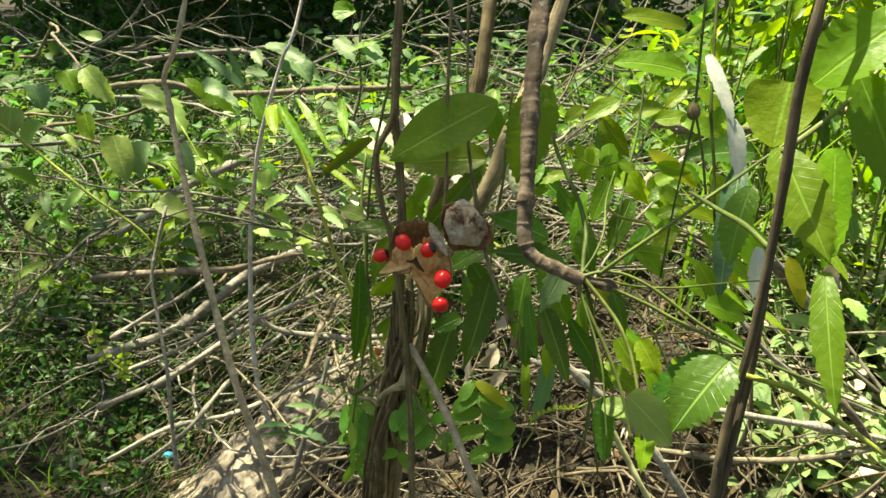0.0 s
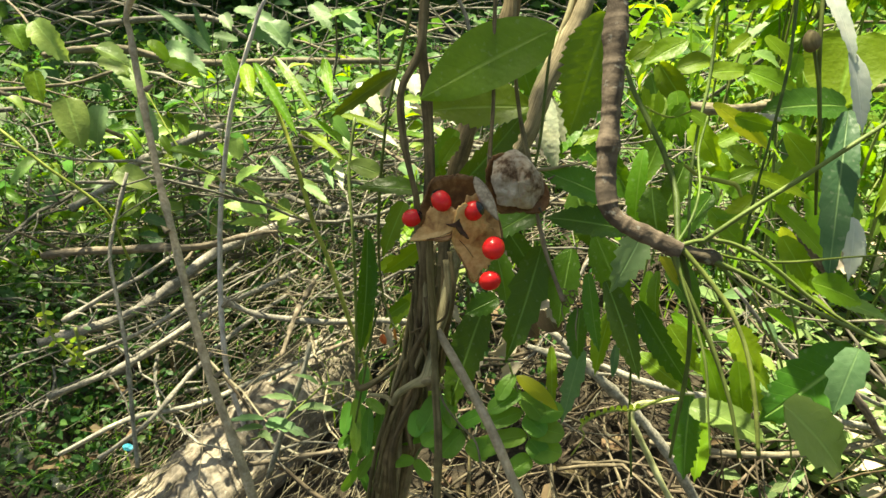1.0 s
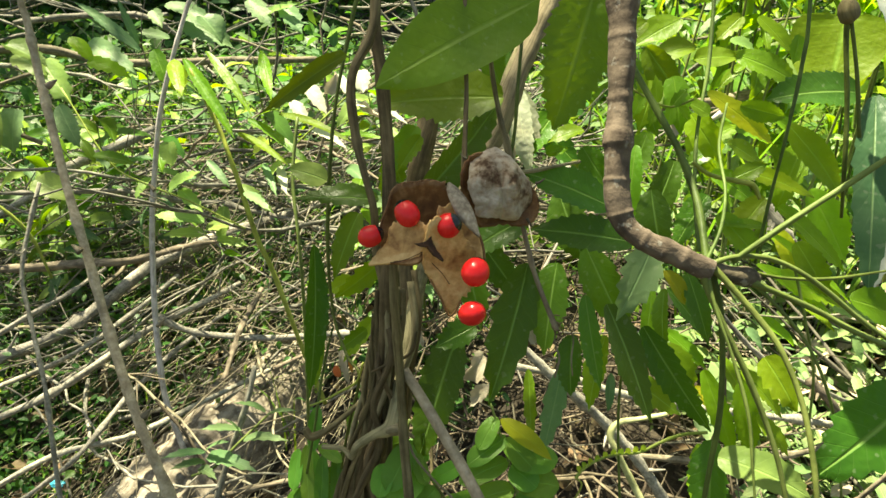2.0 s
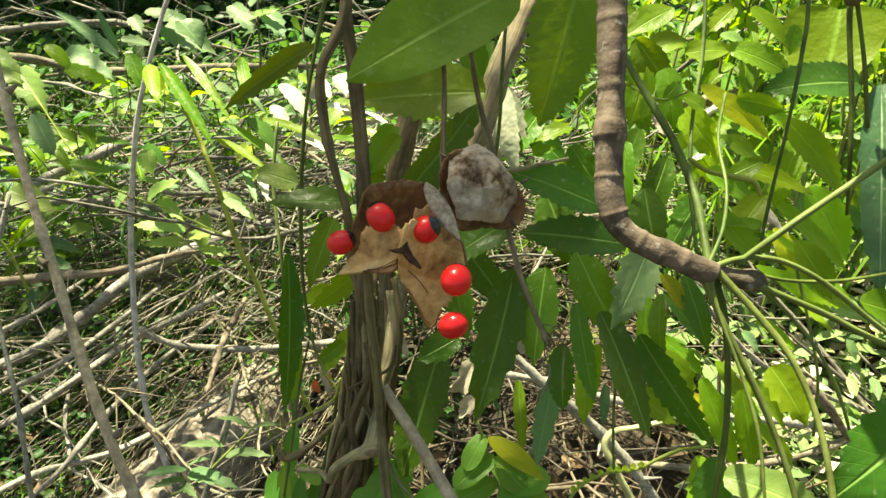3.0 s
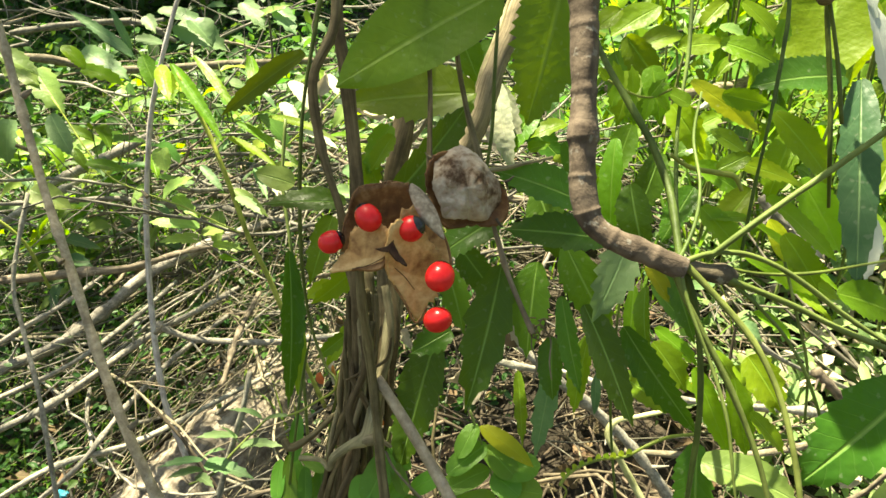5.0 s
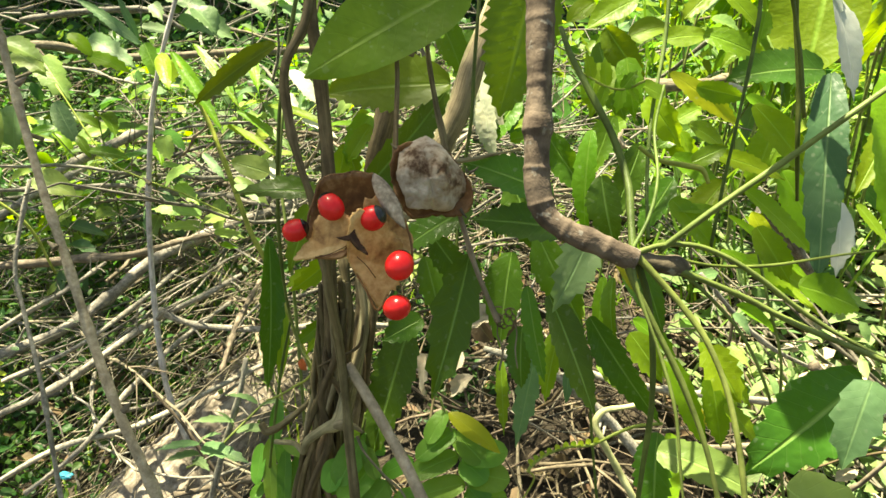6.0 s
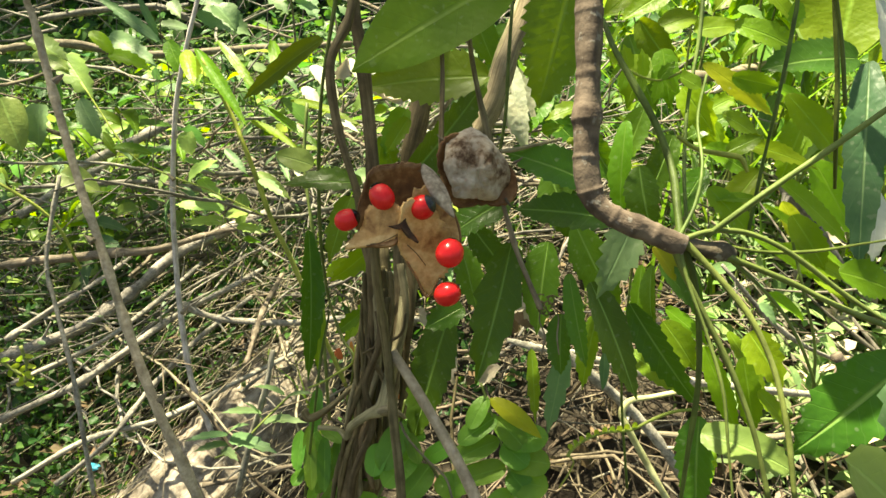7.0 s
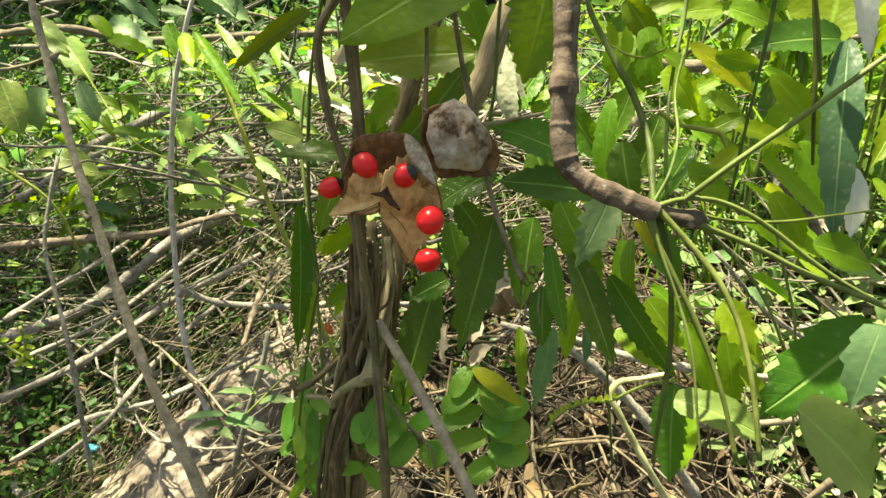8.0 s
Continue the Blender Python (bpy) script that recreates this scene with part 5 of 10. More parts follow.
leaf(neem, "leaf", NEEM_BRIGHT, (0.12, 0.4038, 0.5935), (0.1413, 0.3947, 0.5757), 0.0092, (0.09, -0.60, 0.80), bend=0.25, teeth=8)
leaf(neem, "leaf", NEEM, (0.0983, 0.3997, 0.5919), (0.1175, 0.3935, 0.5822), 0.0102, (0.09, -0.60, 0.80), bend=0.25, teeth=7)
leaf(neem, "leaf", BLUE_LEAF, (0.0369, 0.3566, 0.4808), (0.0312, 0.3369, 0.4471), 0.0111, (0.12, -0.74, 0.67), bend=0.25, teeth=5)
leaf(neem, "leaf", NEEM, (0.0219, 0.3542, 0.4807), (0.0259, 0.3379, 0.4517), 0.0065, (0.12, -0.74, 0.67), bend=0.25, teeth=5)
leaf(neem, "leaf", LIME_LEAF, (0.1886, 0.4212, 0.5823), (0.1689, 0.3955, 0.553), 0.0139, (0.09, -0.60, 0.80), bend=0.25, teeth=8)
leaf(neem, "leaf", LIME_LEAF, (0.193, 0.4465, 0.5349), (0.2052, 0.4312, 0.5189), 0.0079, (0.08, -0.55, 0.83), bend=0.25, teeth=7)
leaf(neem, "leaf", NEEM_BRIGHT, (0.1256, 0.3948, 0.5411), (0.1511, 0.3786, 0.5177), 0.0060, (0.08, -0.55, 0.83), bend=0.25, teeth=10)
leaf(neem, "leaf", PALE_LEAF, (0.1704, 0.4177, 0.4988), (0.195, 0.4089, 0.4942), 0.0110, (0.07, -0.45, 0.89), bend=0.25, teeth=8)
leaf(neem, "leaf", LIME_LEAF, (0.1595, 0.4259, 0.4964), (0.174, 0.4133, 0.4864), 0.0062, (0.07, -0.50, 0.87), bend=0.25, teeth=7)
leaf(neem, "leaf", PALE_LEAF, (0.2131, 0.457, 0.4985), (0.2253, 0.4442, 0.4887), 0.0120, (0.07, -0.45, 0.89), bend=0.25, teeth=6)
feather = thing("neem_leaf", (0.055, 0.275, 0.62), "small compound neem leaf with pale lobed leaflets", "leaf")
stem(feather, "leaf_stalk", STALK_PALE, [(0.0640, 0.3056, 0.6100, 0.0004), (0.0583, 0.3038, 0.6076, 0.0004), (0.0525, 0.3032, 0.6084, 0.0004), (0.0447, 0.3035, 0.6123, 0.0004)])
leaf(feather, "leaflet", NEEM_BRIGHT, (0.0575, 0.3037, 0.6076), (0.0618, 0.3065, 0.6131), 0.0044, (0.11, -0.71, 0.69), kind="ovate", teeth=4, bend=0.3)
leaf(feather, "leaflet", NEEM_BRIGHT, (0.0575, 0.3037, 0.6076), (0.0563, 0.3008, 0.6008), 0.0041, (0.11, -0.71, 0.69), kind="ovate", teeth=4, bend=0.3)
leaf(feather, "leaflet", NEEM_BRIGHT, (0.0525, 0.3032, 0.6084), (0.0516, 0.3062, 0.6166), 0.0044, (0.11, -0.71, 0.69), kind="ovate", teeth=4, bend=0.3)
leaf(feather, "leaflet", NEEM_BRIGHT, (0.0525, 0.3032, 0.6084), (0.0509, 0.3001, 0.6013), 0.0041, (0.11, -0.71, 0.69), kind="ovate", teeth=4, bend=0.3)
leaf(feather, "leaflet", NEEM_BRIGHT, (0.0482, 0.3033, 0.6106), (0.046, 0.3058, 0.6178), 0.0044, (0.11, -0.71, 0.69), kind="ovate", teeth=4, bend=0.3)
leaf(feather, "leaflet", NEEM_BRIGHT, (0.0482, 0.3033, 0.6106), (0.0457, 0.3004, 0.6039), 0.0044, (0.11, -0.71, 0.69), kind="ovate", teeth=4, bend=0.3)
leaf(feather, "leaflet", NEEM_BRIGHT, (0.0447, 0.3035, 0.6123), (0.0406, 0.3042, 0.6159), 0.0037, (0.11, -0.71, 0.69), kind="ovate", teeth=4, bend=0.3)
leaf(feather, "leaflet", NEEM_BRIGHT, (0.06, 0.3042, 0.6081), (0.0628, 0.303, 0.6037), 0.0034, (0.11, -0.71, 0.69), kind="ovate", teeth=4, bend=0.3)

# ---- dark stem standing close at the edge, with its own leaves ----
sapling = thing("shrub", (0.0976, 0.1375, 0.5345), "dark thin shrub stem with broad sunlit leaves", "shrub")
stem(sapling, "stem", BARK_BLACK, [(0.1046, 0.1864, 0.7425, 0.0010), (0.1025, 0.1612, 0.6866, 0.0011), (0.1008, 0.1554, 0.672, 0.0011), (0.0998, 0.1552, 0.657, 0.0011), (0.0999, 0.1548, 0.6408, 0.0011), (0.0995, 0.1539, 0.6236, 0.0010), (0.0983, 0.1515, 0.6028, 0.0010), (0.096, 0.1493, 0.5832, 0.0010), (0.0953, 0.1461, 0.5599, 0.0013), (0.0992, 0.1484, 0.503, 0.0014), (0.1145, 0.1695, 0.3381, 0.0020)], sides=10, knots=0.2)
stem(sapling, "stem", BARK_BLACK, [(0.1004, 0.1578, 0.6184, 0.0009), (0.1001, 0.1556, 0.6067, 0.001), (0.0993, 0.1529, 0.5906, 0.001), (0.0973, 0.1495, 0.5739, 0.0012), (0.0959, 0.147, 0.556, 0.0012)])
stem(sapling, "twig", STALK_DARK, [(0.0996, 0.1559, 0.6229, 0.0007), (0.0956, 0.1644, 0.6252, 0.0007), (0.0903, 0.1743, 0.6261, 0.0006), (0.0842, 0.1841, 0.6276, 0.0005)])
stem(sapling, "twig", STALK_PALE, [(0.0963, 0.1529, 0.5931, 0.0007), (0.1079, 0.1502, 0.5921, 0.0006), (0.1189, 0.1489, 0.5861, 0.0006), (0.1317, 0.1464, 0.5787, 0.0006)])
stem(sapling, "twig", STALK, [(0.0988, 0.1557, 0.6442, 0.0007), (0.1046, 0.159, 0.6487, 0.0006), (0.1109, 0.1627, 0.6543, 0.0005), (0.1201, 0.1689, 0.6644, 0.0005)])
leaf(sapling, "leaf", NEEM_BRIGHT, (0.1037, 0.162, 0.6576), (0.1208, 0.1613, 0.6732), 0.0171, (-0.51, -0.68, 0.53), teeth=9, bend=0.3)
leaf(sapling, "leaf", NEEM, (0.1003, 0.1669, 0.6435), (0.1107, 0.1509, 0.6219), 0.0120, (-0.18, -0.83, 0.53), bend=0.3)
leaf(sapling, "leaf", NEEM_BRIGHT, (0.1101, 0.1739, 0.6555), (0.1226, 0.1763, 0.6526), 0.0114, (0.29, -0.60, 0.75), kind="oval", teeth=0)
leaf(sapling, "leaf", NEEM, (0.1126, 0.1652, 0.6599), (0.1243, 0.1591, 0.6343), 0.0118, (-0.07, -0.98, 0.20))
leaf(sapling, "leaf", NEEM_BRIGHT, (0.0604, 0.2376, 0.6565), (0.0841, 0.2429, 0.6532), 0.0111, (0.24, -0.61, 0.75), kind="oval", teeth=0)
leaf(sapling, "leaf", NEEM_BRIGHT, (0.0615, 0.254, 0.6706), (0.0834, 0.2587, 0.667), 0.0085, (0.25, -0.64, 0.73), kind="oval", teeth=0)
leaf(sapling, "leaf", NEEM_DARK, (0.0939, 0.1486, 0.598), (0.0831, 0.1402, 0.583), 0.0139, (-0.32, -0.71, 0.63), kind="ovate", teeth=13)
leaf(sapling, "leaf", NEEM, (0.1097, 0.1502, 0.6208), (0.1114, 0.1312, 0.5975), 0.0070, (-0.40, -0.73, 0.56), teeth=10)
leaf(sapling, "leaf", YELLOW_LEAF, (0.1295, 0.2639, 0.5863), (0.1363, 0.2593, 0.5684), 0.0072, (0.14, -0.94, 0.30), teeth=0)
leaf(sapling, "leaf", PALE_LEAF, (0.0741, 0.1766, 0.5692), (0.0878, 0.1755, 0.5557), 0.0144, (0.51, -0.63, 0.58), kind="ovate", teeth=5)
leaf(sapling, "leaf", NEEM_DARK, (0.1007, 0.1942, 0.6279), (0.0968, 0.1859, 0.6078), 0.0106, (-0.53, -0.74, 0.41))

# ---- small round bud on its stalk ----
bud = thing("flower_bud", (0.091, 0.2734, 0.6369), "small brown round bud on a thin stalk", "bud")
stem(bud, "stalk", STALK_DARK, [(0.0982, 0.2689, 0.6068, 0.0005), (0.0954, 0.2718, 0.6216, 0.0005), (0.092, 0.2735, 0.6337, 0.0005), (0.0907, 0.2732, 0.6364, 0.0007)])
stem(bud, "bud", BARK_BROWN, [(0.091, 0.2724, 0.6342, 0.0007), (0.0907, 0.2727, 0.6351, 0.002), (0.0903, 0.2733, 0.637, 0.0025), (0.0899, 0.274, 0.6389, 0.002), (0.0896, 0.2744, 0.6402, 0.0007)], sides=10, per=4)

# ---- slender saplings and stems in the middle distance ----
sapling_a = thing("sapling", (-0.1384, 0.3556, 0.2635), "bare grey brown sapling stem leaning over brushwood", "sapling")
stem(sapling_a, "stem", BARK_SAPLING, [(-0.2185, 0.4636, 0.7978, 0.0014), (-0.2198, 0.4019, 0.6658, 0.0015), (-0.234, 0.3972, 0.6316, 0.0017), (-0.234, 0.3976, 0.6188, 0.0018), (-0.2279, 0.3923, 0.5888, 0.0020), (-0.2148, 0.3815, 0.542, 0.0021), (-0.2051, 0.3755, 0.5086, 0.0023), (-0.1931, 0.3673, 0.4687, 0.0024), (-0.1776, 0.3581, 0.4251, 0.0026), (-0.159, 0.352, 0.3739, 0.0028), (-0.135, 0.3561, 0.2635, 0.0033), (-0.1082, 0.3744, 0.0767, 0.0041)], sides=10, knots=0.4, rough=0.05)
stem(sapling_a, "bud", BARK_TWIG, [(-0.2219, 0.3881, 0.5894, 0.0019), (-0.2197, 0.3891, 0.5911, 0.0014), (-0.2175, 0.3901, 0.5928, 0.0004)])
stem(sapling_a, "bud", BARK_TWIG, [(-0.2051, 0.3711, 0.5111, 0.002), (-0.2074, 0.3713, 0.5127, 0.0014), (-0.2097, 0.3716, 0.5143, 0.0004)])
stem(sapling_a, "bud", BARK_TWIG, [(-0.1713, 0.3534, 0.4297, 0.002), (-0.1694, 0.3545, 0.4319, 0.0014), (-0.1675, 0.3556, 0.4341, 0.0004)])
sapling_b = thing("sapling", (-0.2973, 0.6071, 0.1937), "thin pale sapling stem standing in brushwood", "sapling")
stem(sapling_b, "stem", BARK_WHITE, [(-0.2789, 0.8314, 0.9348, 0.0017), (-0.2893, 0.711, 0.68, 0.0018), (-0.3032, 0.6867, 0.6232, 0.0020), (-0.3198, 0.6724, 0.5654, 0.0022), (-0.3356, 0.6695, 0.5086, 0.0025), (-0.3489, 0.6632, 0.4144, 0.0026), (-0.348, 0.6491, 0.3221, 0.0029), (-0.3375, 0.6323, 0.2469, 0.0030), (-0.3144, 0.621, 0.1808, 0.0030), (-0.3045, 0.6216, 0.1226, 0.0031)], knots=0.2)
stem(sapling_b, "bud", BARK_TWIG, [(-0.3198, 0.6724, 0.5654, 0.0023), (-0.3165, 0.6743, 0.569, 0.0018), (-0.3131, 0.6763, 0.5726, 0.0008)])
stem(sapling_b, "bud", BARK_TWIG, [(-0.3415, 0.6639, 0.4549, 0.0025), (-0.3449, 0.6645, 0.4579, 0.0019), (-0.3484, 0.6652, 0.4609, 0.0008)])
stem(sapling_b, "bud", BARK_TWIG, [(-0.3465, 0.6472, 0.3167, 0.0026), (-0.3428, 0.6493, 0.3205, 0.002), (-0.3391, 0.6513, 0.3243, 0.0009)])
green_shoot = thing("herb_stem", (-0.1497, 0.5957, 0.2717), "upright yellow green stem with bright serrated leaves", "herb")
stem(green_shoot, "stem", STALK_PALE, [(-0.2704, 0.6193, 0.5762, 0.0009), (-0.2472, 0.6154, 0.529, 0.0019), (-0.2364, 0.6085, 0.507, 0.0019), (-0.2263, 0.6079, 0.4733, 0.0022), (-0.215, 0.6061, 0.4363, 0.0022), (-0.2026, 0.6068, 0.4051, 0.0022), (-0.1785, 0.605, 0.3351, 0.0021), (-0.1584, 0.6068, 0.2758, 0.0021)])
leaf(green_shoot, "leaf", NEEM_BRIGHT, (-0.6117, 0.9438, 0.5728), (-0.5759, 0.937, 0.541), 0.0228, (0.46, -0.61, 0.65))
leaf(green_shoot, "leaf", NEEM_BRIGHT, (-0.5837, 0.9372, 0.5445), (-0.526, 0.9381, 0.5234), 0.0274, (0.28, -0.62, 0.73), kind="ovate", teeth=5)
leaf(green_shoot, "leaf", NEEM_BRIGHT, (-0.3199, 0.6771, 0.5497), (-0.311, 0.6871, 0.5717), 0.0209, (0.24, -0.92, 0.32), kind="ovate", teeth=4)
leaf(green_shoot, "leaf", NEEM, (-0.3402, 0.6872, 0.5838), (-0.3225, 0.6767, 0.5497), 0.0178, (0.37, -0.82, 0.44), kind="ovate", teeth=4)
leaf(green_shoot, "leaf", BLUE_LEAF, (-0.5722, 1.174, 0.5908), (-0.4872, 1.1723, 0.5521), 0.0557, (0.29, -0.68, 0.67), kind="ovate", teeth=7)
leaf(green_shoot, "leaf", BLUE_LEAF, (-0.4772, 0.7273, 0.5195), (-0.4513, 0.7153, 0.4782), 0.0236, (0.31, -0.84, 0.44))
leaf(green_shoot, "leaf", NEEM, (-0.4059, 0.6705, 0.484), (-0.3648, 0.674, 0.4765), 0.0143, (0.19, -0.60, 0.78))
leaf(green_shoot, "leaf", NEEM, (-0.4176, 0.6736, 0.4968), (-0.4027, 0.668, 0.4764), 0.0110, (0.55, -0.62, 0.57))
leaf(green_shoot, "leaf", PALE_LEAF, (-0.3185, 0.7096, 0.4097), (-0.3714, 0.7033, 0.415), 0.0213, (0.14, -0.45, 0.88), teeth=7)
leaf(green_shoot, "leaf", PALE_LEAF, (-0.3149, 0.7058, 0.3987), (-0.3585, 0.6978, 0.3958), 0.0154, (0.06, -0.63, 0.77), teeth=5)
leaf(green_shoot, "leaf", PALE_LEAF, (-0.2991, 0.7191, 0.4263), (-0.2997, 0.705, 0.3904), 0.0177, (0.34, -0.88, 0.34), teeth=5)
leaf(green_shoot, "leaf", BLUE_LEAF, (-0.5598, 1.0197, 0.5531), (-0.6463, 1.0121, 0.6158), 0.0206, (0.05, -0.57, 0.82), teeth=11, bend=0.35)
leaf(green_shoot, "leaf", BLUE_LEAF, (-0.5663, 1.0195, 0.5545), (-0.6246, 1.0073, 0.5956), 0.0143, (0.05, -0.57, 0.82), teeth=8, bend=0.35)
leaf(green_shoot, "leaf", BLUE_LEAF, (-0.568, 1.0319, 0.5599), (-0.5923, 1.0315, 0.6232), 0.0128, (0.05, -0.57, 0.82), teeth=8, bend=0.35)
leaf(green_shoot, "leaf", BLUE_LEAF, (-0.6132, 0.9854, 0.5639), (-0.5312, 0.9612, 0.5255), 0.0354, (0.05, -0.57, 0.82), kind="ovate", teeth=6, bend=0.35)
leaf(green_shoot, "leaf", BLUE_LEAF, (-0.6028, 1.1407, 0.6056), (-0.5739, 1.1124, 0.5803), 0.0263, (0.05, -0.57, 0.82), kind="ovate", teeth=4, bend=0.35)
leaf(green_shoot, "leaf", BLUE_LEAF, (-0.6004, 1.1768, 0.6157), (-0.4997, 1.154, 0.5846), 0.0343, (0.05, -0.57, 0.82), teeth=6, bend=0.35)
leaf(green_shoot, "leaf", BLUE_LEAF, (-0.5454, 1.0801, 0.5677), (-0.5838, 1.0566, 0.5739), 0.0251, (0.05, -0.57, 0.82), kind="ovate", teeth=5, bend=0.35)
leaf(green_shoot, "leaf", PALE_LEAF, (-0.3567, 0.7137, 0.441), (-0.3193, 0.7116, 0.4637), 0.0216, (0.05, -0.52, 0.85), kind="ovate", teeth=5, bend=0.35)
leaf(green_shoot, "leaf", PALE_LEAF, (-0.2743, 0.7064, 0.4538), (-0.233, 0.6893, 0.4325), 0.0143, (0.04, -0.47, 0.88), teeth=7, bend=0.35)
leaf(green_shoot, "leaf", BLUE_LEAF, (-0.3189, 0.729, 0.4713), (-0.287, 0.7103, 0.4497), 0.0102, (0.05, -0.57, 0.82), teeth=6, bend=0.35)
leaf(green_shoot, "leaf", PALE_LEAF, (-0.5734, 0.8362, 0.5528), (-0.5236, 0.8085, 0.5067), 0.0378, (0.06, -0.62, 0.78), kind="ovate", teeth=5, bend=0.35)
leaf(green_shoot, "leaf", PALE_LEAF, (-0.6065, 0.8343, 0.5581), (-0.5539, 0.8158, 0.5363), 0.0313, (0.06, -0.62, 0.78), kind="ovate", teeth=5, bend=0.35)
leaf(green_shoot, "leaf", PALE_LEAF, (-0.3437, 0.7153, 0.4414), (-0.3126, 0.6982, 0.4246), 0.0171, (0.05, -0.57, 0.82), kind="ovate", teeth=4, bend=0.35)
leaf(green_shoot, "leaf", PALE_LEAF, (-0.3143, 0.7056, 0.4054), (-0.2756, 0.699, 0.415), 0.0148, (0.05, -0.57, 0.82), kind="ovate", teeth=4, bend=0.35)
leaf(green_shoot, "leaf", PALE_LEAF, (-0.3021, 0.7032, 0.3949), (-0.2629, 0.6929, 0.3941), 0.0136, (0.05, -0.57, 0.82), teeth=5, bend=0.35)
leaf(green_shoot, "leaf", NEEM, (-0.2939, 0.6999, 0.3832), (-0.269, 0.6887, 0.3844), 0.0102, (0.05, -0.57, 0.82), kind="ovate", teeth=0, bend=0.35)
leaf(green_shoot, "leaf", BLUE_LEAF, (-0.4723, 1.2166, 0.6261), (-0.4234, 1.1836, 0.5843), 0.0368, (0.05, -0.57, 0.82), kind="ovate", teeth=5, bend=0.35)
leaf(green_shoot, "leaf", BLUE_LEAF, (-0.4164, 1.2204, 0.6188), (-0.3732, 1.1868, 0.5771), 0.0368, (0.05, -0.57, 0.82), teeth=5, bend=0.35)
leaf(green_shoot, "leaf", PALE_LEAF, (-0.4521, 1.2097, 0.6004), (-0.381, 1.2029, 0.6241), 0.0276, (0.05, -0.57, 0.82), teeth=5, bend=0.35)
stem(green_shoot, "stem", STALK_PALE, [(-0.4485, 0.6968, 0.5419, 0.0009), (-0.3967, 0.6793, 0.4771, 0.0009), (-0.3604, 0.6765, 0.4577, 0.0009), (-0.3137, 0.6764, 0.4426, 0.0009), (-0.2573, 0.6746, 0.4196, 0.0009)])
bright_shoot = thing("herb_stem", (-0.1583, 0.5544, 0.3642), "herb with a fan of bright toothed leaflets", "herb")
stem(bright_shoot, "stem", STALK, [(-0.1621, 0.5719, 0.5499, 0.0013), (-0.1615, 0.5552, 0.5066, 0.0013), (-0.1522, 0.5382, 0.4594, 0.0013), (-0.1492, 0.5354, 0.3951, 0.0013), (-0.1501, 0.5372, 0.2888, 0.0014)])
leaf(bright_shoot, "leaf", LIME_LEAF, (-0.2816, 0.6317, 0.5823), (-0.2218, 0.59, 0.5257), 0.0123, (0.08, -0.48, 0.87), bend=0.3, teeth=13, fold=0.5)
leaf(bright_shoot, "leaf", GLINT_LEAF, (-0.2749, 0.6314, 0.5776), (-0.2243, 0.5895, 0.5256), 0.0066, (0.08, -0.48, 0.87), bend=0.3, teeth=12, fold=0.2)
leaf(bright_shoot, "leaf", NEEM, (-0.2639, 0.638, 0.5889), (-0.2069, 0.5999, 0.5431), 0.0092, (0.08, -0.48, 0.87), bend=0.3, teeth=10, sickle=0.3)
leaf(bright_shoot, "leaf", NEEM_BRIGHT, (-0.2897, 0.6299, 0.582), (-0.2651, 0.5929, 0.5573), 0.0143, (0.08, -0.48, 0.87), bend=0.3, teeth=0)
leaf(bright_shoot, "leaf", LIME_LEAF, (-0.2008, 0.6332, 0.5411), (-0.129, 0.6106, 0.5279), 0.0097, (0.08, -0.48, 0.87), bend=0.3, teeth=12, sickle=0.4)
leaf(bright_shoot, "leaf", NEEM, (-0.2258, 0.6259, 0.5362), (-0.1558, 0.597, 0.5072), 0.0097, (0.08, -0.48, 0.87), bend=0.3, teeth=12, sickle=0.4)
leaf(bright_shoot, "leaf", LIME_LEAF, (-0.2326, 0.6201, 0.5246), (-0.1774, 0.593, 0.5087), 0.0087, (0.08, -0.48, 0.87), bend=0.3, teeth=10, sickle=0.3)
leaf(bright_shoot, "leaf", NEEM, (-0.1518, 0.6375, 0.5253), (-0.1037, 0.6164, 0.5288), 0.0082, (0.08, -0.48, 0.87), bend=0.3, teeth=8)
leaf(bright_shoot, "leaf", NEEM_BRIGHT, (-0.2188, 0.6475, 0.5886), (-0.1961, 0.6068, 0.5552), 0.0112, (0.08, -0.48, 0.87), bend=0.3, teeth=8)
leaf(bright_shoot, "leaf", LIME_LEAF, (-0.2198, 0.6277, 0.5374), (-0.189, 0.6059, 0.549), 0.0072, (0.08, -0.48, 0.87), bend=0.3, teeth=5)
leaf(bright_shoot, "leaf", BLUE_LEAF, (-0.223, 0.6044, 0.4782), (-0.1891, 0.5765, 0.4722), 0.0102, (0.08, -0.48, 0.87), bend=0.3, teeth=6)
leaf(bright_shoot, "leaf", BLUE_LEAF, (-0.2092, 0.6158, 0.5004), (-0.1855, 0.5814, 0.4831), 0.0077, (0.08, -0.48, 0.87), bend=0.3, teeth=6)
leaf(bright_shoot, "leaf", GLINT_LEAF, (-0.1963, 0.618, 0.4989), (-0.1779, 0.5837, 0.4848), 0.0092, (0.08, -0.48, 0.87), bend=0.3, teeth=5)
leaf(bright_shoot, "leaf", PALE_LEAF, (-0.1952, 0.6197, 0.5029), (-0.1547, 0.5969, 0.5063), 0.0072, (0.08, -0.48, 0.87), bend=0.3, teeth=5)
stem(bright_shoot, "leaf_stalk", STALK_PALE, [(-0.2025, 0.6169, 0.4997, 0.0007), (-0.1865, 0.6264, 0.5156, 0.0007), (-0.1659, 0.6387, 0.5360, 0.0007), (-0.1430, 0.6523, 0.5591, 0.0007)])
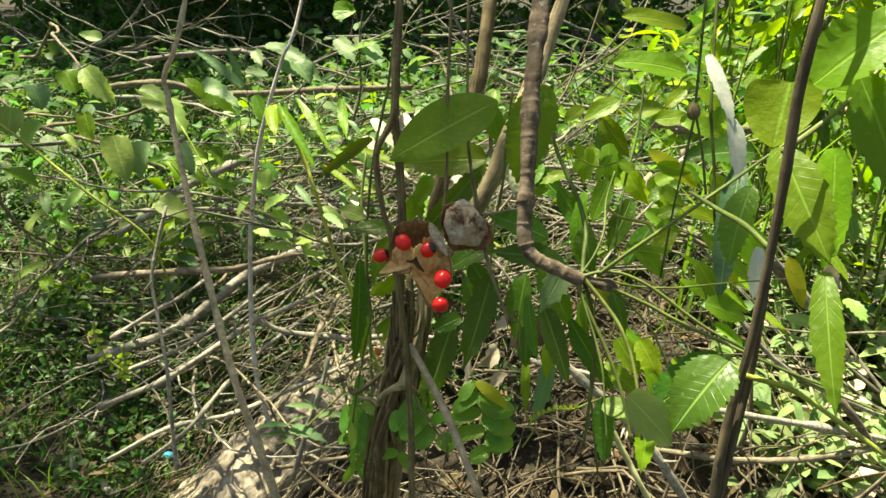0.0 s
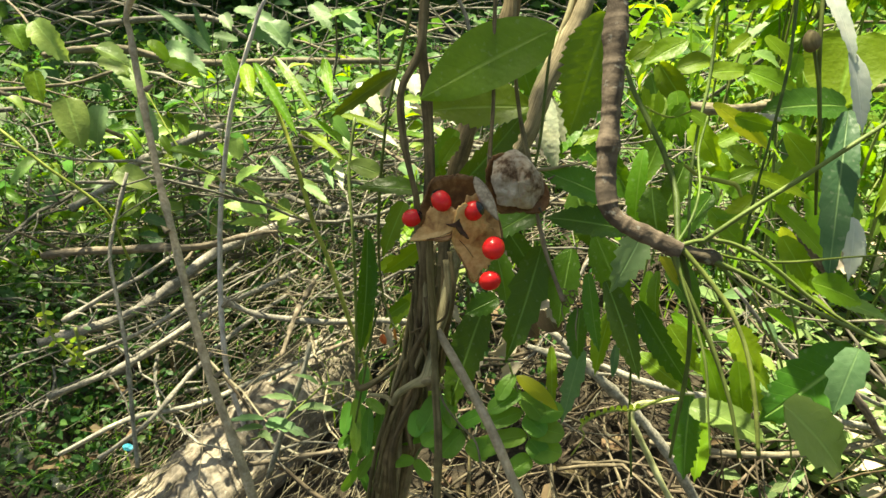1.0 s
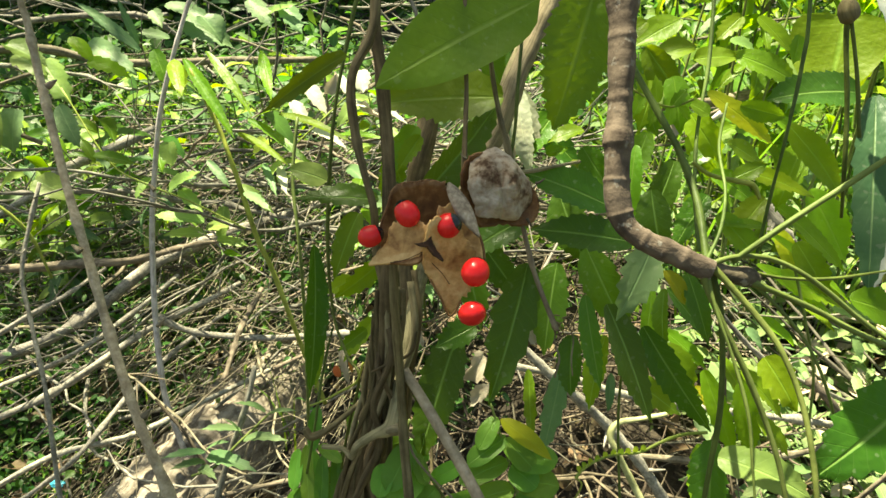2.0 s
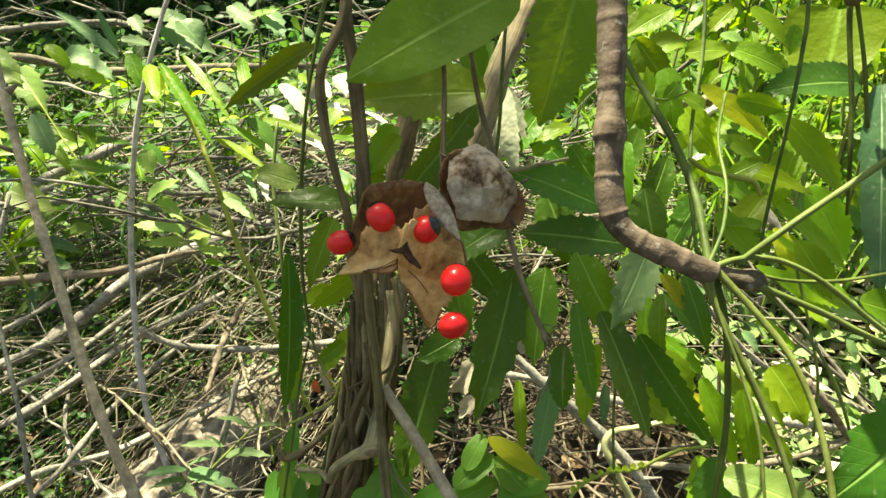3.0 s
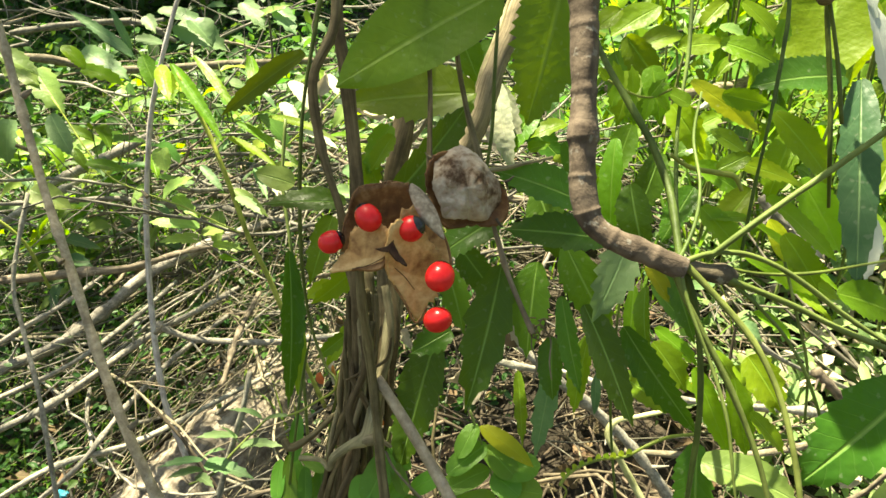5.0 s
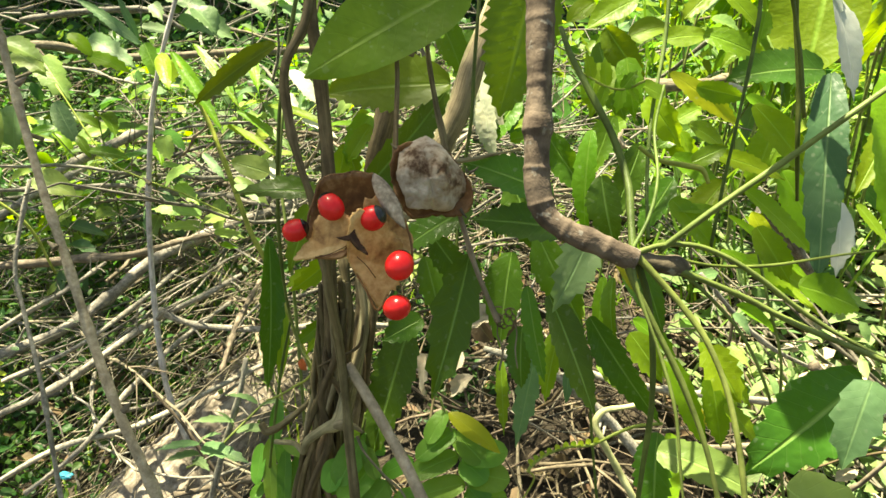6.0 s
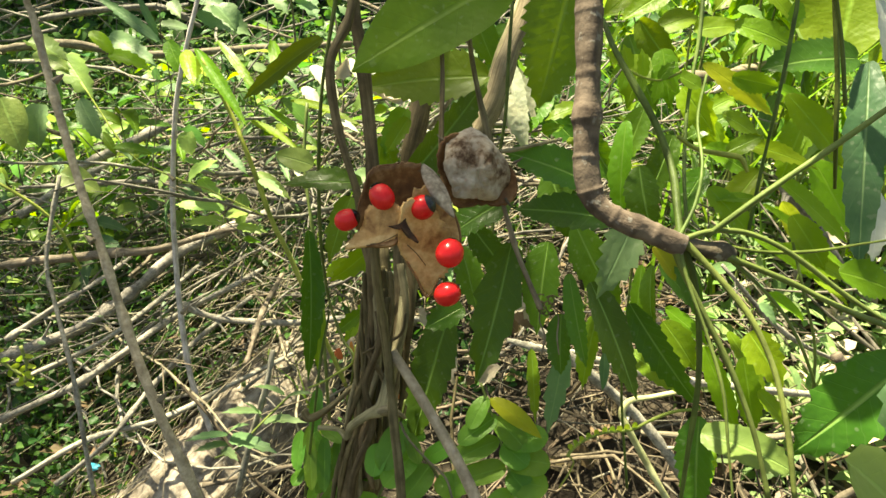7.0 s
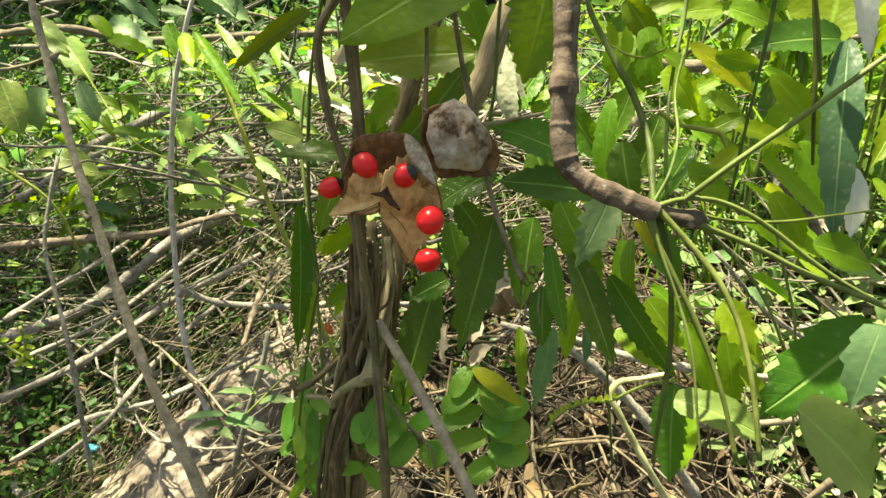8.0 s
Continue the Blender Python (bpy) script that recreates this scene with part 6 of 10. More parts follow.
leaf(bright_shoot, "leaf", GLINT_LEAF, (-0.2011, 0.6904, 0.5637), (-0.17, 0.671, 0.5358), 0.0171, (0.02, -0.35, 0.94), teeth=7, bend=0.35)
leaf(bright_shoot, "leaf", GLINT_LEAF, (-0.2078, 0.683, 0.5454), (-0.186, 0.6657, 0.5261), 0.0140, (0.03, -0.39, 0.92), teeth=6, bend=0.35)
leaf(bright_shoot, "leaf", GLINT_LEAF, (-0.1672, 0.6963, 0.5694), (-0.1523, 0.6787, 0.5513), 0.0110, (0.03, -0.39, 0.92), teeth=5, bend=0.35)
leaf(bright_shoot, "leaf", GLINT_LEAF, (-0.1474, 0.7002, 0.5737), (-0.1398, 0.6816, 0.5554), 0.0201, (0.03, -0.39, 0.92), teeth=6, bend=0.35)
leaf(bright_shoot, "leaf", GLINT_LEAF, (-0.1606, 0.6889, 0.5467), (-0.131, 0.6779, 0.5425), 0.0100, (0.02, -0.35, 0.94), teeth=5, bend=0.35)
leaf(bright_shoot, "leaf", GLINT_LEAF, (-0.1255, 0.6912, 0.5419), (-0.0966, 0.6775, 0.5303), 0.0065, (0.02, -0.35, 0.94), teeth=4, bend=0.35)
leaf(bright_shoot, "leaf", GLINT_LEAF, (-0.1891, 0.677, 0.523), (-0.1503, 0.6633, 0.5083), 0.0130, (0.02, -0.35, 0.94), teeth=7, bend=0.35)
leaf(bright_shoot, "leaf", PALE_LEAF, (-0.115, 0.6368, 0.5361), (-0.0899, 0.6245, 0.5266), 0.0101, (0.03, -0.43, 0.90), teeth=5, bend=0.35)
leaf(bright_shoot, "leaf", GLINT_LEAF, (-0.082, 0.5856, 0.5318), (-0.064, 0.5719, 0.5178), 0.0134, (0.03, -0.43, 0.90), teeth=5, bend=0.35)
leaf(bright_shoot, "leaf", GLINT_LEAF, (-0.1753, 0.6829, 0.5348), (-0.1583, 0.6735, 0.539), 0.0050, (0.02, -0.35, 0.94), teeth=0, bend=0.35)
leaf(bright_shoot, "leaf", PALE_LEAF, (-0.204, 0.6096, 0.4891), (-0.1872, 0.6071, 0.5095), 0.0092, (0.05, -0.57, 0.82), teeth=5, bend=0.35)
thin_vine = thing("climbing_stem", (-0.0366, 0.2753, 0.5174), "thin green climbing stem beside the woody vine", "vine")
stem(thin_vine, "stem", STALK_DARK, [(-0.0467, 0.3555, 0.7374, 0.0007), (-0.0443, 0.3143, 0.6483, 0.0007), (-0.0457, 0.3063, 0.6284, 0.0007), (-0.0484, 0.3009, 0.61, 0.0006), (-0.0501, 0.2978, 0.5945, 0.0006), (-0.051, 0.294, 0.5711, 0.0007), (-0.0506, 0.2913, 0.5502, 0.0006), (-0.0483, 0.2894, 0.5303, 0.0005), (-0.0412, 0.2811, 0.5201, 0.0005), (-0.0355, 0.2748, 0.5157, 0.0005), (-0.0429, 0.2832, 0.4844, 0.0005), (-0.0559, 0.2944, 0.407, 0.0007)])
stem(thin_vine, "stem", STALK_DARK, [(-0.0513, 0.2966, 0.5222, 0.0004), (-0.0534, 0.2904, 0.507, 0.0005), (-0.0549, 0.2813, 0.4843, 0.0005), (-0.0632, 0.2857, 0.4434, 0.0005)])
leaf(thin_vine, "leaf", NEEM, (-0.0443, 0.3083, 0.5633), (-0.0508, 0.2986, 0.5411), 0.0099, (-0.03, -0.91, 0.41), kind="ovate", teeth=5)
leaf(thin_vine, "leaf", NEEM_BRIGHT, (-0.0354, 0.3032, 0.5467), (-0.0503, 0.2962, 0.5346), 0.0091, (0.41, -0.91, 0.03), kind="ovate", teeth=5)
leaf(thin_vine, "leaf", NEEM, (-0.0379, 0.2942, 0.5245), (-0.0473, 0.2898, 0.517), 0.0060, (0.15, -0.92, 0.35), kind="ovate", teeth=5)
leaf(thin_vine, "leaf", NEEM, (-0.0266, 0.3227, 0.593), (-0.0334, 0.3151, 0.5763), 0.0099, (-0.04, -0.90, 0.43), kind="ovate", teeth=5)
leaf(thin_vine, "leaf", NEEM_BRIGHT, (-0.0347, 0.317, 0.5819), (-0.0368, 0.3116, 0.5689), 0.0079, (0.59, -0.78, 0.23), kind="ovate", teeth=5)

# ---- pinnate leaves of the pea vine ----
spray_a = thing("pea_vine", (0.0094, 0.262, 0.5203), "trailing pea vine spray of small oval green leaflets", "vine", group="pea vine sprays")
stem(spray_a, "leaf_stalk", STALK, [(0.0094, 0.2620, 0.5203, 0.0004), (0.0129, 0.2594, 0.5121, 0.0004), (0.0168, 0.2563, 0.5027, 0.0004), (0.0197, 0.2537, 0.4948, 0.0004), (0.0212, 0.2509, 0.4869, 0.0004)])
leaf(spray_a, "leaflet", PEA_LEAF, (0.0116, 0.2609, 0.5165), (0.0073, 0.2532, 0.5095), 0.0060, (-0.14, -0.73, 0.67), kind="oval", teeth=0, bend=0.3, fold=0.15)
leaf(spray_a, "leaflet", PEA_LEAF, (0.015, 0.2592, 0.5108), (0.0043, 0.251, 0.5052), 0.0070, (-0.14, -0.68, 0.72), kind="oval", teeth=0, bend=0.3, fold=0.15)
leaf(spray_a, "leaflet", PEA_LEAF, (0.0161, 0.2567, 0.5039), (0.0023, 0.2487, 0.4999), 0.0074, (-0.14, -0.62, 0.77), kind="oval", teeth=0, bend=0.3, fold=0.15)
leaf(spray_a, "leaflet", PEA_LEAF, (0.0186, 0.254, 0.496), (0.0053, 0.2471, 0.4947), 0.0077, (-0.07, -0.62, 0.78), kind="oval", teeth=0, bend=0.3, fold=0.15)
leaf(spray_a, "leaflet", PEA_LEAF, (0.0147, 0.2589, 0.5102), (0.024, 0.2538, 0.5043), 0.0084, (0.34, -0.60, 0.72), kind="oval", teeth=0, bend=0.3, fold=0.15)
leaf(spray_a, "leaflet", PEA_LEAF, (0.0171, 0.257, 0.5042), (0.031, 0.2561, 0.5074), 0.0094, (0.25, -0.57, 0.78), kind="oval", teeth=0, bend=0.3, fold=0.15)
leaf(spray_a, "leaflet", PEA_LEAF, (0.0188, 0.2551, 0.4986), (0.0321, 0.2533, 0.4997), 0.0097, (0.25, -0.57, 0.78), kind="oval", teeth=0, bend=0.3, fold=0.15)
leaf(spray_a, "leaflet", PEA_LEAF, (0.0202, 0.2528, 0.4923), (0.0319, 0.2506, 0.4929), 0.0097, (0.25, -0.57, 0.78), kind="oval", teeth=0, bend=0.3, fold=0.15)
leaf(spray_a, "leaflet", PEA_LEAF, (0.0172, 0.2564, 0.5027), (0.0254, 0.252, 0.4991), 0.0084, (0.21, -0.75, 0.63), kind="oval", teeth=0, bend=0.3, fold=0.15)
leaf(spray_a, "leaflet", PEA_LEAF, (0.0197, 0.2537, 0.4948), (0.0277, 0.2487, 0.4898), 0.0084, (0.20, -0.70, 0.69), kind="oval", teeth=0, bend=0.3, fold=0.15)
leaf(spray_a, "leaflet", PEA_LEAF, (0.0211, 0.2515, 0.4885), (0.0141, 0.2447, 0.4851), 0.0077, (0.10, -0.66, 0.75), kind="oval", teeth=0, bend=0.3, fold=0.15)
leaf(spray_a, "leaf", YELLOW_LEAF, (0.0129, 0.2574, 0.5182), (0.029, 0.2523, 0.5096), 0.0066, (0.32, -0.55, 0.77), kind="ovate", teeth=0, bend=0.4)
spray_c = thing("pea_vine", (-0.0156, 0.2579, 0.5058), "trailing pea vine spray of small oval green leaflets", "vine", group="pea vine sprays")
stem(spray_c, "leaf_stalk", STALK, [(-0.0156, 0.2579, 0.5058, 0.0004), (-0.0115, 0.2560, 0.4993, 0.0004), (-0.0054, 0.2545, 0.4929, 0.0004), (0.0002, 0.2525, 0.4857, 0.0004)])
leaf(spray_c, "leaflet", PEA_LEAF, (-0.0142, 0.2578, 0.505), (-0.0197, 0.2483, 0.494), 0.0093, (0.11, -0.71, 0.69), kind="oval", teeth=0, bend=0.3, fold=0.15)
leaf(spray_c, "leaflet", PEA_LEAF, (-0.013, 0.257, 0.5026), (-0.0081, 0.2509, 0.4959), 0.0051, (0.36, -0.65, 0.67), kind="oval", teeth=0, bend=0.3, fold=0.15)
leaf(spray_c, "leaflet", PEA_LEAF, (-0.0096, 0.2556, 0.4974), (-0.0186, 0.2466, 0.4892), 0.0089, (0.09, -0.60, 0.79), kind="oval", teeth=0, bend=0.3, fold=0.15)
leaf(spray_c, "leaflet", PEA_LEAF, (-0.0072, 0.2549, 0.4948), (0.0024, 0.2549, 0.502), 0.0062, (0.25, -0.57, 0.78), kind="oval", teeth=0, bend=0.3, fold=0.15)
leaf(spray_c, "leaflet", PEA_LEAF, (-0.0054, 0.2543, 0.4926), (-0.0117, 0.2465, 0.4861), 0.0096, (0.10, -0.66, 0.75), kind="oval", teeth=0, bend=0.3, fold=0.15)
leaf(spray_c, "leaflet", PEA_LEAF, (-0.0026, 0.2536, 0.4897), (0.0051, 0.2491, 0.4861), 0.0082, (0.27, -0.62, 0.74), kind="oval", teeth=0, bend=0.3, fold=0.15)
leaf(spray_c, "leaflet", PEA_LEAF, (-0.0007, 0.2527, 0.4865), (0.0097, 0.2523, 0.4925), 0.0086, (0.25, -0.57, 0.78), kind="oval", teeth=0, bend=0.3, fold=0.15)
leaf(spray_c, "leaflet", PEA_LEAF, (-0.0212, 0.2545, 0.4993), (-0.0221, 0.2471, 0.4921), 0.0075, (-0.06, -0.78, 0.62), kind="oval", teeth=0, bend=0.3, fold=0.15)
spray_b = thing("pea_vine", (-0.0184, 0.2771, 0.5007), "trailing pea vine spray of small oval green leaflets", "vine", group="pea vine sprays")
stem(spray_b, "leaf_stalk", STALK, [(-0.0184, 0.2771, 0.5007, 0.0005), (-0.0197, 0.2735, 0.4918, 0.0005), (-0.0209, 0.2691, 0.4812, 0.0005), (-0.0257, 0.2635, 0.4687, 0.0005)])
leaf(spray_b, "leaflet", PEA_LEAF, (-0.0193, 0.2744, 0.494), (-0.0301, 0.2748, 0.4883), 0.0056, (-0.14, -0.97, 0.20), kind="oval", teeth=0, bend=0.3, fold=0.15)
leaf(spray_b, "leaflet", PEA_LEAF, (-0.0193, 0.2744, 0.494), (-0.0104, 0.2699, 0.4901), 0.0055, (0.11, -0.52, 0.84), kind="oval", teeth=0, bend=0.3, fold=0.15)
leaf(spray_b, "leaflet", PEA_LEAF, (-0.0203, 0.2713, 0.4865), (-0.0309, 0.2716, 0.4804), 0.0056, (-0.30, -0.82, 0.49), kind="oval", teeth=0, bend=0.3, fold=0.15)
leaf(spray_b, "leaflet", PEA_LEAF, (-0.0203, 0.2713, 0.4865), (-0.0111, 0.267, 0.4828), 0.0055, (-0.07, -0.73, 0.68), kind="oval", teeth=0, bend=0.3, fold=0.15)
leaf(spray_b, "leaflet", PEA_LEAF, (-0.0221, 0.2677, 0.4781), (-0.0331, 0.2682, 0.4726), 0.0056, (-0.36, -0.66, 0.66), kind="oval", teeth=0, bend=0.3, fold=0.15)
leaf(spray_b, "leaflet", PEA_LEAF, (-0.0221, 0.2677, 0.4781), (-0.0134, 0.2632, 0.4739), 0.0055, (-0.14, -0.79, 0.59), kind="oval", teeth=0, bend=0.3, fold=0.15)
leaf(spray_b, "leaflet", PEA_LEAF, (-0.0257, 0.2635, 0.4687), (-0.0372, 0.2645, 0.4646), 0.0056, (-0.20, -0.91, 0.37), kind="oval", teeth=0, bend=0.3, fold=0.15)
leaf(spray_b, "leaflet", PEA_LEAF, (-0.0257, 0.2635, 0.4687), (-0.0181, 0.2585, 0.4638), 0.0055, (0.25, -0.45, 0.86), kind="oval", teeth=0, bend=0.3, fold=0.15)
spray_d = thing("pea_vine", (-0.0609, 0.2988, 0.4762), "bright young spray of narrow leaflets low on the vine", "vine", group="pea vine sprays")
stem(spray_d, "leaf_stalk", STALK, [(-0.0609, 0.2988, 0.4762, 0.0005), (-0.0614, 0.2948, 0.4659, 0.0005), (-0.0574, 0.2914, 0.4557, 0.0005), (-0.0576, 0.2858, 0.4414, 0.0005)])
leaf(spray_d, "leaflet", PEA_LEAF, (-0.0612, 0.2958, 0.4685), (-0.0695, 0.2937, 0.4553), 0.0047, (0.25, -0.97, -0.00), kind="oval", teeth=0, bend=0.3, fold=0.15)
leaf(spray_d, "leaflet", PEA_LEAF, (-0.0612, 0.2958, 0.4685), (-0.0541, 0.2891, 0.4595), 0.0046, (0.45, -0.51, 0.73), kind="oval", teeth=0, bend=0.3, fold=0.15)
leaf(spray_d, "leaflet", PEA_LEAF, (-0.0594, 0.2931, 0.4608), (-0.0643, 0.2909, 0.446), 0.0047, (0.08, -0.99, 0.12), kind="oval", teeth=0, bend=0.3, fold=0.15)
leaf(spray_d, "leaflet", PEA_LEAF, (-0.0594, 0.2931, 0.4608), (-0.0494, 0.2875, 0.4535), 0.0046, (0.11, -0.71, 0.70), kind="oval", teeth=0, bend=0.3, fold=0.15)
leaf(spray_d, "leaflet", PEA_LEAF, (-0.0575, 0.29, 0.4521), (-0.0626, 0.2877, 0.4372), 0.0047, (-0.11, -0.98, 0.19), kind="oval", teeth=0, bend=0.3, fold=0.15)
leaf(spray_d, "leaflet", PEA_LEAF, (-0.0575, 0.29, 0.4521), (-0.0477, 0.2844, 0.4448), 0.0046, (0.00, -0.79, 0.61), kind="oval", teeth=0, bend=0.3, fold=0.15)
leaf(spray_d, "leaflet", PEA_LEAF, (-0.0576, 0.2858, 0.4414), (-0.0655, 0.2835, 0.4275), 0.0047, (0.22, -0.97, 0.04), kind="oval", teeth=0, bend=0.3, fold=0.15)
leaf(spray_d, "leaflet", PEA_LEAF, (-0.0576, 0.2858, 0.4414), (-0.0502, 0.2793, 0.4329), 0.0046, (0.45, -0.48, 0.76), kind="oval", teeth=0, bend=0.3, fold=0.15)
leaf(spray_d, "leaflet", PEA_LEAF, (-0.0627, 0.2871, 0.4746), (-0.0616, 0.2775, 0.4635), 0.0054, (0.19, -0.64, 0.74), kind="oval", teeth=0, bend=0.3)
leaf(spray_d, "leaflet", PEA_LEAF, (-0.0599, 0.2882, 0.4762), (-0.0555, 0.2758, 0.4565), 0.0054, (0.19, -0.64, 0.74), kind="oval", teeth=0, bend=0.3)
leaf(spray_d, "leaflet", PEA_LEAF, (-0.0534, 0.2878, 0.4727), (-0.0509, 0.2762, 0.4558), 0.0056, (0.19, -0.64, 0.74), kind="oval", teeth=0, bend=0.3)
leaf(spray_d, "leaflet", PEA_LEAF, (-0.048, 0.2891, 0.4739), (-0.0449, 0.2779, 0.4577), 0.0056, (0.19, -0.64, 0.74), kind="oval", teeth=0, bend=0.3)
leaf(spray_d, "leaflet", PEA_LEAF, (-0.0603, 0.282, 0.4605), (-0.0629, 0.2752, 0.4581), 0.0050, (0.19, -0.64, 0.74), kind="oval", teeth=0, bend=0.3)
leaf(spray_d, "leaflet", PEA_LEAF, (-0.0551, 0.2889, 0.4762), (-0.0449, 0.2841, 0.4736), 0.0050, (0.19, -0.64, 0.74), kind="oval", teeth=0, bend=0.3)
leaf(spray_d, "leaflet", PEA_LEAF, (-0.057, 0.294, 0.49), (-0.0559, 0.2837, 0.477), 0.0054, (0.19, -0.64, 0.74), kind="oval", teeth=0, bend=0.3)
leaf(spray_d, "leaflet", PEA_LEAF, (-0.0445, 0.296, 0.4901), (-0.0411, 0.2877, 0.4813), 0.0046, (0.19, -0.64, 0.74), kind="oval", teeth=0, bend=0.3)
leaf(spray_d, "leaflet", NEEM_BRIGHT, (-0.0647, 0.3229, 0.5117), (-0.0629, 0.3087, 0.4883), 0.0059, (0.37, -0.70, 0.61), teeth=0, bend=0.3)
leaf(spray_d, "leaflet", NEEM_BRIGHT, (-0.0504, 0.3221, 0.5316), (-0.0595, 0.3136, 0.5274), 0.0074, (0.17, -0.59, 0.79), teeth=4, bend=0.3)
leaf(spray_d, "leaflet", NEEM_BRIGHT, (-0.0408, 0.318, 0.5172), (-0.0501, 0.3057, 0.5033), 0.0078, (0.17, -0.59, 0.79), teeth=4, bend=0.3)
spray_e = thing("pea_vine", (-0.0457, 0.2904, 0.4763), "bright young spray of narrow leaflets low on the vine", "vine", group="pea vine sprays")
stem(spray_e, "leaf_stalk", STALK, [(-0.0457, 0.2904, 0.4763, 0.0005), (-0.0482, 0.2862, 0.4664, 0.0005), (-0.0485, 0.2815, 0.4546, 0.0005)])
leaf(spray_e, "leaflet", PEA_LEAF, (-0.0474, 0.2876, 0.4697), (-0.0572, 0.2855, 0.4572), 0.0048, (0.14, -0.99, 0.06), kind="oval", teeth=0, bend=0.3, fold=0.15)
leaf(spray_e, "leaflet", PEA_LEAF, (-0.0474, 0.2876, 0.4697), (-0.0434, 0.28, 0.4596), 0.0047, (0.49, -0.59, 0.64), kind="oval", teeth=0, bend=0.3, fold=0.15)
leaf(spray_e, "leaflet", PEA_LEAF, (-0.0483, 0.2846, 0.4625), (-0.0569, 0.2824, 0.449), 0.0048, (-0.10, -0.97, 0.23), kind="oval", teeth=0, bend=0.3, fold=0.15)
leaf(spray_e, "leaflet", PEA_LEAF, (-0.0483, 0.2846, 0.4625), (-0.0429, 0.2774, 0.4528), 0.0047, (0.18, -0.73, 0.65), kind="oval", teeth=0, bend=0.3, fold=0.15)
leaf(spray_e, "leaflet", PEA_LEAF, (-0.0485, 0.2815, 0.4546), (-0.0559, 0.2791, 0.4403), 0.0048, (-0.22, -0.94, 0.27), kind="oval", teeth=0, bend=0.3, fold=0.15)
leaf(spray_e, "leaflet", PEA_LEAF, (-0.0485, 0.2815, 0.4546), (-0.0418, 0.2747, 0.4454), 0.0047, (0.03, -0.79, 0.61), kind="oval", teeth=0, bend=0.3, fold=0.15)
spray_f = thing("pea_vine", (-0.1986, 0.4702, 0.3036), "small pale compound leaf over dry twigs", "vine", group="pea vine sprays")
stem(spray_f, "leaf_stalk", STALK, [(-0.2161, 0.4648, 0.2968, 0.0009), (-0.1998, 0.4700, 0.3036, 0.0009), (-0.1850, 0.4785, 0.3194, 0.0009), (-0.1615, 0.4915, 0.3431, 0.0009)])
leaf(spray_f, "leaflet", BLUE_LEAF, (-0.2064, 0.471, 0.3149), (-0.2291, 0.4496, 0.3221), 0.0079, (0.04, -0.28, 0.96), kind="ovate", teeth=5, bend=0.5, fold=0.3)
leaf(spray_f, "leaflet", BLUE_LEAF, (-0.206, 0.4686, 0.308), (-0.2224, 0.4478, 0.3149), 0.0079, (0.04, -0.28, 0.96), kind="ovate", teeth=5, bend=0.5, fold=0.3)
leaf(spray_f, "leaflet", BLUE_LEAF, (-0.1815, 0.4799, 0.3316), (-0.2028, 0.4602, 0.3429), 0.0079, (0.04, -0.28, 0.96), kind="ovate", teeth=5, bend=0.5, fold=0.3)
leaf(spray_f, "leaflet", BLUE_LEAF, (-0.179, 0.478, 0.3255), (-0.1392, 0.4659, 0.3384), 0.0095, (0.04, -0.28, 0.96), kind="ovate", teeth=5, bend=0.5, fold=0.3)
leaf(spray_f, "leaflet", BLUE_LEAF, (-0.1641, 0.486, 0.3427), (-0.1349, 0.4738, 0.359), 0.0056, (0.04, -0.28, 0.96), kind="ovate", teeth=5, bend=0.5, fold=0.3)
leaf(spray_f, "leaflet", BLUE_LEAF, (-0.2043, 0.4705, 0.3126), (-0.1601, 0.4556, 0.3166), 0.0135, (0.04, -0.28, 0.96), kind="ovate", teeth=5, bend=0.5, fold=0.3)
leaf(spray_f, "leaflet", BLUE_LEAF, (-0.1643, 0.4869, 0.3454), (-0.1802, 0.4698, 0.3621), 0.0071, (0.04, -0.28, 0.96), kind="ovate", teeth=5, bend=0.5, fold=0.3)
leaf(spray_f, "leaflet", BLUE_LEAF, (-0.2065, 0.4713, 0.3156), (-0.1815, 0.4601, 0.3358), 0.0063, (0.04, -0.28, 0.96), kind="ovate", teeth=5, bend=0.5, fold=0.3)
leaf(spray_f, "leaflet", BLUE_LEAF, (-0.1812, 0.4786, 0.3277), (-0.1872, 0.4649, 0.351), 0.0063, (0.04, -0.28, 0.96), kind="ovate", teeth=5, bend=0.5, fold=0.3)
leaf(spray_f, "leaflet", BLUE_LEAF, (-0.2097, 0.4667, 0.3041), (-0.1881, 0.45, 0.31), 0.0087, (0.04, -0.28, 0.96), kind="ovate", teeth=5, bend=0.5, fold=0.3)
spray_i = thing("pea_vine", (-0.4896, 0.5556, 0.343), "bright feathery leaflets among shaded brushwood", "vine", group="pea vine sprays")
stem(spray_i, "leaf_stalk", STALK, [(-0.4896, 0.5556, 0.343, 0.0016), (-0.4848, 0.5505, 0.3251, 0.0016), (-0.4738, 0.5469, 0.3073, 0.0016), (-0.454, 0.547, 0.2924, 0.0016)])
leaf(spray_i, "leaflet", SHOOT_LEAF, (-0.4872, 0.553, 0.3341), (-0.4967, 0.5524, 0.3275), 0.0046, (0.22, -0.95, -0.23), kind="oval", teeth=0, bend=0.3, fold=0.15)
leaf(spray_i, "leaflet", SHOOT_LEAF, (-0.4872, 0.553, 0.3341), (-0.4758, 0.5516, 0.3337), 0.0046, (-0.05, -0.62, 0.79), kind="oval", teeth=0, bend=0.3, fold=0.15)
leaf(spray_i, "leaflet", SHOOT_LEAF, (-0.4848, 0.5505, 0.3251), (-0.4943, 0.5498, 0.3185), 0.0046, (0.03, -1.00, 0.06), kind="oval", teeth=0, bend=0.3, fold=0.15)
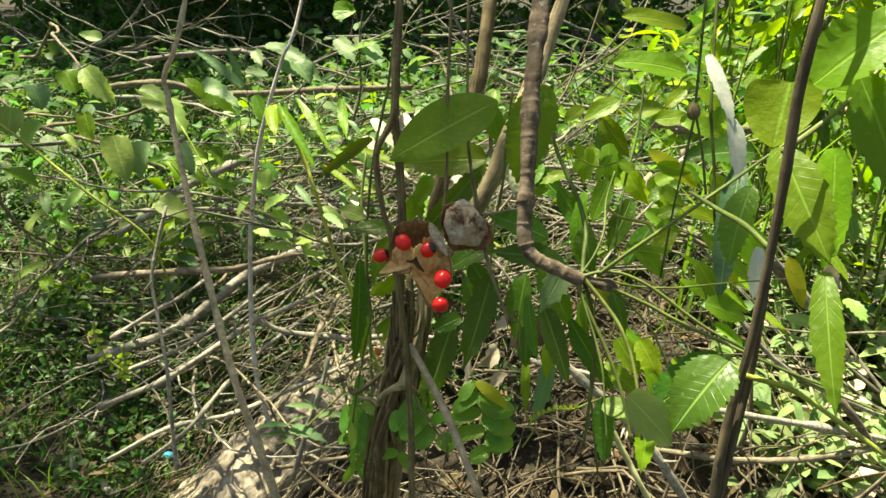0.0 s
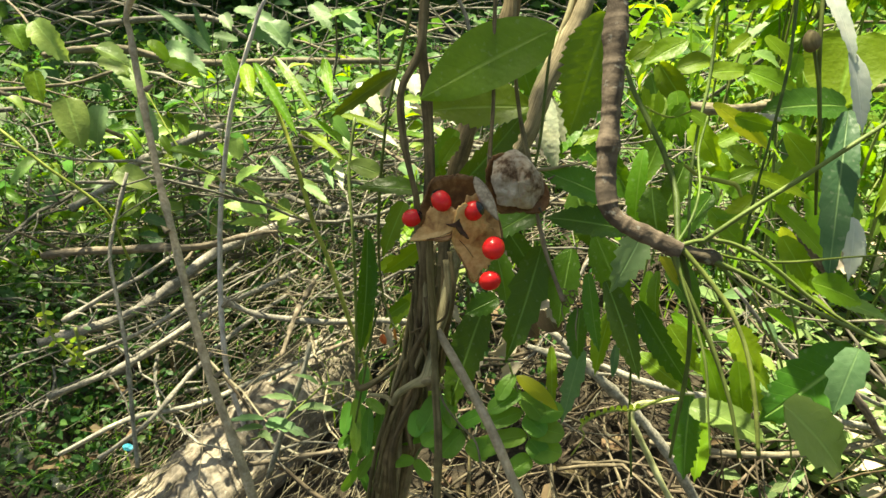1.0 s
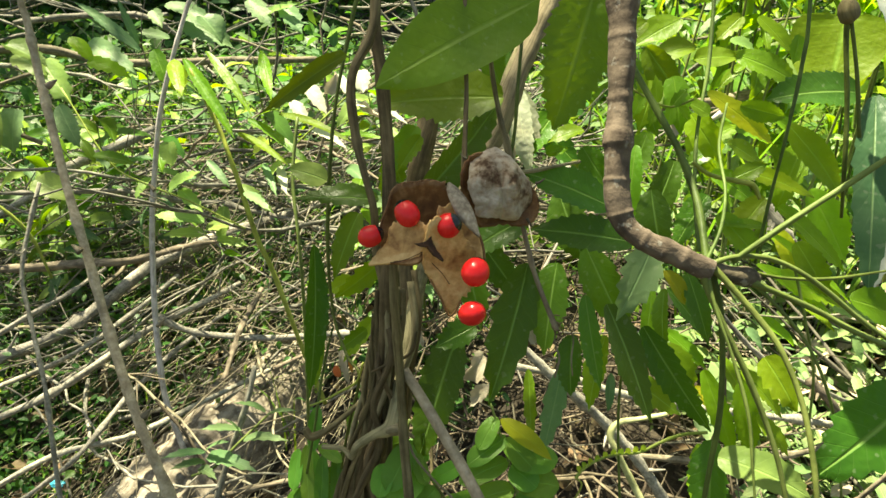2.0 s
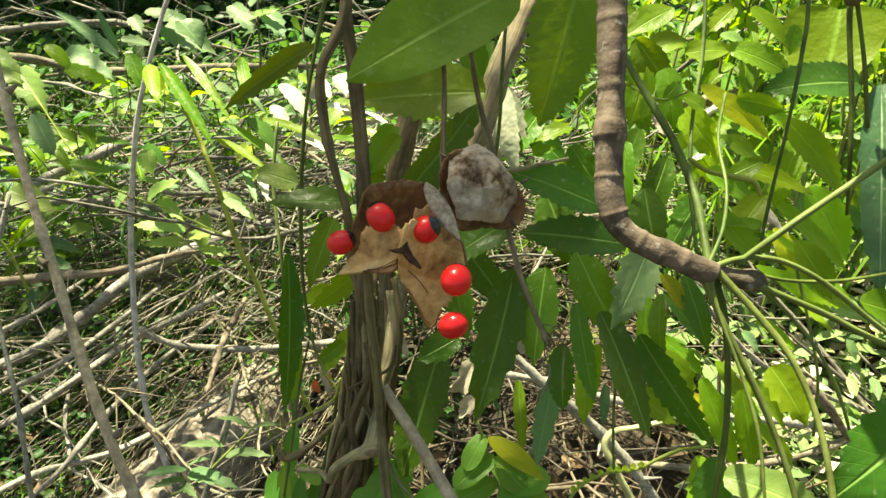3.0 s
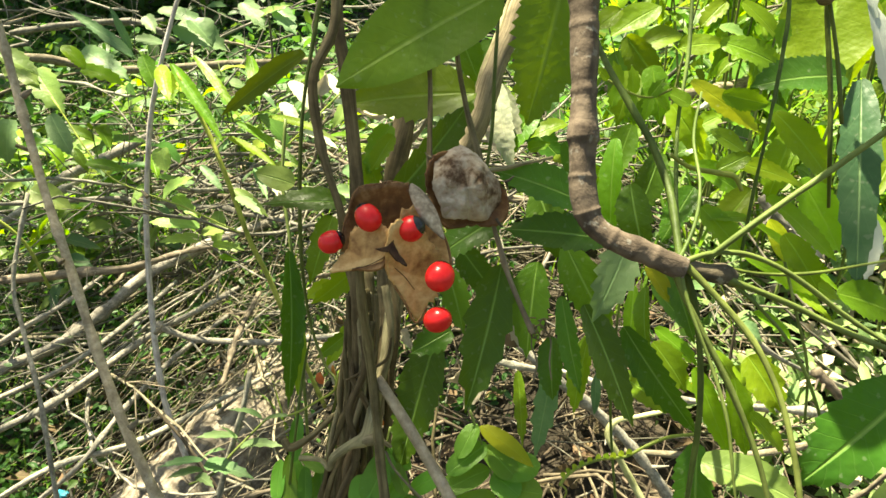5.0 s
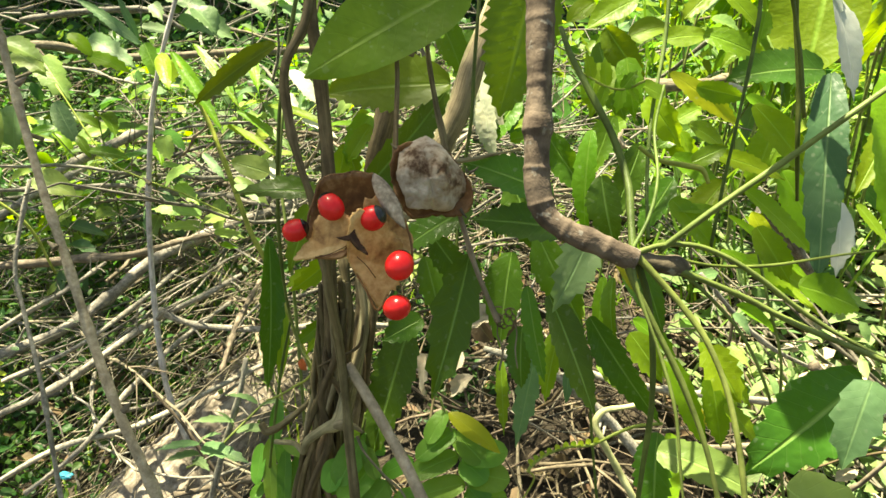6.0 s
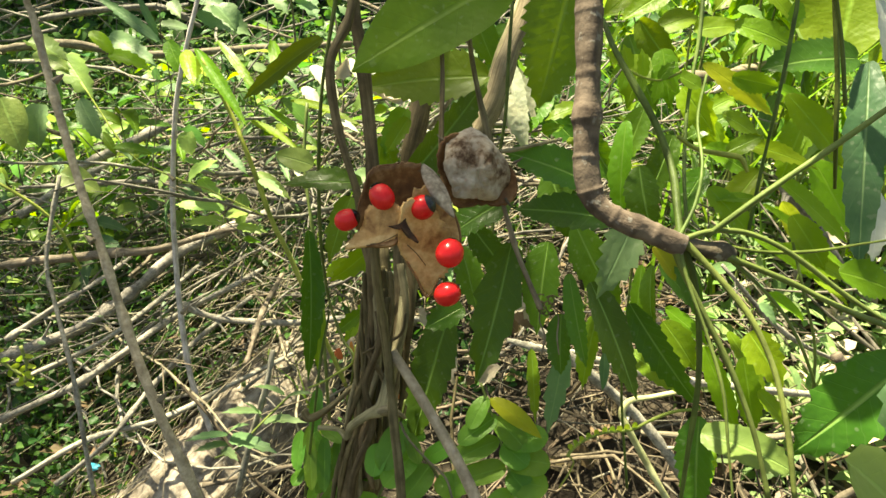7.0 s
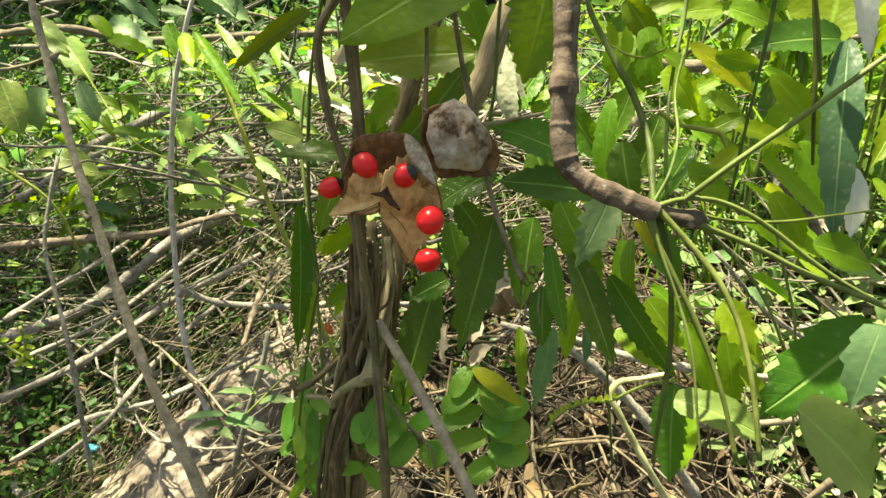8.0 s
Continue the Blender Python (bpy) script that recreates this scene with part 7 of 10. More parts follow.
leaf(spray_i, "leaflet", SHOOT_LEAF, (-0.4848, 0.5505, 0.3251), (-0.4734, 0.549, 0.3248), 0.0046, (-0.09, -0.84, 0.54), kind="oval", teeth=0, bend=0.3, fold=0.15)
leaf(spray_i, "leaflet", SHOOT_LEAF, (-0.4793, 0.5487, 0.3162), (-0.4869, 0.5479, 0.3077), 0.0046, (0.06, -1.00, 0.04), kind="oval", teeth=0, bend=0.3, fold=0.15)
leaf(spray_i, "leaflet", SHOOT_LEAF, (-0.4793, 0.5487, 0.3162), (-0.4679, 0.5482, 0.3184), 0.0046, (-0.07, -0.98, 0.17), kind="oval", teeth=0, bend=0.3, fold=0.15)
leaf(spray_i, "leaflet", SHOOT_LEAF, (-0.4738, 0.5469, 0.3073), (-0.4814, 0.5462, 0.2987), 0.0046, (0.42, -0.86, -0.29), kind="oval", teeth=0, bend=0.3, fold=0.15)
leaf(spray_i, "leaflet", SHOOT_LEAF, (-0.4738, 0.5469, 0.3073), (-0.4625, 0.5465, 0.3095), 0.0046, (-0.16, -0.75, 0.64), kind="oval", teeth=0, bend=0.3, fold=0.15)
leaf(spray_i, "leaflet", SHOOT_LEAF, (-0.4639, 0.547, 0.2999), (-0.4681, 0.5465, 0.2897), 0.0046, (0.43, -0.89, -0.14), kind="oval", teeth=0, bend=0.3, fold=0.15)
leaf(spray_i, "leaflet", SHOOT_LEAF, (-0.4639, 0.547, 0.2999), (-0.4538, 0.5474, 0.3054), 0.0046, (0.01, -1.00, 0.05), kind="oval", teeth=0, bend=0.3, fold=0.15)
leaf(spray_i, "leaflet", SHOOT_LEAF, (-0.454, 0.547, 0.2924), (-0.4582, 0.5465, 0.2823), 0.0046, (0.27, -0.96, -0.07), kind="oval", teeth=0, bend=0.3, fold=0.15)
leaf(spray_i, "leaflet", SHOOT_LEAF, (-0.454, 0.547, 0.2924), (-0.4439, 0.5474, 0.2981), 0.0046, (0.09, -0.99, -0.09), kind="oval", teeth=0, bend=0.3, fold=0.15)
spray_j = thing("pea_vine", (-0.4567, 0.556, 0.3193), "bright feathery leaflets among shaded brushwood", "vine", group="pea vine sprays")
stem(spray_j, "leaf_stalk", STALK, [(-0.4567, 0.556, 0.3193, 0.0016), (-0.4506, 0.5512, 0.3014, 0.0016), (-0.4516, 0.5455, 0.2865, 0.0016)])
leaf(spray_j, "leaflet", SHOOT_LEAF, (-0.4537, 0.5536, 0.3104), (-0.4627, 0.5529, 0.3032), 0.0046, (0.25, -0.94, -0.22), kind="oval", teeth=0, bend=0.3, fold=0.15)
leaf(spray_j, "leaflet", SHOOT_LEAF, (-0.4537, 0.5536, 0.3104), (-0.4424, 0.5524, 0.3107), 0.0046, (-0.09, -0.63, 0.77), kind="oval", teeth=0, bend=0.3, fold=0.15)
leaf(spray_j, "leaflet", SHOOT_LEAF, (-0.4506, 0.5512, 0.3014), (-0.4596, 0.5505, 0.2942), 0.0046, (0.03, -1.00, 0.06), kind="oval", teeth=0, bend=0.3, fold=0.15)
leaf(spray_j, "leaflet", SHOOT_LEAF, (-0.4506, 0.5512, 0.3014), (-0.4394, 0.5499, 0.3018), 0.0046, (-0.11, -0.85, 0.51), kind="oval", teeth=0, bend=0.3, fold=0.15)
leaf(spray_j, "leaflet", SHOOT_LEAF, (-0.4511, 0.5483, 0.294), (-0.4619, 0.5482, 0.2896), 0.0046, (-0.18, -0.86, 0.48), kind="oval", teeth=0, bend=0.3, fold=0.15)
leaf(spray_j, "leaflet", SHOOT_LEAF, (-0.4511, 0.5483, 0.294), (-0.4409, 0.5458, 0.2914), 0.0046, (-0.05, -0.81, 0.58), kind="oval", teeth=0, bend=0.3, fold=0.15)
leaf(spray_j, "leaflet", SHOOT_LEAF, (-0.4516, 0.5455, 0.2865), (-0.4624, 0.5453, 0.2821), 0.0046, (0.00, -1.00, 0.02), kind="oval", teeth=0, bend=0.3, fold=0.15)
leaf(spray_j, "leaflet", SHOOT_LEAF, (-0.4516, 0.5455, 0.2865), (-0.4413, 0.5429, 0.2839), 0.0046, (0.12, -0.43, 0.90), kind="oval", teeth=0, bend=0.3, fold=0.15)
coil = thing("young_leaf", (0.0765, 0.27, 0.5134), "coiled young compound leaf with tiny yellow green leaflets", "leaf")
stem(coil, "leaf_stalk", STALK_PALE, [(0.0765, 0.2700, 0.5134, 0.0005), (0.0686, 0.2684, 0.5126, 0.0005), (0.0621, 0.2664, 0.5102, 0.0005), (0.0559, 0.2643, 0.5072, 0.0005), (0.0486, 0.2629, 0.5065, 0.0005), (0.0424, 0.2610, 0.5043, 0.0005), (0.0386, 0.2593, 0.5015, 0.0005), (0.0372, 0.2582, 0.4993, 0.0005)])
stem(coil, "tendril", STALK_PALE, [(0.0374, 0.2584, 0.4996, 0.0003), (0.0392, 0.2579, 0.4977, 0.0003), (0.0380, 0.2565, 0.4945, 0.0003), (0.0353, 0.2544, 0.4901, 0.0003)])
fern = spline([(0.0569, 0.2647, 0.5078), (0.0523, 0.2636, 0.5069), (0.048, 0.2627, 0.5064), (0.0434, 0.2613, 0.5046), (0.0399, 0.2599, 0.5024), (0.0377, 0.2587, 0.5002)], 4)
for k, q in enumerate(fern[:-1:2]):
    along = (Vector(fern[2 * k + 1]) - Vector(q)).normalized()
    out = along.cross(Vector((0.1, -0.95, -0.3))).normalized()
    out = (out if out.z > 0 else -out) - along * 0.1
    leaf(coil, "leaflet", SHOOT_LEAF, q, Vector(q) + out * 0.0028, 0.0018, (0.0, -0.6, 0.8), kind="oval", teeth=0, bend=0.2)

# ---- pale creeping vine with round leaves ----
creeper = thing("creeper", (-0.7, 0.7198, 0.4992), "thin creeping vine with pale rounded heart leaves", "vine")
stem(creeper, "stem", STALK_PALE, [(-0.7313, 0.6768, 0.5556, 0.0014), (-0.657, 0.6788, 0.5053, 0.0018), (-0.5824, 0.6796, 0.4516, 0.0018), (-0.5217, 0.6976, 0.395, 0.0018), (-0.507, 0.7103, 0.3283, 0.0015)])
stem(creeper, "stem", BARK_TWIG, [(-0.812, 0.768, 0.5649, 0.0028), (-0.7456, 0.7698, 0.5199, 0.0028), (-0.6502, 0.7864, 0.494, 0.0028), (-0.575, 0.8152, 0.4561, 0.0029)])
leaf(creeper, "leaf", PALE_LEAF, (-0.6987, 0.6963, 0.5546), (-0.6987, 0.6838, 0.5203), 0.0357, (0.63, -0.73, 0.26), kind="heart", teeth=0, bend=0.3)
leaf(creeper, "leaf", PALE_LEAF, (-0.6874, 0.7245, 0.533), (-0.702, 0.7076, 0.4974), 0.0308, (0.04, -0.91, 0.41), kind="ovate", teeth=7, bend=0.5, fold=0.4)
leaf(creeper, "leaf", BLUE_LEAF, (-0.7288, 0.7618, 0.5759), (-0.7105, 0.7548, 0.5431), 0.0382, (0.84, -0.19, 0.51), kind="ovate", teeth=7, bend=0.5, fold=0.4)
leaf(creeper, "leaf", NEEM, (-0.7102, 0.8057, 0.5921), (-0.6917, 0.7998, 0.5619), 0.0329, (0.63, -0.60, 0.50), kind="heart", teeth=0, bend=0.3)
leaf(creeper, "leaf", PALE_LEAF, (-0.6124, 0.7376, 0.6031), (-0.5695, 0.7332, 0.5589), 0.0333, (0.31, -0.87, 0.38), kind="ovate", teeth=7, bend=0.5, fold=0.4)
leaf(creeper, "leaf", PALE_LEAF, (-0.5645, 0.7726, 0.5729), (-0.5225, 0.7764, 0.5519), 0.0345, (0.45, -0.23, 0.86), kind="ovate", teeth=7, bend=0.5, fold=0.4)
leaf(creeper, "leaf", PALE_LEAF, (-0.6136, 0.7695, 0.5107), (-0.5891, 0.7549, 0.4522), 0.0420, (0.63, -0.65, 0.43), kind="heart", teeth=0, bend=0.3)
leaf(creeper, "leaf", BLUE_LEAF, (-0.5926, 0.8037, 0.4982), (-0.5915, 0.7861, 0.449), 0.0395, (0.13, -0.93, 0.34), kind="ovate", teeth=7, bend=0.5, fold=0.4)
leaf(creeper, "leaf", NEEM, (-0.6981, 0.6691, 0.4792), (-0.6538, 0.6726, 0.4555), 0.0274, (0.47, -0.09, 0.88), kind="ovate", teeth=7, bend=0.5, fold=0.4)
leaf(creeper, "leaf", PALE_LEAF, (-0.5254, 0.7331, 0.4348), (-0.4834, 0.7369, 0.4138), 0.0320, (0.41, -0.56, 0.72), kind="heart", teeth=0, bend=0.3)
leaf(creeper, "leaf", NEEM, (-0.6305, 0.7441, 0.544), (-0.6161, 0.7352, 0.5087), 0.0271, (0.30, -0.89, 0.35), kind="ovate", teeth=7, bend=0.5, fold=0.4)
leaf(creeper, "leaf", PALE_LEAF, (-0.681, 0.751, 0.5103), (-0.6605, 0.7499, 0.4921), 0.0166, (0.65, -0.13, 0.75), kind="ovate", teeth=7, bend=0.5, fold=0.4)
leaf(creeper, "leaf", PALE_LEAF, (-0.6641, 0.8336, 0.634), (-0.6958, 0.8276, 0.6414), 0.0197, (0.29, -0.68, 0.68), kind="heart", teeth=0, bend=0.3)
leaf(creeper, "leaf", PALE_LEAF, (-0.3762, 0.7578, 0.4814), (-0.3703, 0.7507, 0.4574), 0.0238, (0.09, -0.95, 0.30), kind="ovate", teeth=7, bend=0.5, fold=0.4)
leaf(creeper, "leaf", BLUE_LEAF, (-0.3688, 0.8394, 0.6097), (-0.3443, 0.8359, 0.5815), 0.0370, (0.68, -0.37, 0.64), kind="ovate", teeth=7, bend=0.5, fold=0.4)
leaf(creeper, "leaf", NEEM, (-0.3377, 0.9043, 0.6739), (-0.3077, 0.9125, 0.6741), 0.0318, (0.21, -0.79, 0.57), kind="heart", teeth=0, bend=0.3)

# ---- larger dead branches lying on the heap ----
branch = thing("dead_branch", (-0.6335, 0.7113, 0.3189), "brown dead branch lying on the brushwood heap", "branch", group="dead branches")
stem(branch, "wood", BARK_TWIG, [(-0.6335, 0.7113, 0.3189, 0.0046), (-0.5869, 0.7117, 0.3291, 0.0049), (-0.4844, 0.7222, 0.3424, 0.0048), (-0.4215, 0.7346, 0.3486, 0.0042), (-0.3725, 0.7676, 0.3579, 0.003), (-0.3333, 0.7961, 0.3593, 0.0017)], knots=0.45, rough=0.14)
stem(branch, "side_shoot", BARK_TWIG, [(-0.6081, 0.7115, 0.3245, 0.0024), (-0.5994, 0.7076, 0.3221, 0.0017), (-0.5892, 0.7028, 0.3224, 0.0008)], sides=6)
stem(branch, "side_shoot", BARK_TWIG, [(-0.3538, 0.7813, 0.3585, 0.0012), (-0.3446, 0.7766, 0.3537, 0.0008), (-0.3346, 0.7703, 0.3501, 0.0004)], sides=6)
branch = thing("dead_branch", (-0.6268, 0.6716, 0.2145), "pale grey weathered dead branch lying on the brushwood heap", "branch", group="dead branches")
stem(branch, "wood", BARK_ASH, [(-0.6268, 0.6716, 0.2145, 0.0060), (-0.6044, 0.6976, 0.2165, 0.0061), (-0.5401, 0.7376, 0.2374, 0.0062), (-0.5003, 0.7766, 0.2658, 0.0069), (-0.4515, 0.822, 0.3067, 0.0070), (-0.3789, 0.8877, 0.3345, 0.0069), (-0.3043, 0.9591, 0.3483, 0.0052)], knots=0.45, rough=0.14)
stem(branch, "side_shoot", BARK_ASH, [(-0.5861, 0.7091, 0.2224, 0.0024), (-0.577, 0.7112, 0.2352, 0.0017), (-0.5667, 0.7127, 0.2517, 0.0008)], sides=6)
stem(branch, "side_shoot", BARK_ASH, [(-0.5316, 0.7461, 0.2435, 0.0025), (-0.5253, 0.7435, 0.2454, 0.0018), (-0.5178, 0.7395, 0.2488, 0.0008)], sides=6)
stem(branch, "side_shoot", BARK_ASH, [(-0.3411, 0.9247, 0.3414, 0.0023), (-0.3381, 0.9256, 0.3536, 0.0017), (-0.3344, 0.9255, 0.3686, 0.0007)], sides=6)
branch = thing("dead_branch", (-0.5281, 0.5776, 0.2117), "pale grey weathered dead branch lying on the brushwood heap", "branch", group="dead branches")
stem(branch, "wood", BARK_ASH, [(-0.5281, 0.5776, 0.2117, 0.0032), (-0.465, 0.6185, 0.2354, 0.0037), (-0.4272, 0.6551, 0.2584, 0.0037), (-0.3862, 0.7043, 0.2844, 0.0035), (-0.346, 0.7486, 0.2984, 0.0032), (-0.3169, 0.7802, 0.312, 0.0025)], knots=0.45, rough=0.14)
stem(branch, "side_shoot", BARK_ASH, [(-0.3275, 0.7689, 0.3071, 0.0011), (-0.3171, 0.7653, 0.3048, 0.0008), (-0.3059, 0.7592, 0.3012, 0.0004)], sides=6)
stem(branch, "side_shoot", BARK_ASH, [(-0.4014, 0.6866, 0.2747, 0.0015), (-0.3992, 0.6872, 0.2868, 0.001), (-0.3962, 0.6875, 0.303, 0.0005)], sides=6)
stem(branch, "side_shoot", BARK_ASH, [(-0.3938, 0.6955, 0.2796, 0.0014), (-0.3906, 0.6941, 0.2858, 0.001), (-0.3862, 0.6909, 0.2926, 0.0005)], sides=6)
stem(branch, "side_shoot", BARK_ASH, [(-0.3362, 0.7594, 0.3029, 0.0012), (-0.333, 0.7611, 0.317, 0.0009), (-0.3289, 0.7615, 0.3332, 0.0004)], sides=6)
branch = thing("dead_branch", (-0.3564, 0.6676, 0.3174), "pale grey weathered dead branch lying on the brushwood heap", "branch", group="dead branches")
stem(branch, "wood", BARK_ASH, [(-0.3564, 0.6676, 0.3174, 0.0035), (-0.3353, 0.6671, 0.3076, 0.0033), (-0.3028, 0.6695, 0.3005, 0.0033), (-0.2393, 0.688, 0.2943, 0.0033), (-0.1714, 0.71, 0.2955, 0.0033), (-0.1058, 0.7376, 0.2841, 0.0028)], knots=0.45, rough=0.14)
stem(branch, "side_shoot", BARK_ASH, [(-0.275, 0.6776, 0.2978, 0.0016), (-0.2701, 0.6761, 0.3031, 0.0012), (-0.2646, 0.6737, 0.3114, 0.0005)], sides=6)
stem(branch, "side_shoot", BARK_ASH, [(-0.142, 0.7225, 0.2903, 0.0016), (-0.1384, 0.7213, 0.2969, 0.0011), (-0.1343, 0.7178, 0.303, 0.0005)], sides=6)
stem(branch, "side_shoot", BARK_ASH, [(-0.3501, 0.6675, 0.3145, 0.0017), (-0.3408, 0.6666, 0.3197, 0.0012), (-0.3308, 0.6649, 0.328, 0.0005)], sides=6)
stem(branch, "side_shoot", BARK_ASH, [(-0.3248, 0.6679, 0.3053, 0.0016), (-0.3142, 0.6627, 0.2987, 0.0012), (-0.3026, 0.6551, 0.2914, 0.0005)], sides=6)
stem(branch, "side_shoot", BARK_ASH, [(-0.3162, 0.6685, 0.3034, 0.0016), (-0.3076, 0.668, 0.3099, 0.0012), (-0.298, 0.665, 0.3147, 0.0005)], sides=6)
branch = thing("dead_branch", (-0.7031, 0.9563, 0.3637), "pale grey weathered dead branch lying on the brushwood heap", "branch", group="dead branches")
stem(branch, "wood", BARK_ASH, [(-0.7031, 0.9563, 0.3637, 0.0046), (-0.6684, 0.9915, 0.3843, 0.0066), (-0.6314, 1.0262, 0.4025, 0.0077), (-0.5755, 1.0681, 0.4318, 0.0069)], knots=0.45, rough=0.14)
stem(branch, "side_shoot", BARK_ASH, [(-0.5881, 1.0588, 0.4252, 0.0032), (-0.5719, 1.0565, 0.4239, 0.0023), (-0.5544, 1.0513, 0.4202, 0.001)], sides=6)
stem(branch, "side_shoot", BARK_ASH, [(-0.659, 1.0005, 0.3889, 0.0031), (-0.647, 0.999, 0.3915, 0.0023), (-0.6334, 0.9941, 0.3901, 0.001)], sides=6)
branch = thing("dead_branch", (-1.0987, 1.2733, 0.5022), "brown dead branch lying on the brushwood heap", "branch", group="dead branches")
stem(branch, "wood", BARK_TWIG, [(-1.0987, 1.2733, 0.5022, 0.0071), (-1.0346, 1.2887, 0.5157, 0.0077), (-0.9412, 1.3266, 0.5195, 0.0084), (-0.8267, 1.3681, 0.4961, 0.0068), (-0.6256, 1.4567, 0.5029, 0.0071), (-0.4319, 1.5436, 0.5082, 0.0061)], knots=0.45, rough=0.14)
stem(branch, "side_shoot", BARK_TWIG, [(-0.9757, 1.3126, 0.5181, 0.0041), (-0.9599, 1.308, 0.511, 0.0029), (-0.9424, 1.2996, 0.499, 0.0013)], sides=6)
stem(branch, "side_shoot", BARK_TWIG, [(-0.6665, 1.439, 0.5015, 0.0035), (-0.6585, 1.4335, 0.4951, 0.0025), (-0.6497, 1.4273, 0.4924, 0.0011)], sides=6)
stem(branch, "side_shoot", BARK_TWIG, [(-1.0757, 1.2788, 0.507, 0.0037), (-1.0672, 1.2759, 0.5074, 0.0026), (-1.0569, 1.2695, 0.5035, 0.0012)], sides=6)
branch = thing("dead_branch", (-1.0337, 1.3617, 0.5636), "pale grey weathered dead branch lying on the brushwood heap", "branch", group="dead branches")
stem(branch, "wood", BARK_GREY, [(-1.0337, 1.3617, 0.5636, 0.0051), (-0.9179, 1.3974, 0.5806, 0.0063), (-0.7997, 1.439, 0.5836, 0.0058), (-0.7335, 1.4568, 0.5467, 0.0041)], knots=0.45, rough=0.14)
stem(branch, "side_shoot", BARK_GREY, [(-0.7761, 1.4454, 0.5704, 0.0026), (-0.7503, 1.4451, 0.5702, 0.0019), (-0.7239, 1.4451, 0.5763, 0.0008)], sides=6)
stem(branch, "side_shoot", BARK_GREY, [(-0.8193, 1.4321, 0.5831, 0.003), (-0.8113, 1.4279, 0.5802, 0.0021), (-0.8023, 1.4221, 0.5782, 0.0009)], sides=6)
stem(branch, "side_shoot", BARK_GREY, [(-0.8223, 1.4311, 0.583, 0.003), (-0.8145, 1.4301, 0.5884, 0.0021), (-0.8054, 1.4271, 0.5939, 0.0009)], sides=6)
stem(branch, "side_shoot", BARK_GREY, [(-0.9883, 1.3757, 0.5702, 0.0028), (-0.9803, 1.3758, 0.5783, 0.002), (-0.9707, 1.3724, 0.5825, 0.0009)], sides=6)
branch = thing("dead_branch", (-0.3465, 0.5226, 0.4981), "pale grey dead branch leaning on the brushwood heap", "branch", group="dead branches")
stem(branch, "wood", BARK_ASH, [(-0.3465, 0.5226, 0.4981, 0.0015), (-0.3531, 0.4986, 0.439, 0.0015), (-0.3438, 0.4862, 0.4036, 0.0015), (-0.3283, 0.4703, 0.3563, 0.0017), (-0.3238, 0.4609, 0.3026, 0.0017), (-0.3202, 0.4539, 0.2553, 0.0018)], knots=0.45, rough=0.14)
stem(branch, "side_shoot", BARK_ASH, [(-0.3216, 0.4566, 0.2734, 0.001), (-0.3245, 0.4506, 0.2703, 0.0007), (-0.3258, 0.4428, 0.2675, 0.0003)], sides=6)
stem(branch, "side_shoot", BARK_ASH, [(-0.3258, 0.4651, 0.3264, 0.001), (-0.3193, 0.4626, 0.3285, 0.0007), (-0.3114, 0.4577, 0.3296, 0.0003)], sides=6)
stem(branch, "side_shoot", BARK_ASH, [(-0.3517, 0.5037, 0.4517, 0.0008), (-0.3508, 0.4992, 0.4508, 0.0006), (-0.3484, 0.4936, 0.4522, 0.0003)], sides=6)
stem(branch, "side_shoot", BARK_ASH, [(-0.3259, 0.4653, 0.3275, 0.001), (-0.3285, 0.4595, 0.3248, 0.0007), (-0.3295, 0.4517, 0.3218, 0.0003)], sides=6)
stem(branch, "side_shoot", BARK_ASH, [(-0.3512, 0.4961, 0.4319, 0.0008), (-0.3526, 0.4906, 0.4295, 0.0006), (-0.3522, 0.4829, 0.4263, 0.0003)], sides=6)
branch = thing("dead_branch", (-0.2408, 0.5747, 0.3104), "brown dead branch lying on the brushwood heap", "branch", group="dead branches")
stem(branch, "wood", BARK_TWIG, [(-0.2408, 0.5747, 0.3104, 0.0023), (-0.2436, 0.6017, 0.3252, 0.0026), (-0.25, 0.6364, 0.3334, 0.0025), (-0.2532, 0.6952, 0.3465, 0.0021)], knots=0.45, rough=0.14)
stem(branch, "side_shoot", BARK_TWIG, [(-0.2471, 0.6201, 0.3293, 0.0013), (-0.2383, 0.6189, 0.3336, 0.0009), (-0.2287, 0.6153, 0.3374, 0.0004)], sides=6)
stem(branch, "side_shoot", BARK_TWIG, [(-0.243, 0.5954, 0.3216, 0.0013), (-0.2478, 0.5939, 0.3308, 0.0009), (-0.2515, 0.5906, 0.3406, 0.0004)], sides=6)
branch = thing("dead_branch", (-0.1768, 0.5013, 0.3746), "pale grey weathered dead branch lying on the brushwood heap", "branch", group="dead branches")
stem(branch, "wood", BARK_GREY, [(-0.1768, 0.5013, 0.3746, 0.0019), (-0.1806, 0.4907, 0.3489, 0.0021), (-0.1931, 0.4833, 0.3071, 0.0024), (-0.2112, 0.4793, 0.2484, 0.0027)], knots=0.45, rough=0.14)
stem(branch, "side_shoot", BARK_GREY, [(-0.183, 0.4893, 0.341, 0.0011), (-0.1762, 0.4855, 0.3396, 0.0008), (-0.1686, 0.4797, 0.3383, 0.0003)], sides=6)
stem(branch, "side_shoot", BARK_GREY, [(-0.2024, 0.4814, 0.277, 0.0013), (-0.2082, 0.4753, 0.2749, 0.0009), (-0.2129, 0.4672, 0.2728, 0.0004)], sides=6)
stem(branch, "side_shoot", BARK_GREY, [(-0.2049, 0.4808, 0.2688, 0.0013), (-0.1978, 0.4773, 0.2681, 0.0009), (-0.1899, 0.4716, 0.2668, 0.0004)], sides=6)
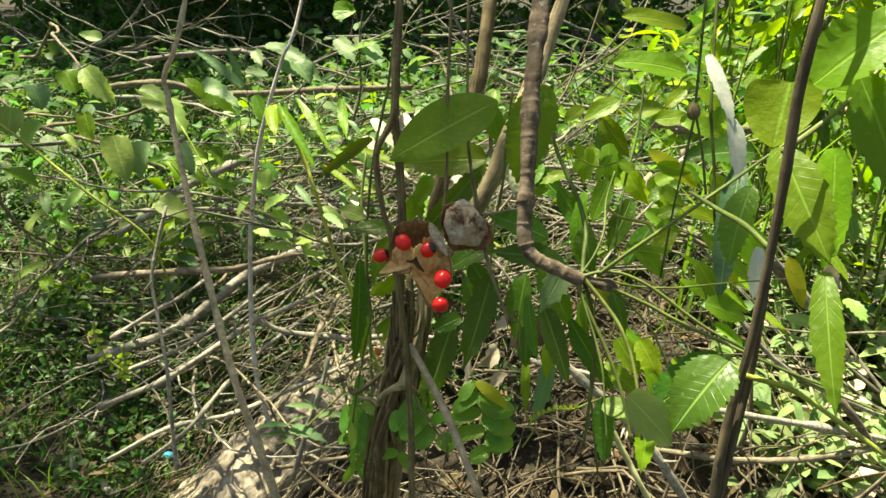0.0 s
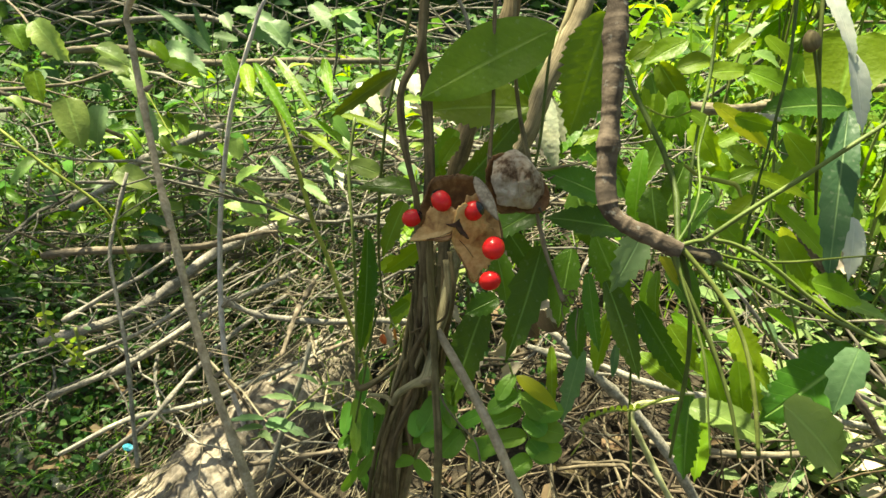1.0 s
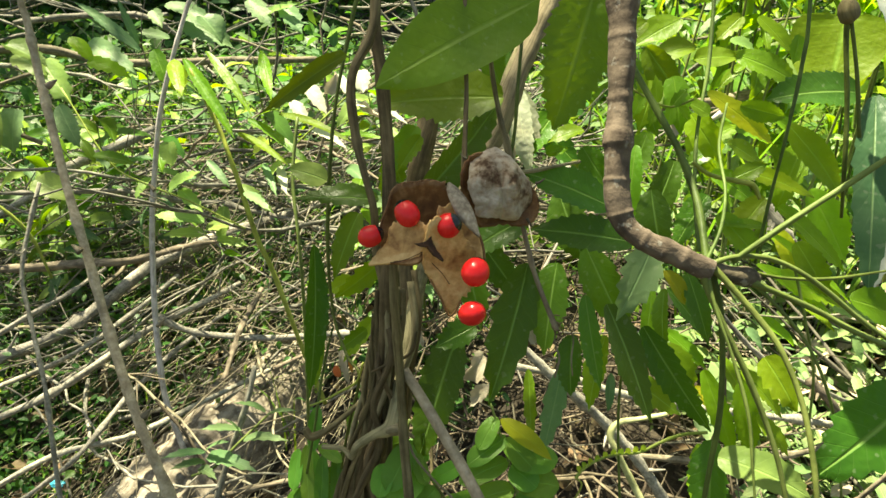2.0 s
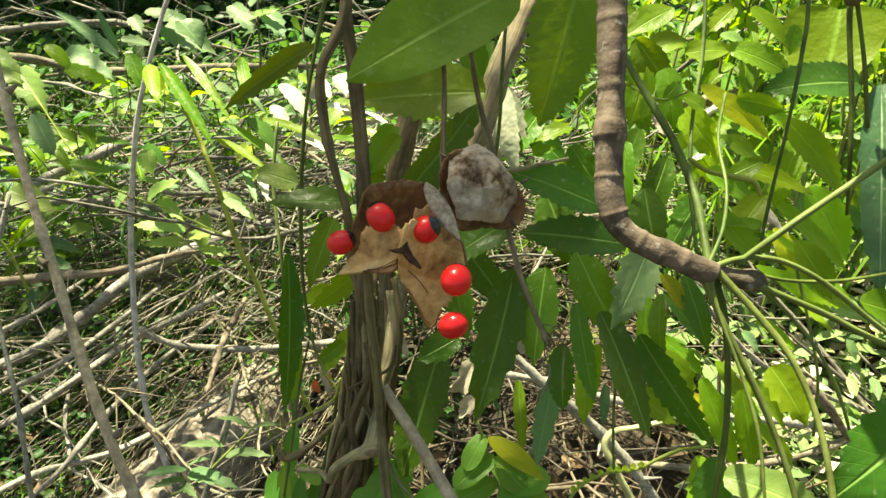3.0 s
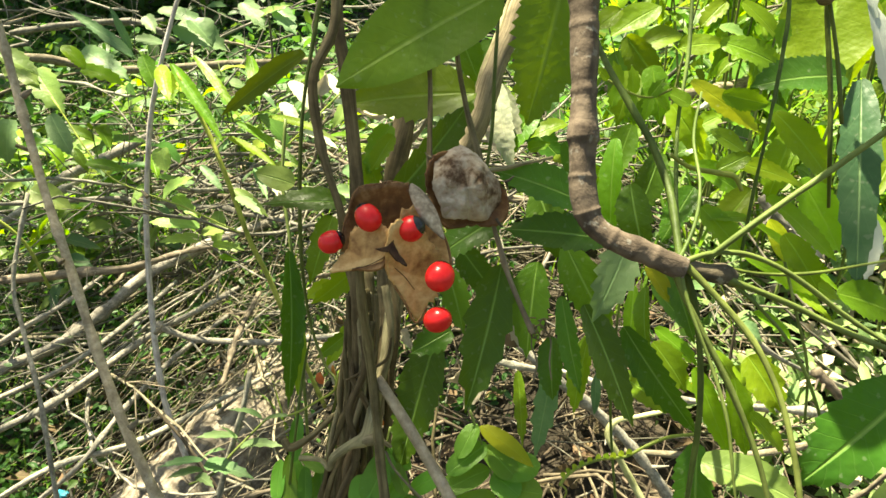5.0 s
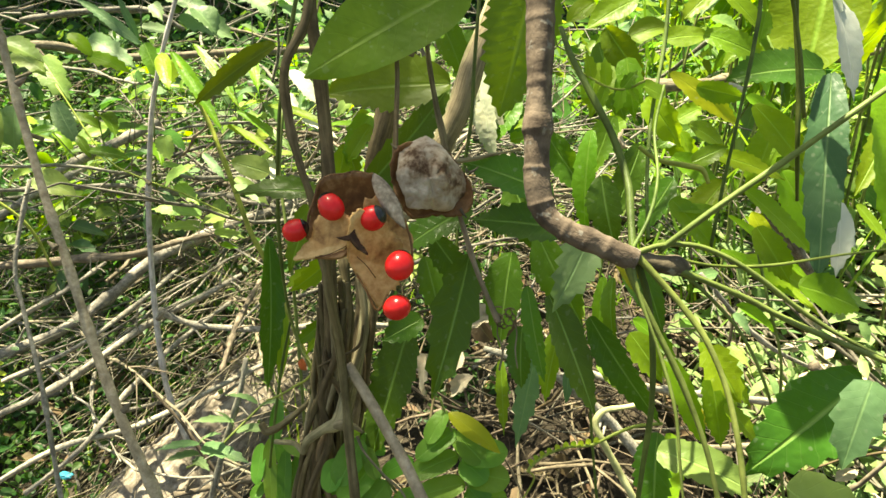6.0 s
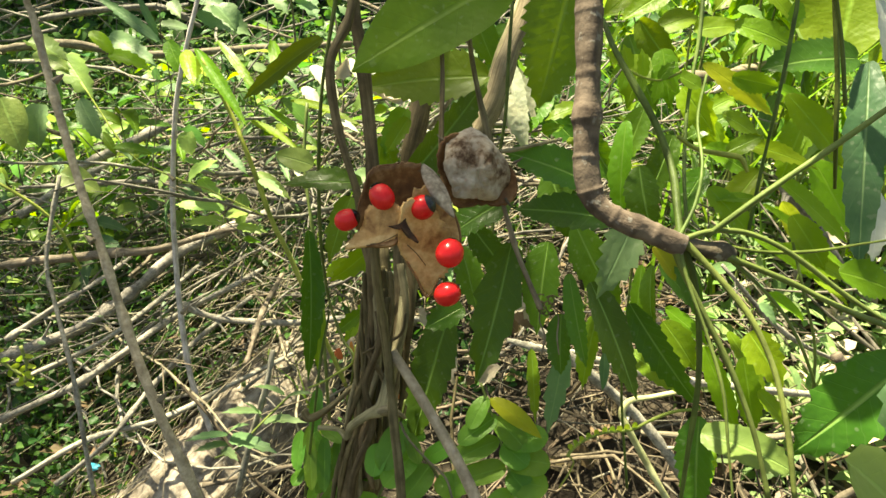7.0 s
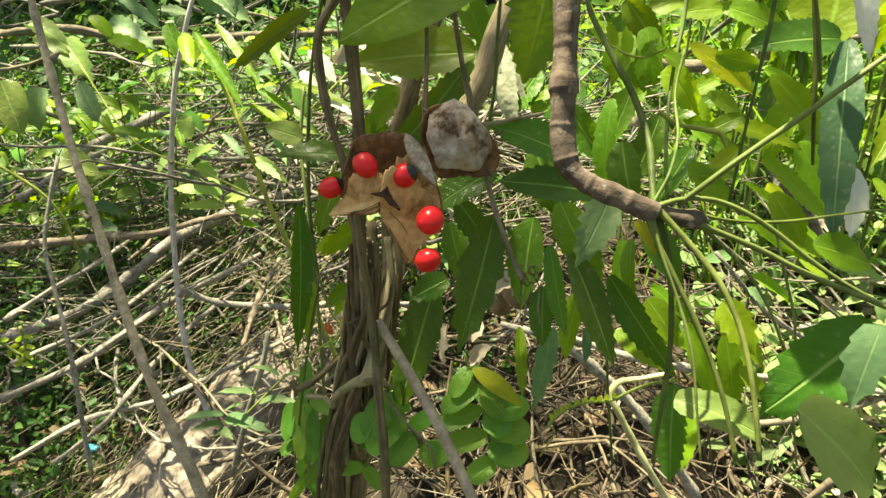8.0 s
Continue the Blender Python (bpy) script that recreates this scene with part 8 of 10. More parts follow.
branch = thing("dead_branch", (-0.0014, 0.5323, 0.383), "pale grey weathered dead branch lying on the brushwood heap", "branch", group="dead branches")
stem(branch, "wood", BARK_ASH, [(-0.0014, 0.5323, 0.383, 0.0021), (0.0198, 0.5337, 0.378, 0.0025), (0.054, 0.5461, 0.3682, 0.0028), (0.0942, 0.5569, 0.3517, 0.0029), (0.163, 0.59, 0.3254, 0.003), (0.276, 0.6477, 0.2885, 0.0033), (0.384, 0.7044, 0.251, 0.0033)], knots=0.45, rough=0.14)
stem(branch, "side_shoot", BARK_ASH, [(0.016, 0.5334, 0.3789, 0.0012), (0.0193, 0.5282, 0.3753, 0.0009), (0.0226, 0.5208, 0.3717, 0.0004)], sides=6)
stem(branch, "side_shoot", BARK_ASH, [(0.3238, 0.6735, 0.2715, 0.0016), (0.3261, 0.6727, 0.2797, 0.0012), (0.3275, 0.6689, 0.2861, 0.0005)], sides=6)
stem(branch, "side_shoot", BARK_ASH, [(0.0365, 0.5398, 0.3732, 0.0013), (0.0396, 0.5377, 0.3778, 0.001), (0.0427, 0.534, 0.3836, 0.0004)], sides=6)
stem(branch, "side_shoot", BARK_ASH, [(0.3624, 0.6935, 0.2583, 0.0016), (0.366, 0.6922, 0.2647, 0.0012), (0.3687, 0.6879, 0.2693, 0.0005)], sides=6)
branch = thing("dead_branch", (0.0895, 0.3586, 0.5965), "pale grey weathered dead branch lying on the brushwood heap", "branch", group="dead branches")
stem(branch, "wood", BARK_WHITE, [(0.0956, 0.4090, 0.5890, 0.0008), (0.1011, 0.4112, 0.5923, 0.0020), (0.1084, 0.4131, 0.5943, 0.0023), (0.1166, 0.4147, 0.5948, 0.0018), (0.1222, 0.4151, 0.5937, 0.0008)], knots=0.2)
branch = thing("dead_branch", (0.1022, 0.9354, 0.5404), "brown dead branch lying on the brushwood heap", "branch", group="dead branches")
stem(branch, "wood", BARK_TWIG, [(0.1022, 0.9354, 0.5404, 0.0061), (0.163, 0.9401, 0.528, 0.0068), (0.2412, 0.9758, 0.5321, 0.0062), (0.3399, 1.0305, 0.5489, 0.005), (0.4772, 1.1116, 0.5622, 0.0053)], knots=0.45, rough=0.14)
stem(branch, "side_shoot", BARK_TWIG, [(0.1267, 0.9373, 0.5354, 0.0032), (0.1282, 0.9322, 0.5327, 0.0023), (0.1293, 0.9251, 0.5308, 0.001)], sides=6)
stem(branch, "side_shoot", BARK_TWIG, [(0.3606, 1.043, 0.5509, 0.0025), (0.3666, 1.0439, 0.5619, 0.0018), (0.3714, 1.044, 0.5769, 0.0008)], sides=6)
branch = thing("dead_branch", (0.1602, 0.5045, 0.5245), "pale grey weathered dead branch lying on the brushwood heap", "branch", group="dead branches")
stem(branch, "wood", BARK_GREY, [(0.1602, 0.5045, 0.5245, 0.0034), (0.1729, 0.5003, 0.5088, 0.0041), (0.1876, 0.5073, 0.4929, 0.0042), (0.2112, 0.5215, 0.4642, 0.0033)], knots=0.45, rough=0.14)
stem(branch, "side_shoot", BARK_GREY, [(0.1662, 0.5025, 0.5171, 0.0018), (0.1637, 0.4967, 0.5144, 0.0013), (0.1604, 0.4891, 0.5129, 0.0006)], sides=6)
stem(branch, "side_shoot", BARK_GREY, [(0.1761, 0.5019, 0.5053, 0.002), (0.1764, 0.498, 0.5063, 0.0015), (0.1759, 0.4922, 0.5084, 0.0006)], sides=6)
stem(branch, "side_shoot", BARK_GREY, [(0.1642, 0.5032, 0.5196, 0.0018), (0.1616, 0.4959, 0.5131, 0.0013), (0.1583, 0.4872, 0.509, 0.0006)], sides=6)
branch = thing("dead_branch", (0.017, 0.5218, 0.4043), "pale grey weathered dead branch lying on the brushwood heap", "branch", group="dead branches")
stem(branch, "wood", BARK_ASH, [(0.017, 0.5218, 0.4043, 0.0028), (0.0427, 0.5266, 0.3785, 0.0033), (0.0758, 0.5315, 0.3498, 0.0038), (0.1038, 0.5352, 0.3201, 0.0039), (0.1333, 0.5364, 0.2834, 0.0042), (0.167, 0.5425, 0.2297, 0.0041)], knots=0.45, rough=0.14)
stem(branch, "side_shoot", BARK_ASH, [(0.0938, 0.534, 0.3306, 0.0019), (0.0926, 0.5284, 0.3279, 0.0014), (0.0912, 0.5204, 0.3248, 0.0006)], sides=6)
stem(branch, "side_shoot", BARK_ASH, [(0.0535, 0.5283, 0.3691, 0.0017), (0.0619, 0.5261, 0.3712, 0.0012), (0.0701, 0.5221, 0.3744, 0.0005)], sides=6)
stem(branch, "side_shoot", BARK_ASH, [(0.1224, 0.536, 0.297, 0.002), (0.1299, 0.534, 0.2997, 0.0015), (0.1369, 0.5303, 0.3043, 0.0006)], sides=6)
stem(branch, "side_shoot", BARK_ASH, [(0.0904, 0.5335, 0.3343, 0.0019), (0.0887, 0.5271, 0.3297, 0.0014), (0.0867, 0.5189, 0.326, 0.0006)], sides=6)
branch = thing("dead_branch", (0.1104, 0.5668, 0.2871), "brown dead branch lying on the brushwood heap", "branch", group="dead branches")
stem(branch, "wood", BARK_TWIG, [(0.1104, 0.5668, 0.2871, 0.0023), (0.1962, 0.5871, 0.2767, 0.0028), (0.2827, 0.6381, 0.2611, 0.003), (0.3892, 0.7158, 0.2504, 0.0033)], knots=0.45, rough=0.14)
stem(branch, "side_shoot", BARK_TWIG, [(0.2617, 0.6261, 0.2646, 0.0015), (0.2681, 0.6214, 0.2613, 0.0011), (0.2733, 0.616, 0.262, 0.0005)], sides=6)
stem(branch, "side_shoot", BARK_TWIG, [(0.2136, 0.5977, 0.2733, 0.0014), (0.2163, 0.5935, 0.2727, 0.001), (0.2185, 0.5871, 0.2719, 0.0005)], sides=6)
stem(branch, "side_shoot", BARK_TWIG, [(0.2559, 0.6227, 0.2656, 0.0015), (0.2561, 0.6203, 0.2706, 0.0011), (0.2553, 0.6172, 0.2796, 0.0005)], sides=6)
stem(branch, "side_shoot", BARK_TWIG, [(0.3593, 0.6946, 0.2528, 0.0016), (0.3616, 0.69, 0.2511, 0.0012), (0.3628, 0.6841, 0.2522, 0.0005)], sides=6)
stem(branch, "side_shoot", BARK_TWIG, [(0.3719, 0.7036, 0.2517, 0.0016), (0.3764, 0.6986, 0.2481, 0.0012), (0.3797, 0.6926, 0.2481, 0.0005)], sides=6)
branch = thing("dead_branch", (0.2838, 0.6622, 0.3226), "brown dead branch lying on the brushwood heap", "branch", group="dead branches")
stem(branch, "wood", BARK_TWIG, [(0.2838, 0.6622, 0.3226, 0.0041), (0.305, 0.6583, 0.3037, 0.0041), (0.3319, 0.66, 0.2695, 0.0031)], knots=0.45, rough=0.14)
stem(branch, "side_shoot", BARK_TWIG, [(0.2878, 0.6615, 0.319, 0.002), (0.2844, 0.6553, 0.3158, 0.0014), (0.2802, 0.6465, 0.3115, 0.0006)], sides=6)
stem(branch, "side_shoot", BARK_TWIG, [(0.2927, 0.6606, 0.3146, 0.002), (0.29, 0.6544, 0.3111, 0.0014), (0.2864, 0.6471, 0.3104, 0.0006)], sides=6)
branch = thing("dead_branch", (0.179, 0.675, 0.3979), "pale grey weathered dead branch lying on the brushwood heap", "branch", group="dead branches")
stem(branch, "wood", BARK_GREY, [(0.179, 0.675, 0.3979, 0.0015), (0.2446, 0.6813, 0.3317, 0.0021), (0.3323, 0.7179, 0.2788, 0.0022), (0.4104, 0.7579, 0.2383, 0.0024)], knots=0.45, rough=0.14)
stem(branch, "side_shoot", BARK_GREY, [(0.1979, 0.677, 0.3787, 0.0008), (0.1939, 0.6696, 0.3727, 0.0006), (0.1896, 0.6597, 0.3656, 0.0003)], sides=6)
stem(branch, "side_shoot", BARK_GREY, [(0.2636, 0.6896, 0.3201, 0.0011), (0.2727, 0.688, 0.3236, 0.0008), (0.2807, 0.6851, 0.3296, 0.0003)], sides=6)
stem(branch, "side_shoot", BARK_GREY, [(0.1918, 0.6764, 0.3849, 0.0008), (0.1921, 0.6699, 0.3794, 0.0006), (0.1919, 0.6613, 0.374, 0.0003)], sides=6)
branch = thing("dead_branch", (-0.7344, 0.881, 0.3222), "pale grey weathered dead branch lying on the brushwood heap", "branch", group="dead branches")
stem(branch, "wood", BARK_ASH, [(-0.7344, 0.881, 0.3222, 0.0053), (-0.6735, 0.9053, 0.3598, 0.0053), (-0.6255, 0.9443, 0.3849, 0.0041)], knots=0.45, rough=0.14)
stem(branch, "side_shoot", BARK_ASH, [(-0.6927, 0.8976, 0.348, 0.0024), (-0.6848, 0.8941, 0.3469, 0.0017), (-0.6754, 0.8887, 0.346, 0.0008)], sides=6)
stem(branch, "side_shoot", BARK_ASH, [(-0.6339, 0.9375, 0.3805, 0.0019), (-0.6173, 0.9342, 0.3764, 0.0014), (-0.5997, 0.9297, 0.3745, 0.0006)], sides=6)
stem(branch, "side_shoot", BARK_ASH, [(-0.6434, 0.9299, 0.3755, 0.0021), (-0.6255, 0.9275, 0.3733, 0.0015), (-0.6065, 0.9237, 0.3725, 0.0007)], sides=6)
stem(branch, "side_shoot", BARK_ASH, [(-0.6917, 0.898, 0.3486, 0.0024), (-0.6826, 0.9, 0.3612, 0.0017), (-0.6721, 0.901, 0.376, 0.0008)], sides=6)
branch = thing("dead_branch", (-0.4621, 0.5472, 0.3296), "pale grey weathered dead branch lying on the brushwood heap", "branch", group="dead branches")
stem(branch, "wood", BARK_ASH, [(-0.4621, 0.5472, 0.3296, 0.0024), (-0.4338, 0.5809, 0.349, 0.0025), (-0.4195, 0.6184, 0.3559, 0.0019), (-0.4147, 0.676, 0.3625, 0.0018)], knots=0.45, rough=0.14)
stem(branch, "side_shoot", BARK_ASH, [(-0.4164, 0.6616, 0.3605, 0.0008), (-0.4126, 0.6607, 0.3678, 0.0005), (-0.4075, 0.6578, 0.3748, 0.0002)], sides=6)
stem(branch, "side_shoot", BARK_ASH, [(-0.4172, 0.6537, 0.3595, 0.0008), (-0.4148, 0.6545, 0.3718, 0.0006), (-0.4111, 0.6531, 0.3836, 0.0002)], sides=6)
stem(branch, "side_shoot", BARK_ASH, [(-0.4162, 0.6635, 0.3608, 0.0008), (-0.4093, 0.6607, 0.3618, 0.0005), (-0.401, 0.6551, 0.3607, 0.0002)], sides=6)
stem(branch, "side_shoot", BARK_ASH, [(-0.455, 0.5559, 0.3345, 0.001), (-0.4459, 0.5543, 0.3377, 0.0007), (-0.4352, 0.5501, 0.3393, 0.0003)], sides=6)
stem(branch, "side_shoot", BARK_ASH, [(-0.4238, 0.6079, 0.3538, 0.0009), (-0.4203, 0.6061, 0.3591, 0.0006), (-0.4154, 0.6025, 0.3644, 0.0003)], sides=6)
branch = thing("dead_branch", (-0.4493, 0.5013, 0.2067), "pale grey weathered dead branch lying on the brushwood heap", "branch", group="dead branches")
stem(branch, "wood", BARK_ASH, [(-0.4493, 0.5013, 0.2067, 0.0022), (-0.3953, 0.5414, 0.2318, 0.0026), (-0.3412, 0.583, 0.2332, 0.0028), (-0.3016, 0.6446, 0.236, 0.0026), (-0.2523, 0.7095, 0.2435, 0.0024)], knots=0.45, rough=0.14)
stem(branch, "side_shoot", BARK_ASH, [(-0.3615, 0.5678, 0.2325, 0.0011), (-0.3506, 0.5652, 0.2327, 0.0008), (-0.3387, 0.5608, 0.2333, 0.0003)], sides=6)
stem(branch, "side_shoot", BARK_ASH, [(-0.2745, 0.6813, 0.2397, 0.001), (-0.2723, 0.6808, 0.2485, 0.0007), (-0.2694, 0.6792, 0.2601, 0.0003)], sides=6)
branch = thing("dead_branch", (-0.4092, 0.5073, 0.2058), "pale grey weathered dead branch lying on the brushwood heap", "branch", group="dead branches")
stem(branch, "wood", BARK_ASH, [(-0.4092, 0.5073, 0.2058, 0.0018), (-0.3746, 0.5447, 0.2319, 0.0022), (-0.3598, 0.6007, 0.2583, 0.0026), (-0.3442, 0.675, 0.2756, 0.0025), (-0.3194, 0.7493, 0.2892, 0.0024)], knots=0.45, rough=0.14)
stem(branch, "side_shoot", BARK_ASH, [(-0.3634, 0.5884, 0.2521, 0.0011), (-0.3514, 0.5872, 0.2553, 0.0008), (-0.3383, 0.5845, 0.2599, 0.0003)], sides=6)
stem(branch, "side_shoot", BARK_ASH, [(-0.351, 0.6468, 0.2682, 0.0011), (-0.3422, 0.6445, 0.2699, 0.0008), (-0.3326, 0.6417, 0.2756, 0.0003)], sides=6)
stem(branch, "side_shoot", BARK_ASH, [(-0.3543, 0.6312, 0.2645, 0.0011), (-0.345, 0.6283, 0.2642, 0.0008), (-0.3349, 0.6246, 0.2676, 0.0003)], sides=6)
branch = thing("dead_branch", (-0.4708, 0.5484, 0.2804), "pale grey weathered dead branch lying on the brushwood heap", "branch", group="dead branches")
stem(branch, "wood", BARK_ASH, [(-0.4708, 0.5484, 0.2804, 0.0019), (-0.412, 0.6086, 0.2997, 0.0024), (-0.3888, 0.6834, 0.3152, 0.0025), (-0.3803, 0.754, 0.3259, 0.0024)], knots=0.45, rough=0.14)
stem(branch, "side_shoot", BARK_ASH, [(-0.4438, 0.577, 0.2891, 0.0009), (-0.4388, 0.5759, 0.2954, 0.0006), (-0.4324, 0.5734, 0.3031, 0.0003)], sides=6)
stem(branch, "side_shoot", BARK_ASH, [(-0.4061, 0.6307, 0.3036, 0.001), (-0.4026, 0.6308, 0.3135, 0.0007), (-0.398, 0.6299, 0.3259, 0.0003)], sides=6)
stem(branch, "side_shoot", BARK_ASH, [(-0.3822, 0.7414, 0.3236, 0.001), (-0.3695, 0.7386, 0.3226, 0.0007), (-0.3559, 0.7341, 0.3221, 0.0003)], sides=6)
stem(branch, "side_shoot", BARK_ASH, [(-0.3854, 0.7181, 0.3198, 0.001), (-0.3827, 0.7194, 0.3334, 0.0007), (-0.379, 0.7192, 0.3481, 0.0003)], sides=6)
branch = thing("dead_branch", (-0.2491, 0.4924, 0.2417), "brown dead branch lying on the brushwood heap", "branch", group="dead branches")
stem(branch, "wood", BARK_TWIG, [(-0.2491, 0.4924, 0.2417, 0.0019), (-0.2083, 0.5022, 0.2505, 0.0021), (-0.1574, 0.5231, 0.2557, 0.0019), (-0.1063, 0.5501, 0.2484, 0.0017)], knots=0.45, rough=0.14)
stem(branch, "side_shoot", BARK_TWIG, [(-0.1202, 0.5428, 0.2503, 0.0009), (-0.1165, 0.5435, 0.2616, 0.0006), (-0.1122, 0.5418, 0.2721, 0.0003)], sides=6)
stem(branch, "side_shoot", BARK_TWIG, [(-0.1285, 0.5385, 0.2514, 0.0009), (-0.1254, 0.5348, 0.2517, 0.0006), (-0.1218, 0.5293, 0.2531, 0.0003)], sides=6)
stem(branch, "side_shoot", BARK_TWIG, [(-0.2403, 0.4945, 0.2436, 0.001), (-0.2351, 0.4944, 0.2524, 0.0007), (-0.2289, 0.4922, 0.261, 0.0003)], sides=6)
stem(branch, "side_shoot", BARK_TWIG, [(-0.2408, 0.4944, 0.2435, 0.001), (-0.2374, 0.494, 0.2522, 0.0007), (-0.233, 0.4919, 0.2619, 0.0003)], sides=6)
stem(branch, "side_shoot", BARK_TWIG, [(-0.1157, 0.5452, 0.2497, 0.0009), (-0.1117, 0.542, 0.2509, 0.0006), (-0.1072, 0.5372, 0.2536, 0.0003)], sides=6)
branch = thing("dead_branch", (-0.3535, 1.1615, 0.4701), "pale grey weathered dead branch lying on the brushwood heap", "branch", group="dead branches")
stem(branch, "wood", BARK_GREY, [(-0.3535, 1.1615, 0.4701, 0.0042), (-0.279, 1.1666, 0.4531, 0.0046), (-0.2113, 1.2064, 0.4721, 0.0047)], knots=0.45, rough=0.14)
stem(branch, "side_shoot", BARK_GREY, [(-0.3109, 1.1644, 0.4604, 0.0022), (-0.3019, 1.1636, 0.4658, 0.0016), (-0.2925, 1.161, 0.4721, 0.0007)], sides=6)
stem(branch, "side_shoot", BARK_GREY, [(-0.2675, 1.1734, 0.4563, 0.0023), (-0.2493, 1.1665, 0.4422, 0.0017), (-0.2311, 1.1595, 0.4336, 0.0007)], sides=6)
branch = thing("dead_branch", (-0.424, 1.0275, 0.4332), "brown dead branch lying on the brushwood heap", "branch", group="dead branches")
stem(branch, "wood", BARK_TWIG, [(-0.424, 1.0275, 0.4332, 0.0025), (-0.3478, 1.032, 0.4137, 0.0034), (-0.2792, 1.066, 0.4177, 0.0034)], knots=0.45, rough=0.14)
stem(branch, "side_shoot", BARK_TWIG, [(-0.3923, 1.0293, 0.4251, 0.0014), (-0.3801, 1.0307, 0.4349, 0.001), (-0.367, 1.0291, 0.4421, 0.0005)], sides=6)
stem(branch, "side_shoot", BARK_TWIG, [(-0.3862, 1.0297, 0.4236, 0.0015), (-0.3761, 1.0288, 0.4283, 0.0011), (-0.3654, 1.0261, 0.4338, 0.0005)], sides=6)
stem(branch, "side_shoot", BARK_TWIG, [(-0.3333, 1.0392, 0.4146, 0.0017), (-0.325, 1.0352, 0.412, 0.0012), (-0.3162, 1.0296, 0.4109, 0.0005)], sides=6)
branch = thing("dead_branch", (-0.6564, 0.8105, 0.3882), "pale grey weathered dead branch lying on the brushwood heap", "branch", group="dead branches")
stem(branch, "wood", BARK_GREY, [(-0.6564, 0.8105, 0.3882, 0.0025), (-0.5858, 0.8328, 0.389, 0.0025), (-0.5245, 0.883, 0.3816, 0.003), (-0.4363, 0.9124, 0.3655, 0.0031), (-0.3725, 0.9532, 0.3608, 0.0024)], knots=0.45, rough=0.14)
stem(branch, "side_shoot", BARK_GREY, [(-0.62, 0.8221, 0.3886, 0.0013), (-0.6103, 0.8248, 0.4028, 0.0009), (-0.5993, 0.8255, 0.4168, 0.0004)], sides=6)
stem(branch, "side_shoot", BARK_GREY, [(-0.407, 0.9314, 0.3633, 0.0014), (-0.3987, 0.9269, 0.3594, 0.001), (-0.3894, 0.9199, 0.3545, 0.0004)], sides=6)
stem(branch, "side_shoot", BARK_GREY, [(-0.4134, 0.9273, 0.3637, 0.0014), (-0.3999, 0.9218, 0.3552, 0.001), (-0.3854, 0.9139, 0.3459, 0.0005)], sides=6)
stem(branch, "side_shoot", BARK_GREY, [(-0.463, 0.9036, 0.3703, 0.0015), (-0.4451, 0.9046, 0.3768, 0.0011), (-0.4264, 0.9045, 0.3856, 0.0005)], sides=6)
pale_stem = thing("creeping_stem", (0.1034, 0.4248, 0.3431), "smooth pale yellow green stem rising from litter", "vine")
stem(pale_stem, "stem", STALK_CREAM, [(0.1064, 0.4363, 0.4131, 0.0013), (0.0905, 0.4326, 0.41, 0.0015), (0.0778, 0.4254, 0.4107, 0.0019), (0.0738, 0.4221, 0.4038, 0.0021), (0.0782, 0.4193, 0.3949, 0.0021), (0.0895, 0.4188, 0.3751, 0.0021), (0.1047, 0.417, 0.3503, 0.0021), (0.1454, 0.4282, 0.2792, 0.0023)])
leaf(pale_stem, "dry_leaf", DRY_LEAF, (0.0092, 0.4553, 0.4594), (0.0221, 0.4499, 0.4406), 0.0203, (0.11, -0.94, 0.34), kind="ovate", teeth=0, bend=0.8, fold=0.5)
leaf(pale_stem, "dry_leaf", DRY_LEAF, (-0.0015, 0.468, 0.4409), (0.0098, 0.4647, 0.4277), 0.0142, (-0.12, -0.98, 0.15), kind="ovate", teeth=0, bend=0.8, fold=0.5)

# ---- bleached leaves, rusty scraps and litter ----
curl = thing("dry_leaf", (-0.008, 0.4068, 0.5092), "curled bleached dry leaf caught among stems", "dry leaf", group="dry leaves")
leaf(curl, "blade", PALE_DRY, (-0.008, 0.4068, 0.5092), (-0.0094, 0.4025, 0.4985), 0.0057, (-0.24, -0.89, 0.39), kind="ovate", teeth=5, bend=1.3, fold=0.7, wave=0.3)
curl = thing("dry_leaf", (0.0151, 0.3365, 0.5141), "curled bleached dry leaf caught among stems", "dry leaf", group="dry leaves")
leaf(curl, "blade", PALE_DRY, (0.0151, 0.3365, 0.5141), (0.0236, 0.3337, 0.5035), 0.0082, (0.49, -0.66, 0.57), kind="ovate", teeth=5, bend=1.3, fold=0.7, wave=0.3)
curl = thing("dry_leaf", (0.0886, 0.608, 0.5409), "curled bleached dry leaf caught among stems", "dry leaf", group="dry leaves")
leaf(curl, "blade", PALE_DRY, (0.0886, 0.608, 0.5409), (0.0981, 0.6026, 0.5232), 0.0144, (-0.72, -0.67, -0.18), kind="ovate", teeth=5, bend=1.3, fold=0.7, wave=0.3)
curl = thing("dry_leaf", (0.1145, 0.6198, 0.5607), "curled bleached dry leaf caught among stems", "dry leaf", group="dry leaves")
leaf(curl, "blade", PALE_DRY, (0.1145, 0.6198, 0.5607), (0.1277, 0.6173, 0.5489), 0.0110, (-0.33, -0.93, -0.18), kind="ovate", teeth=5, bend=1.3, fold=0.7, wave=0.3)
curl = thing("dry_leaf", (-0.0002, 0.3824, 0.4712), "curled bleached dry leaf caught among stems", "dry leaf", group="dry leaves")
leaf(curl, "blade", PALE_DRY, (-0.0002, 0.3824, 0.4712), (-0.0132, 0.3753, 0.4582), 0.0111, (0.42, -0.91, 0.08), kind="ovate", teeth=5, bend=1.3, fold=0.7, wave=0.3)
curl = thing("dry_leaf", (-0.0162, 0.3862, 0.4596), "curled bleached dry leaf caught among stems", "dry leaf", group="dry leaves")
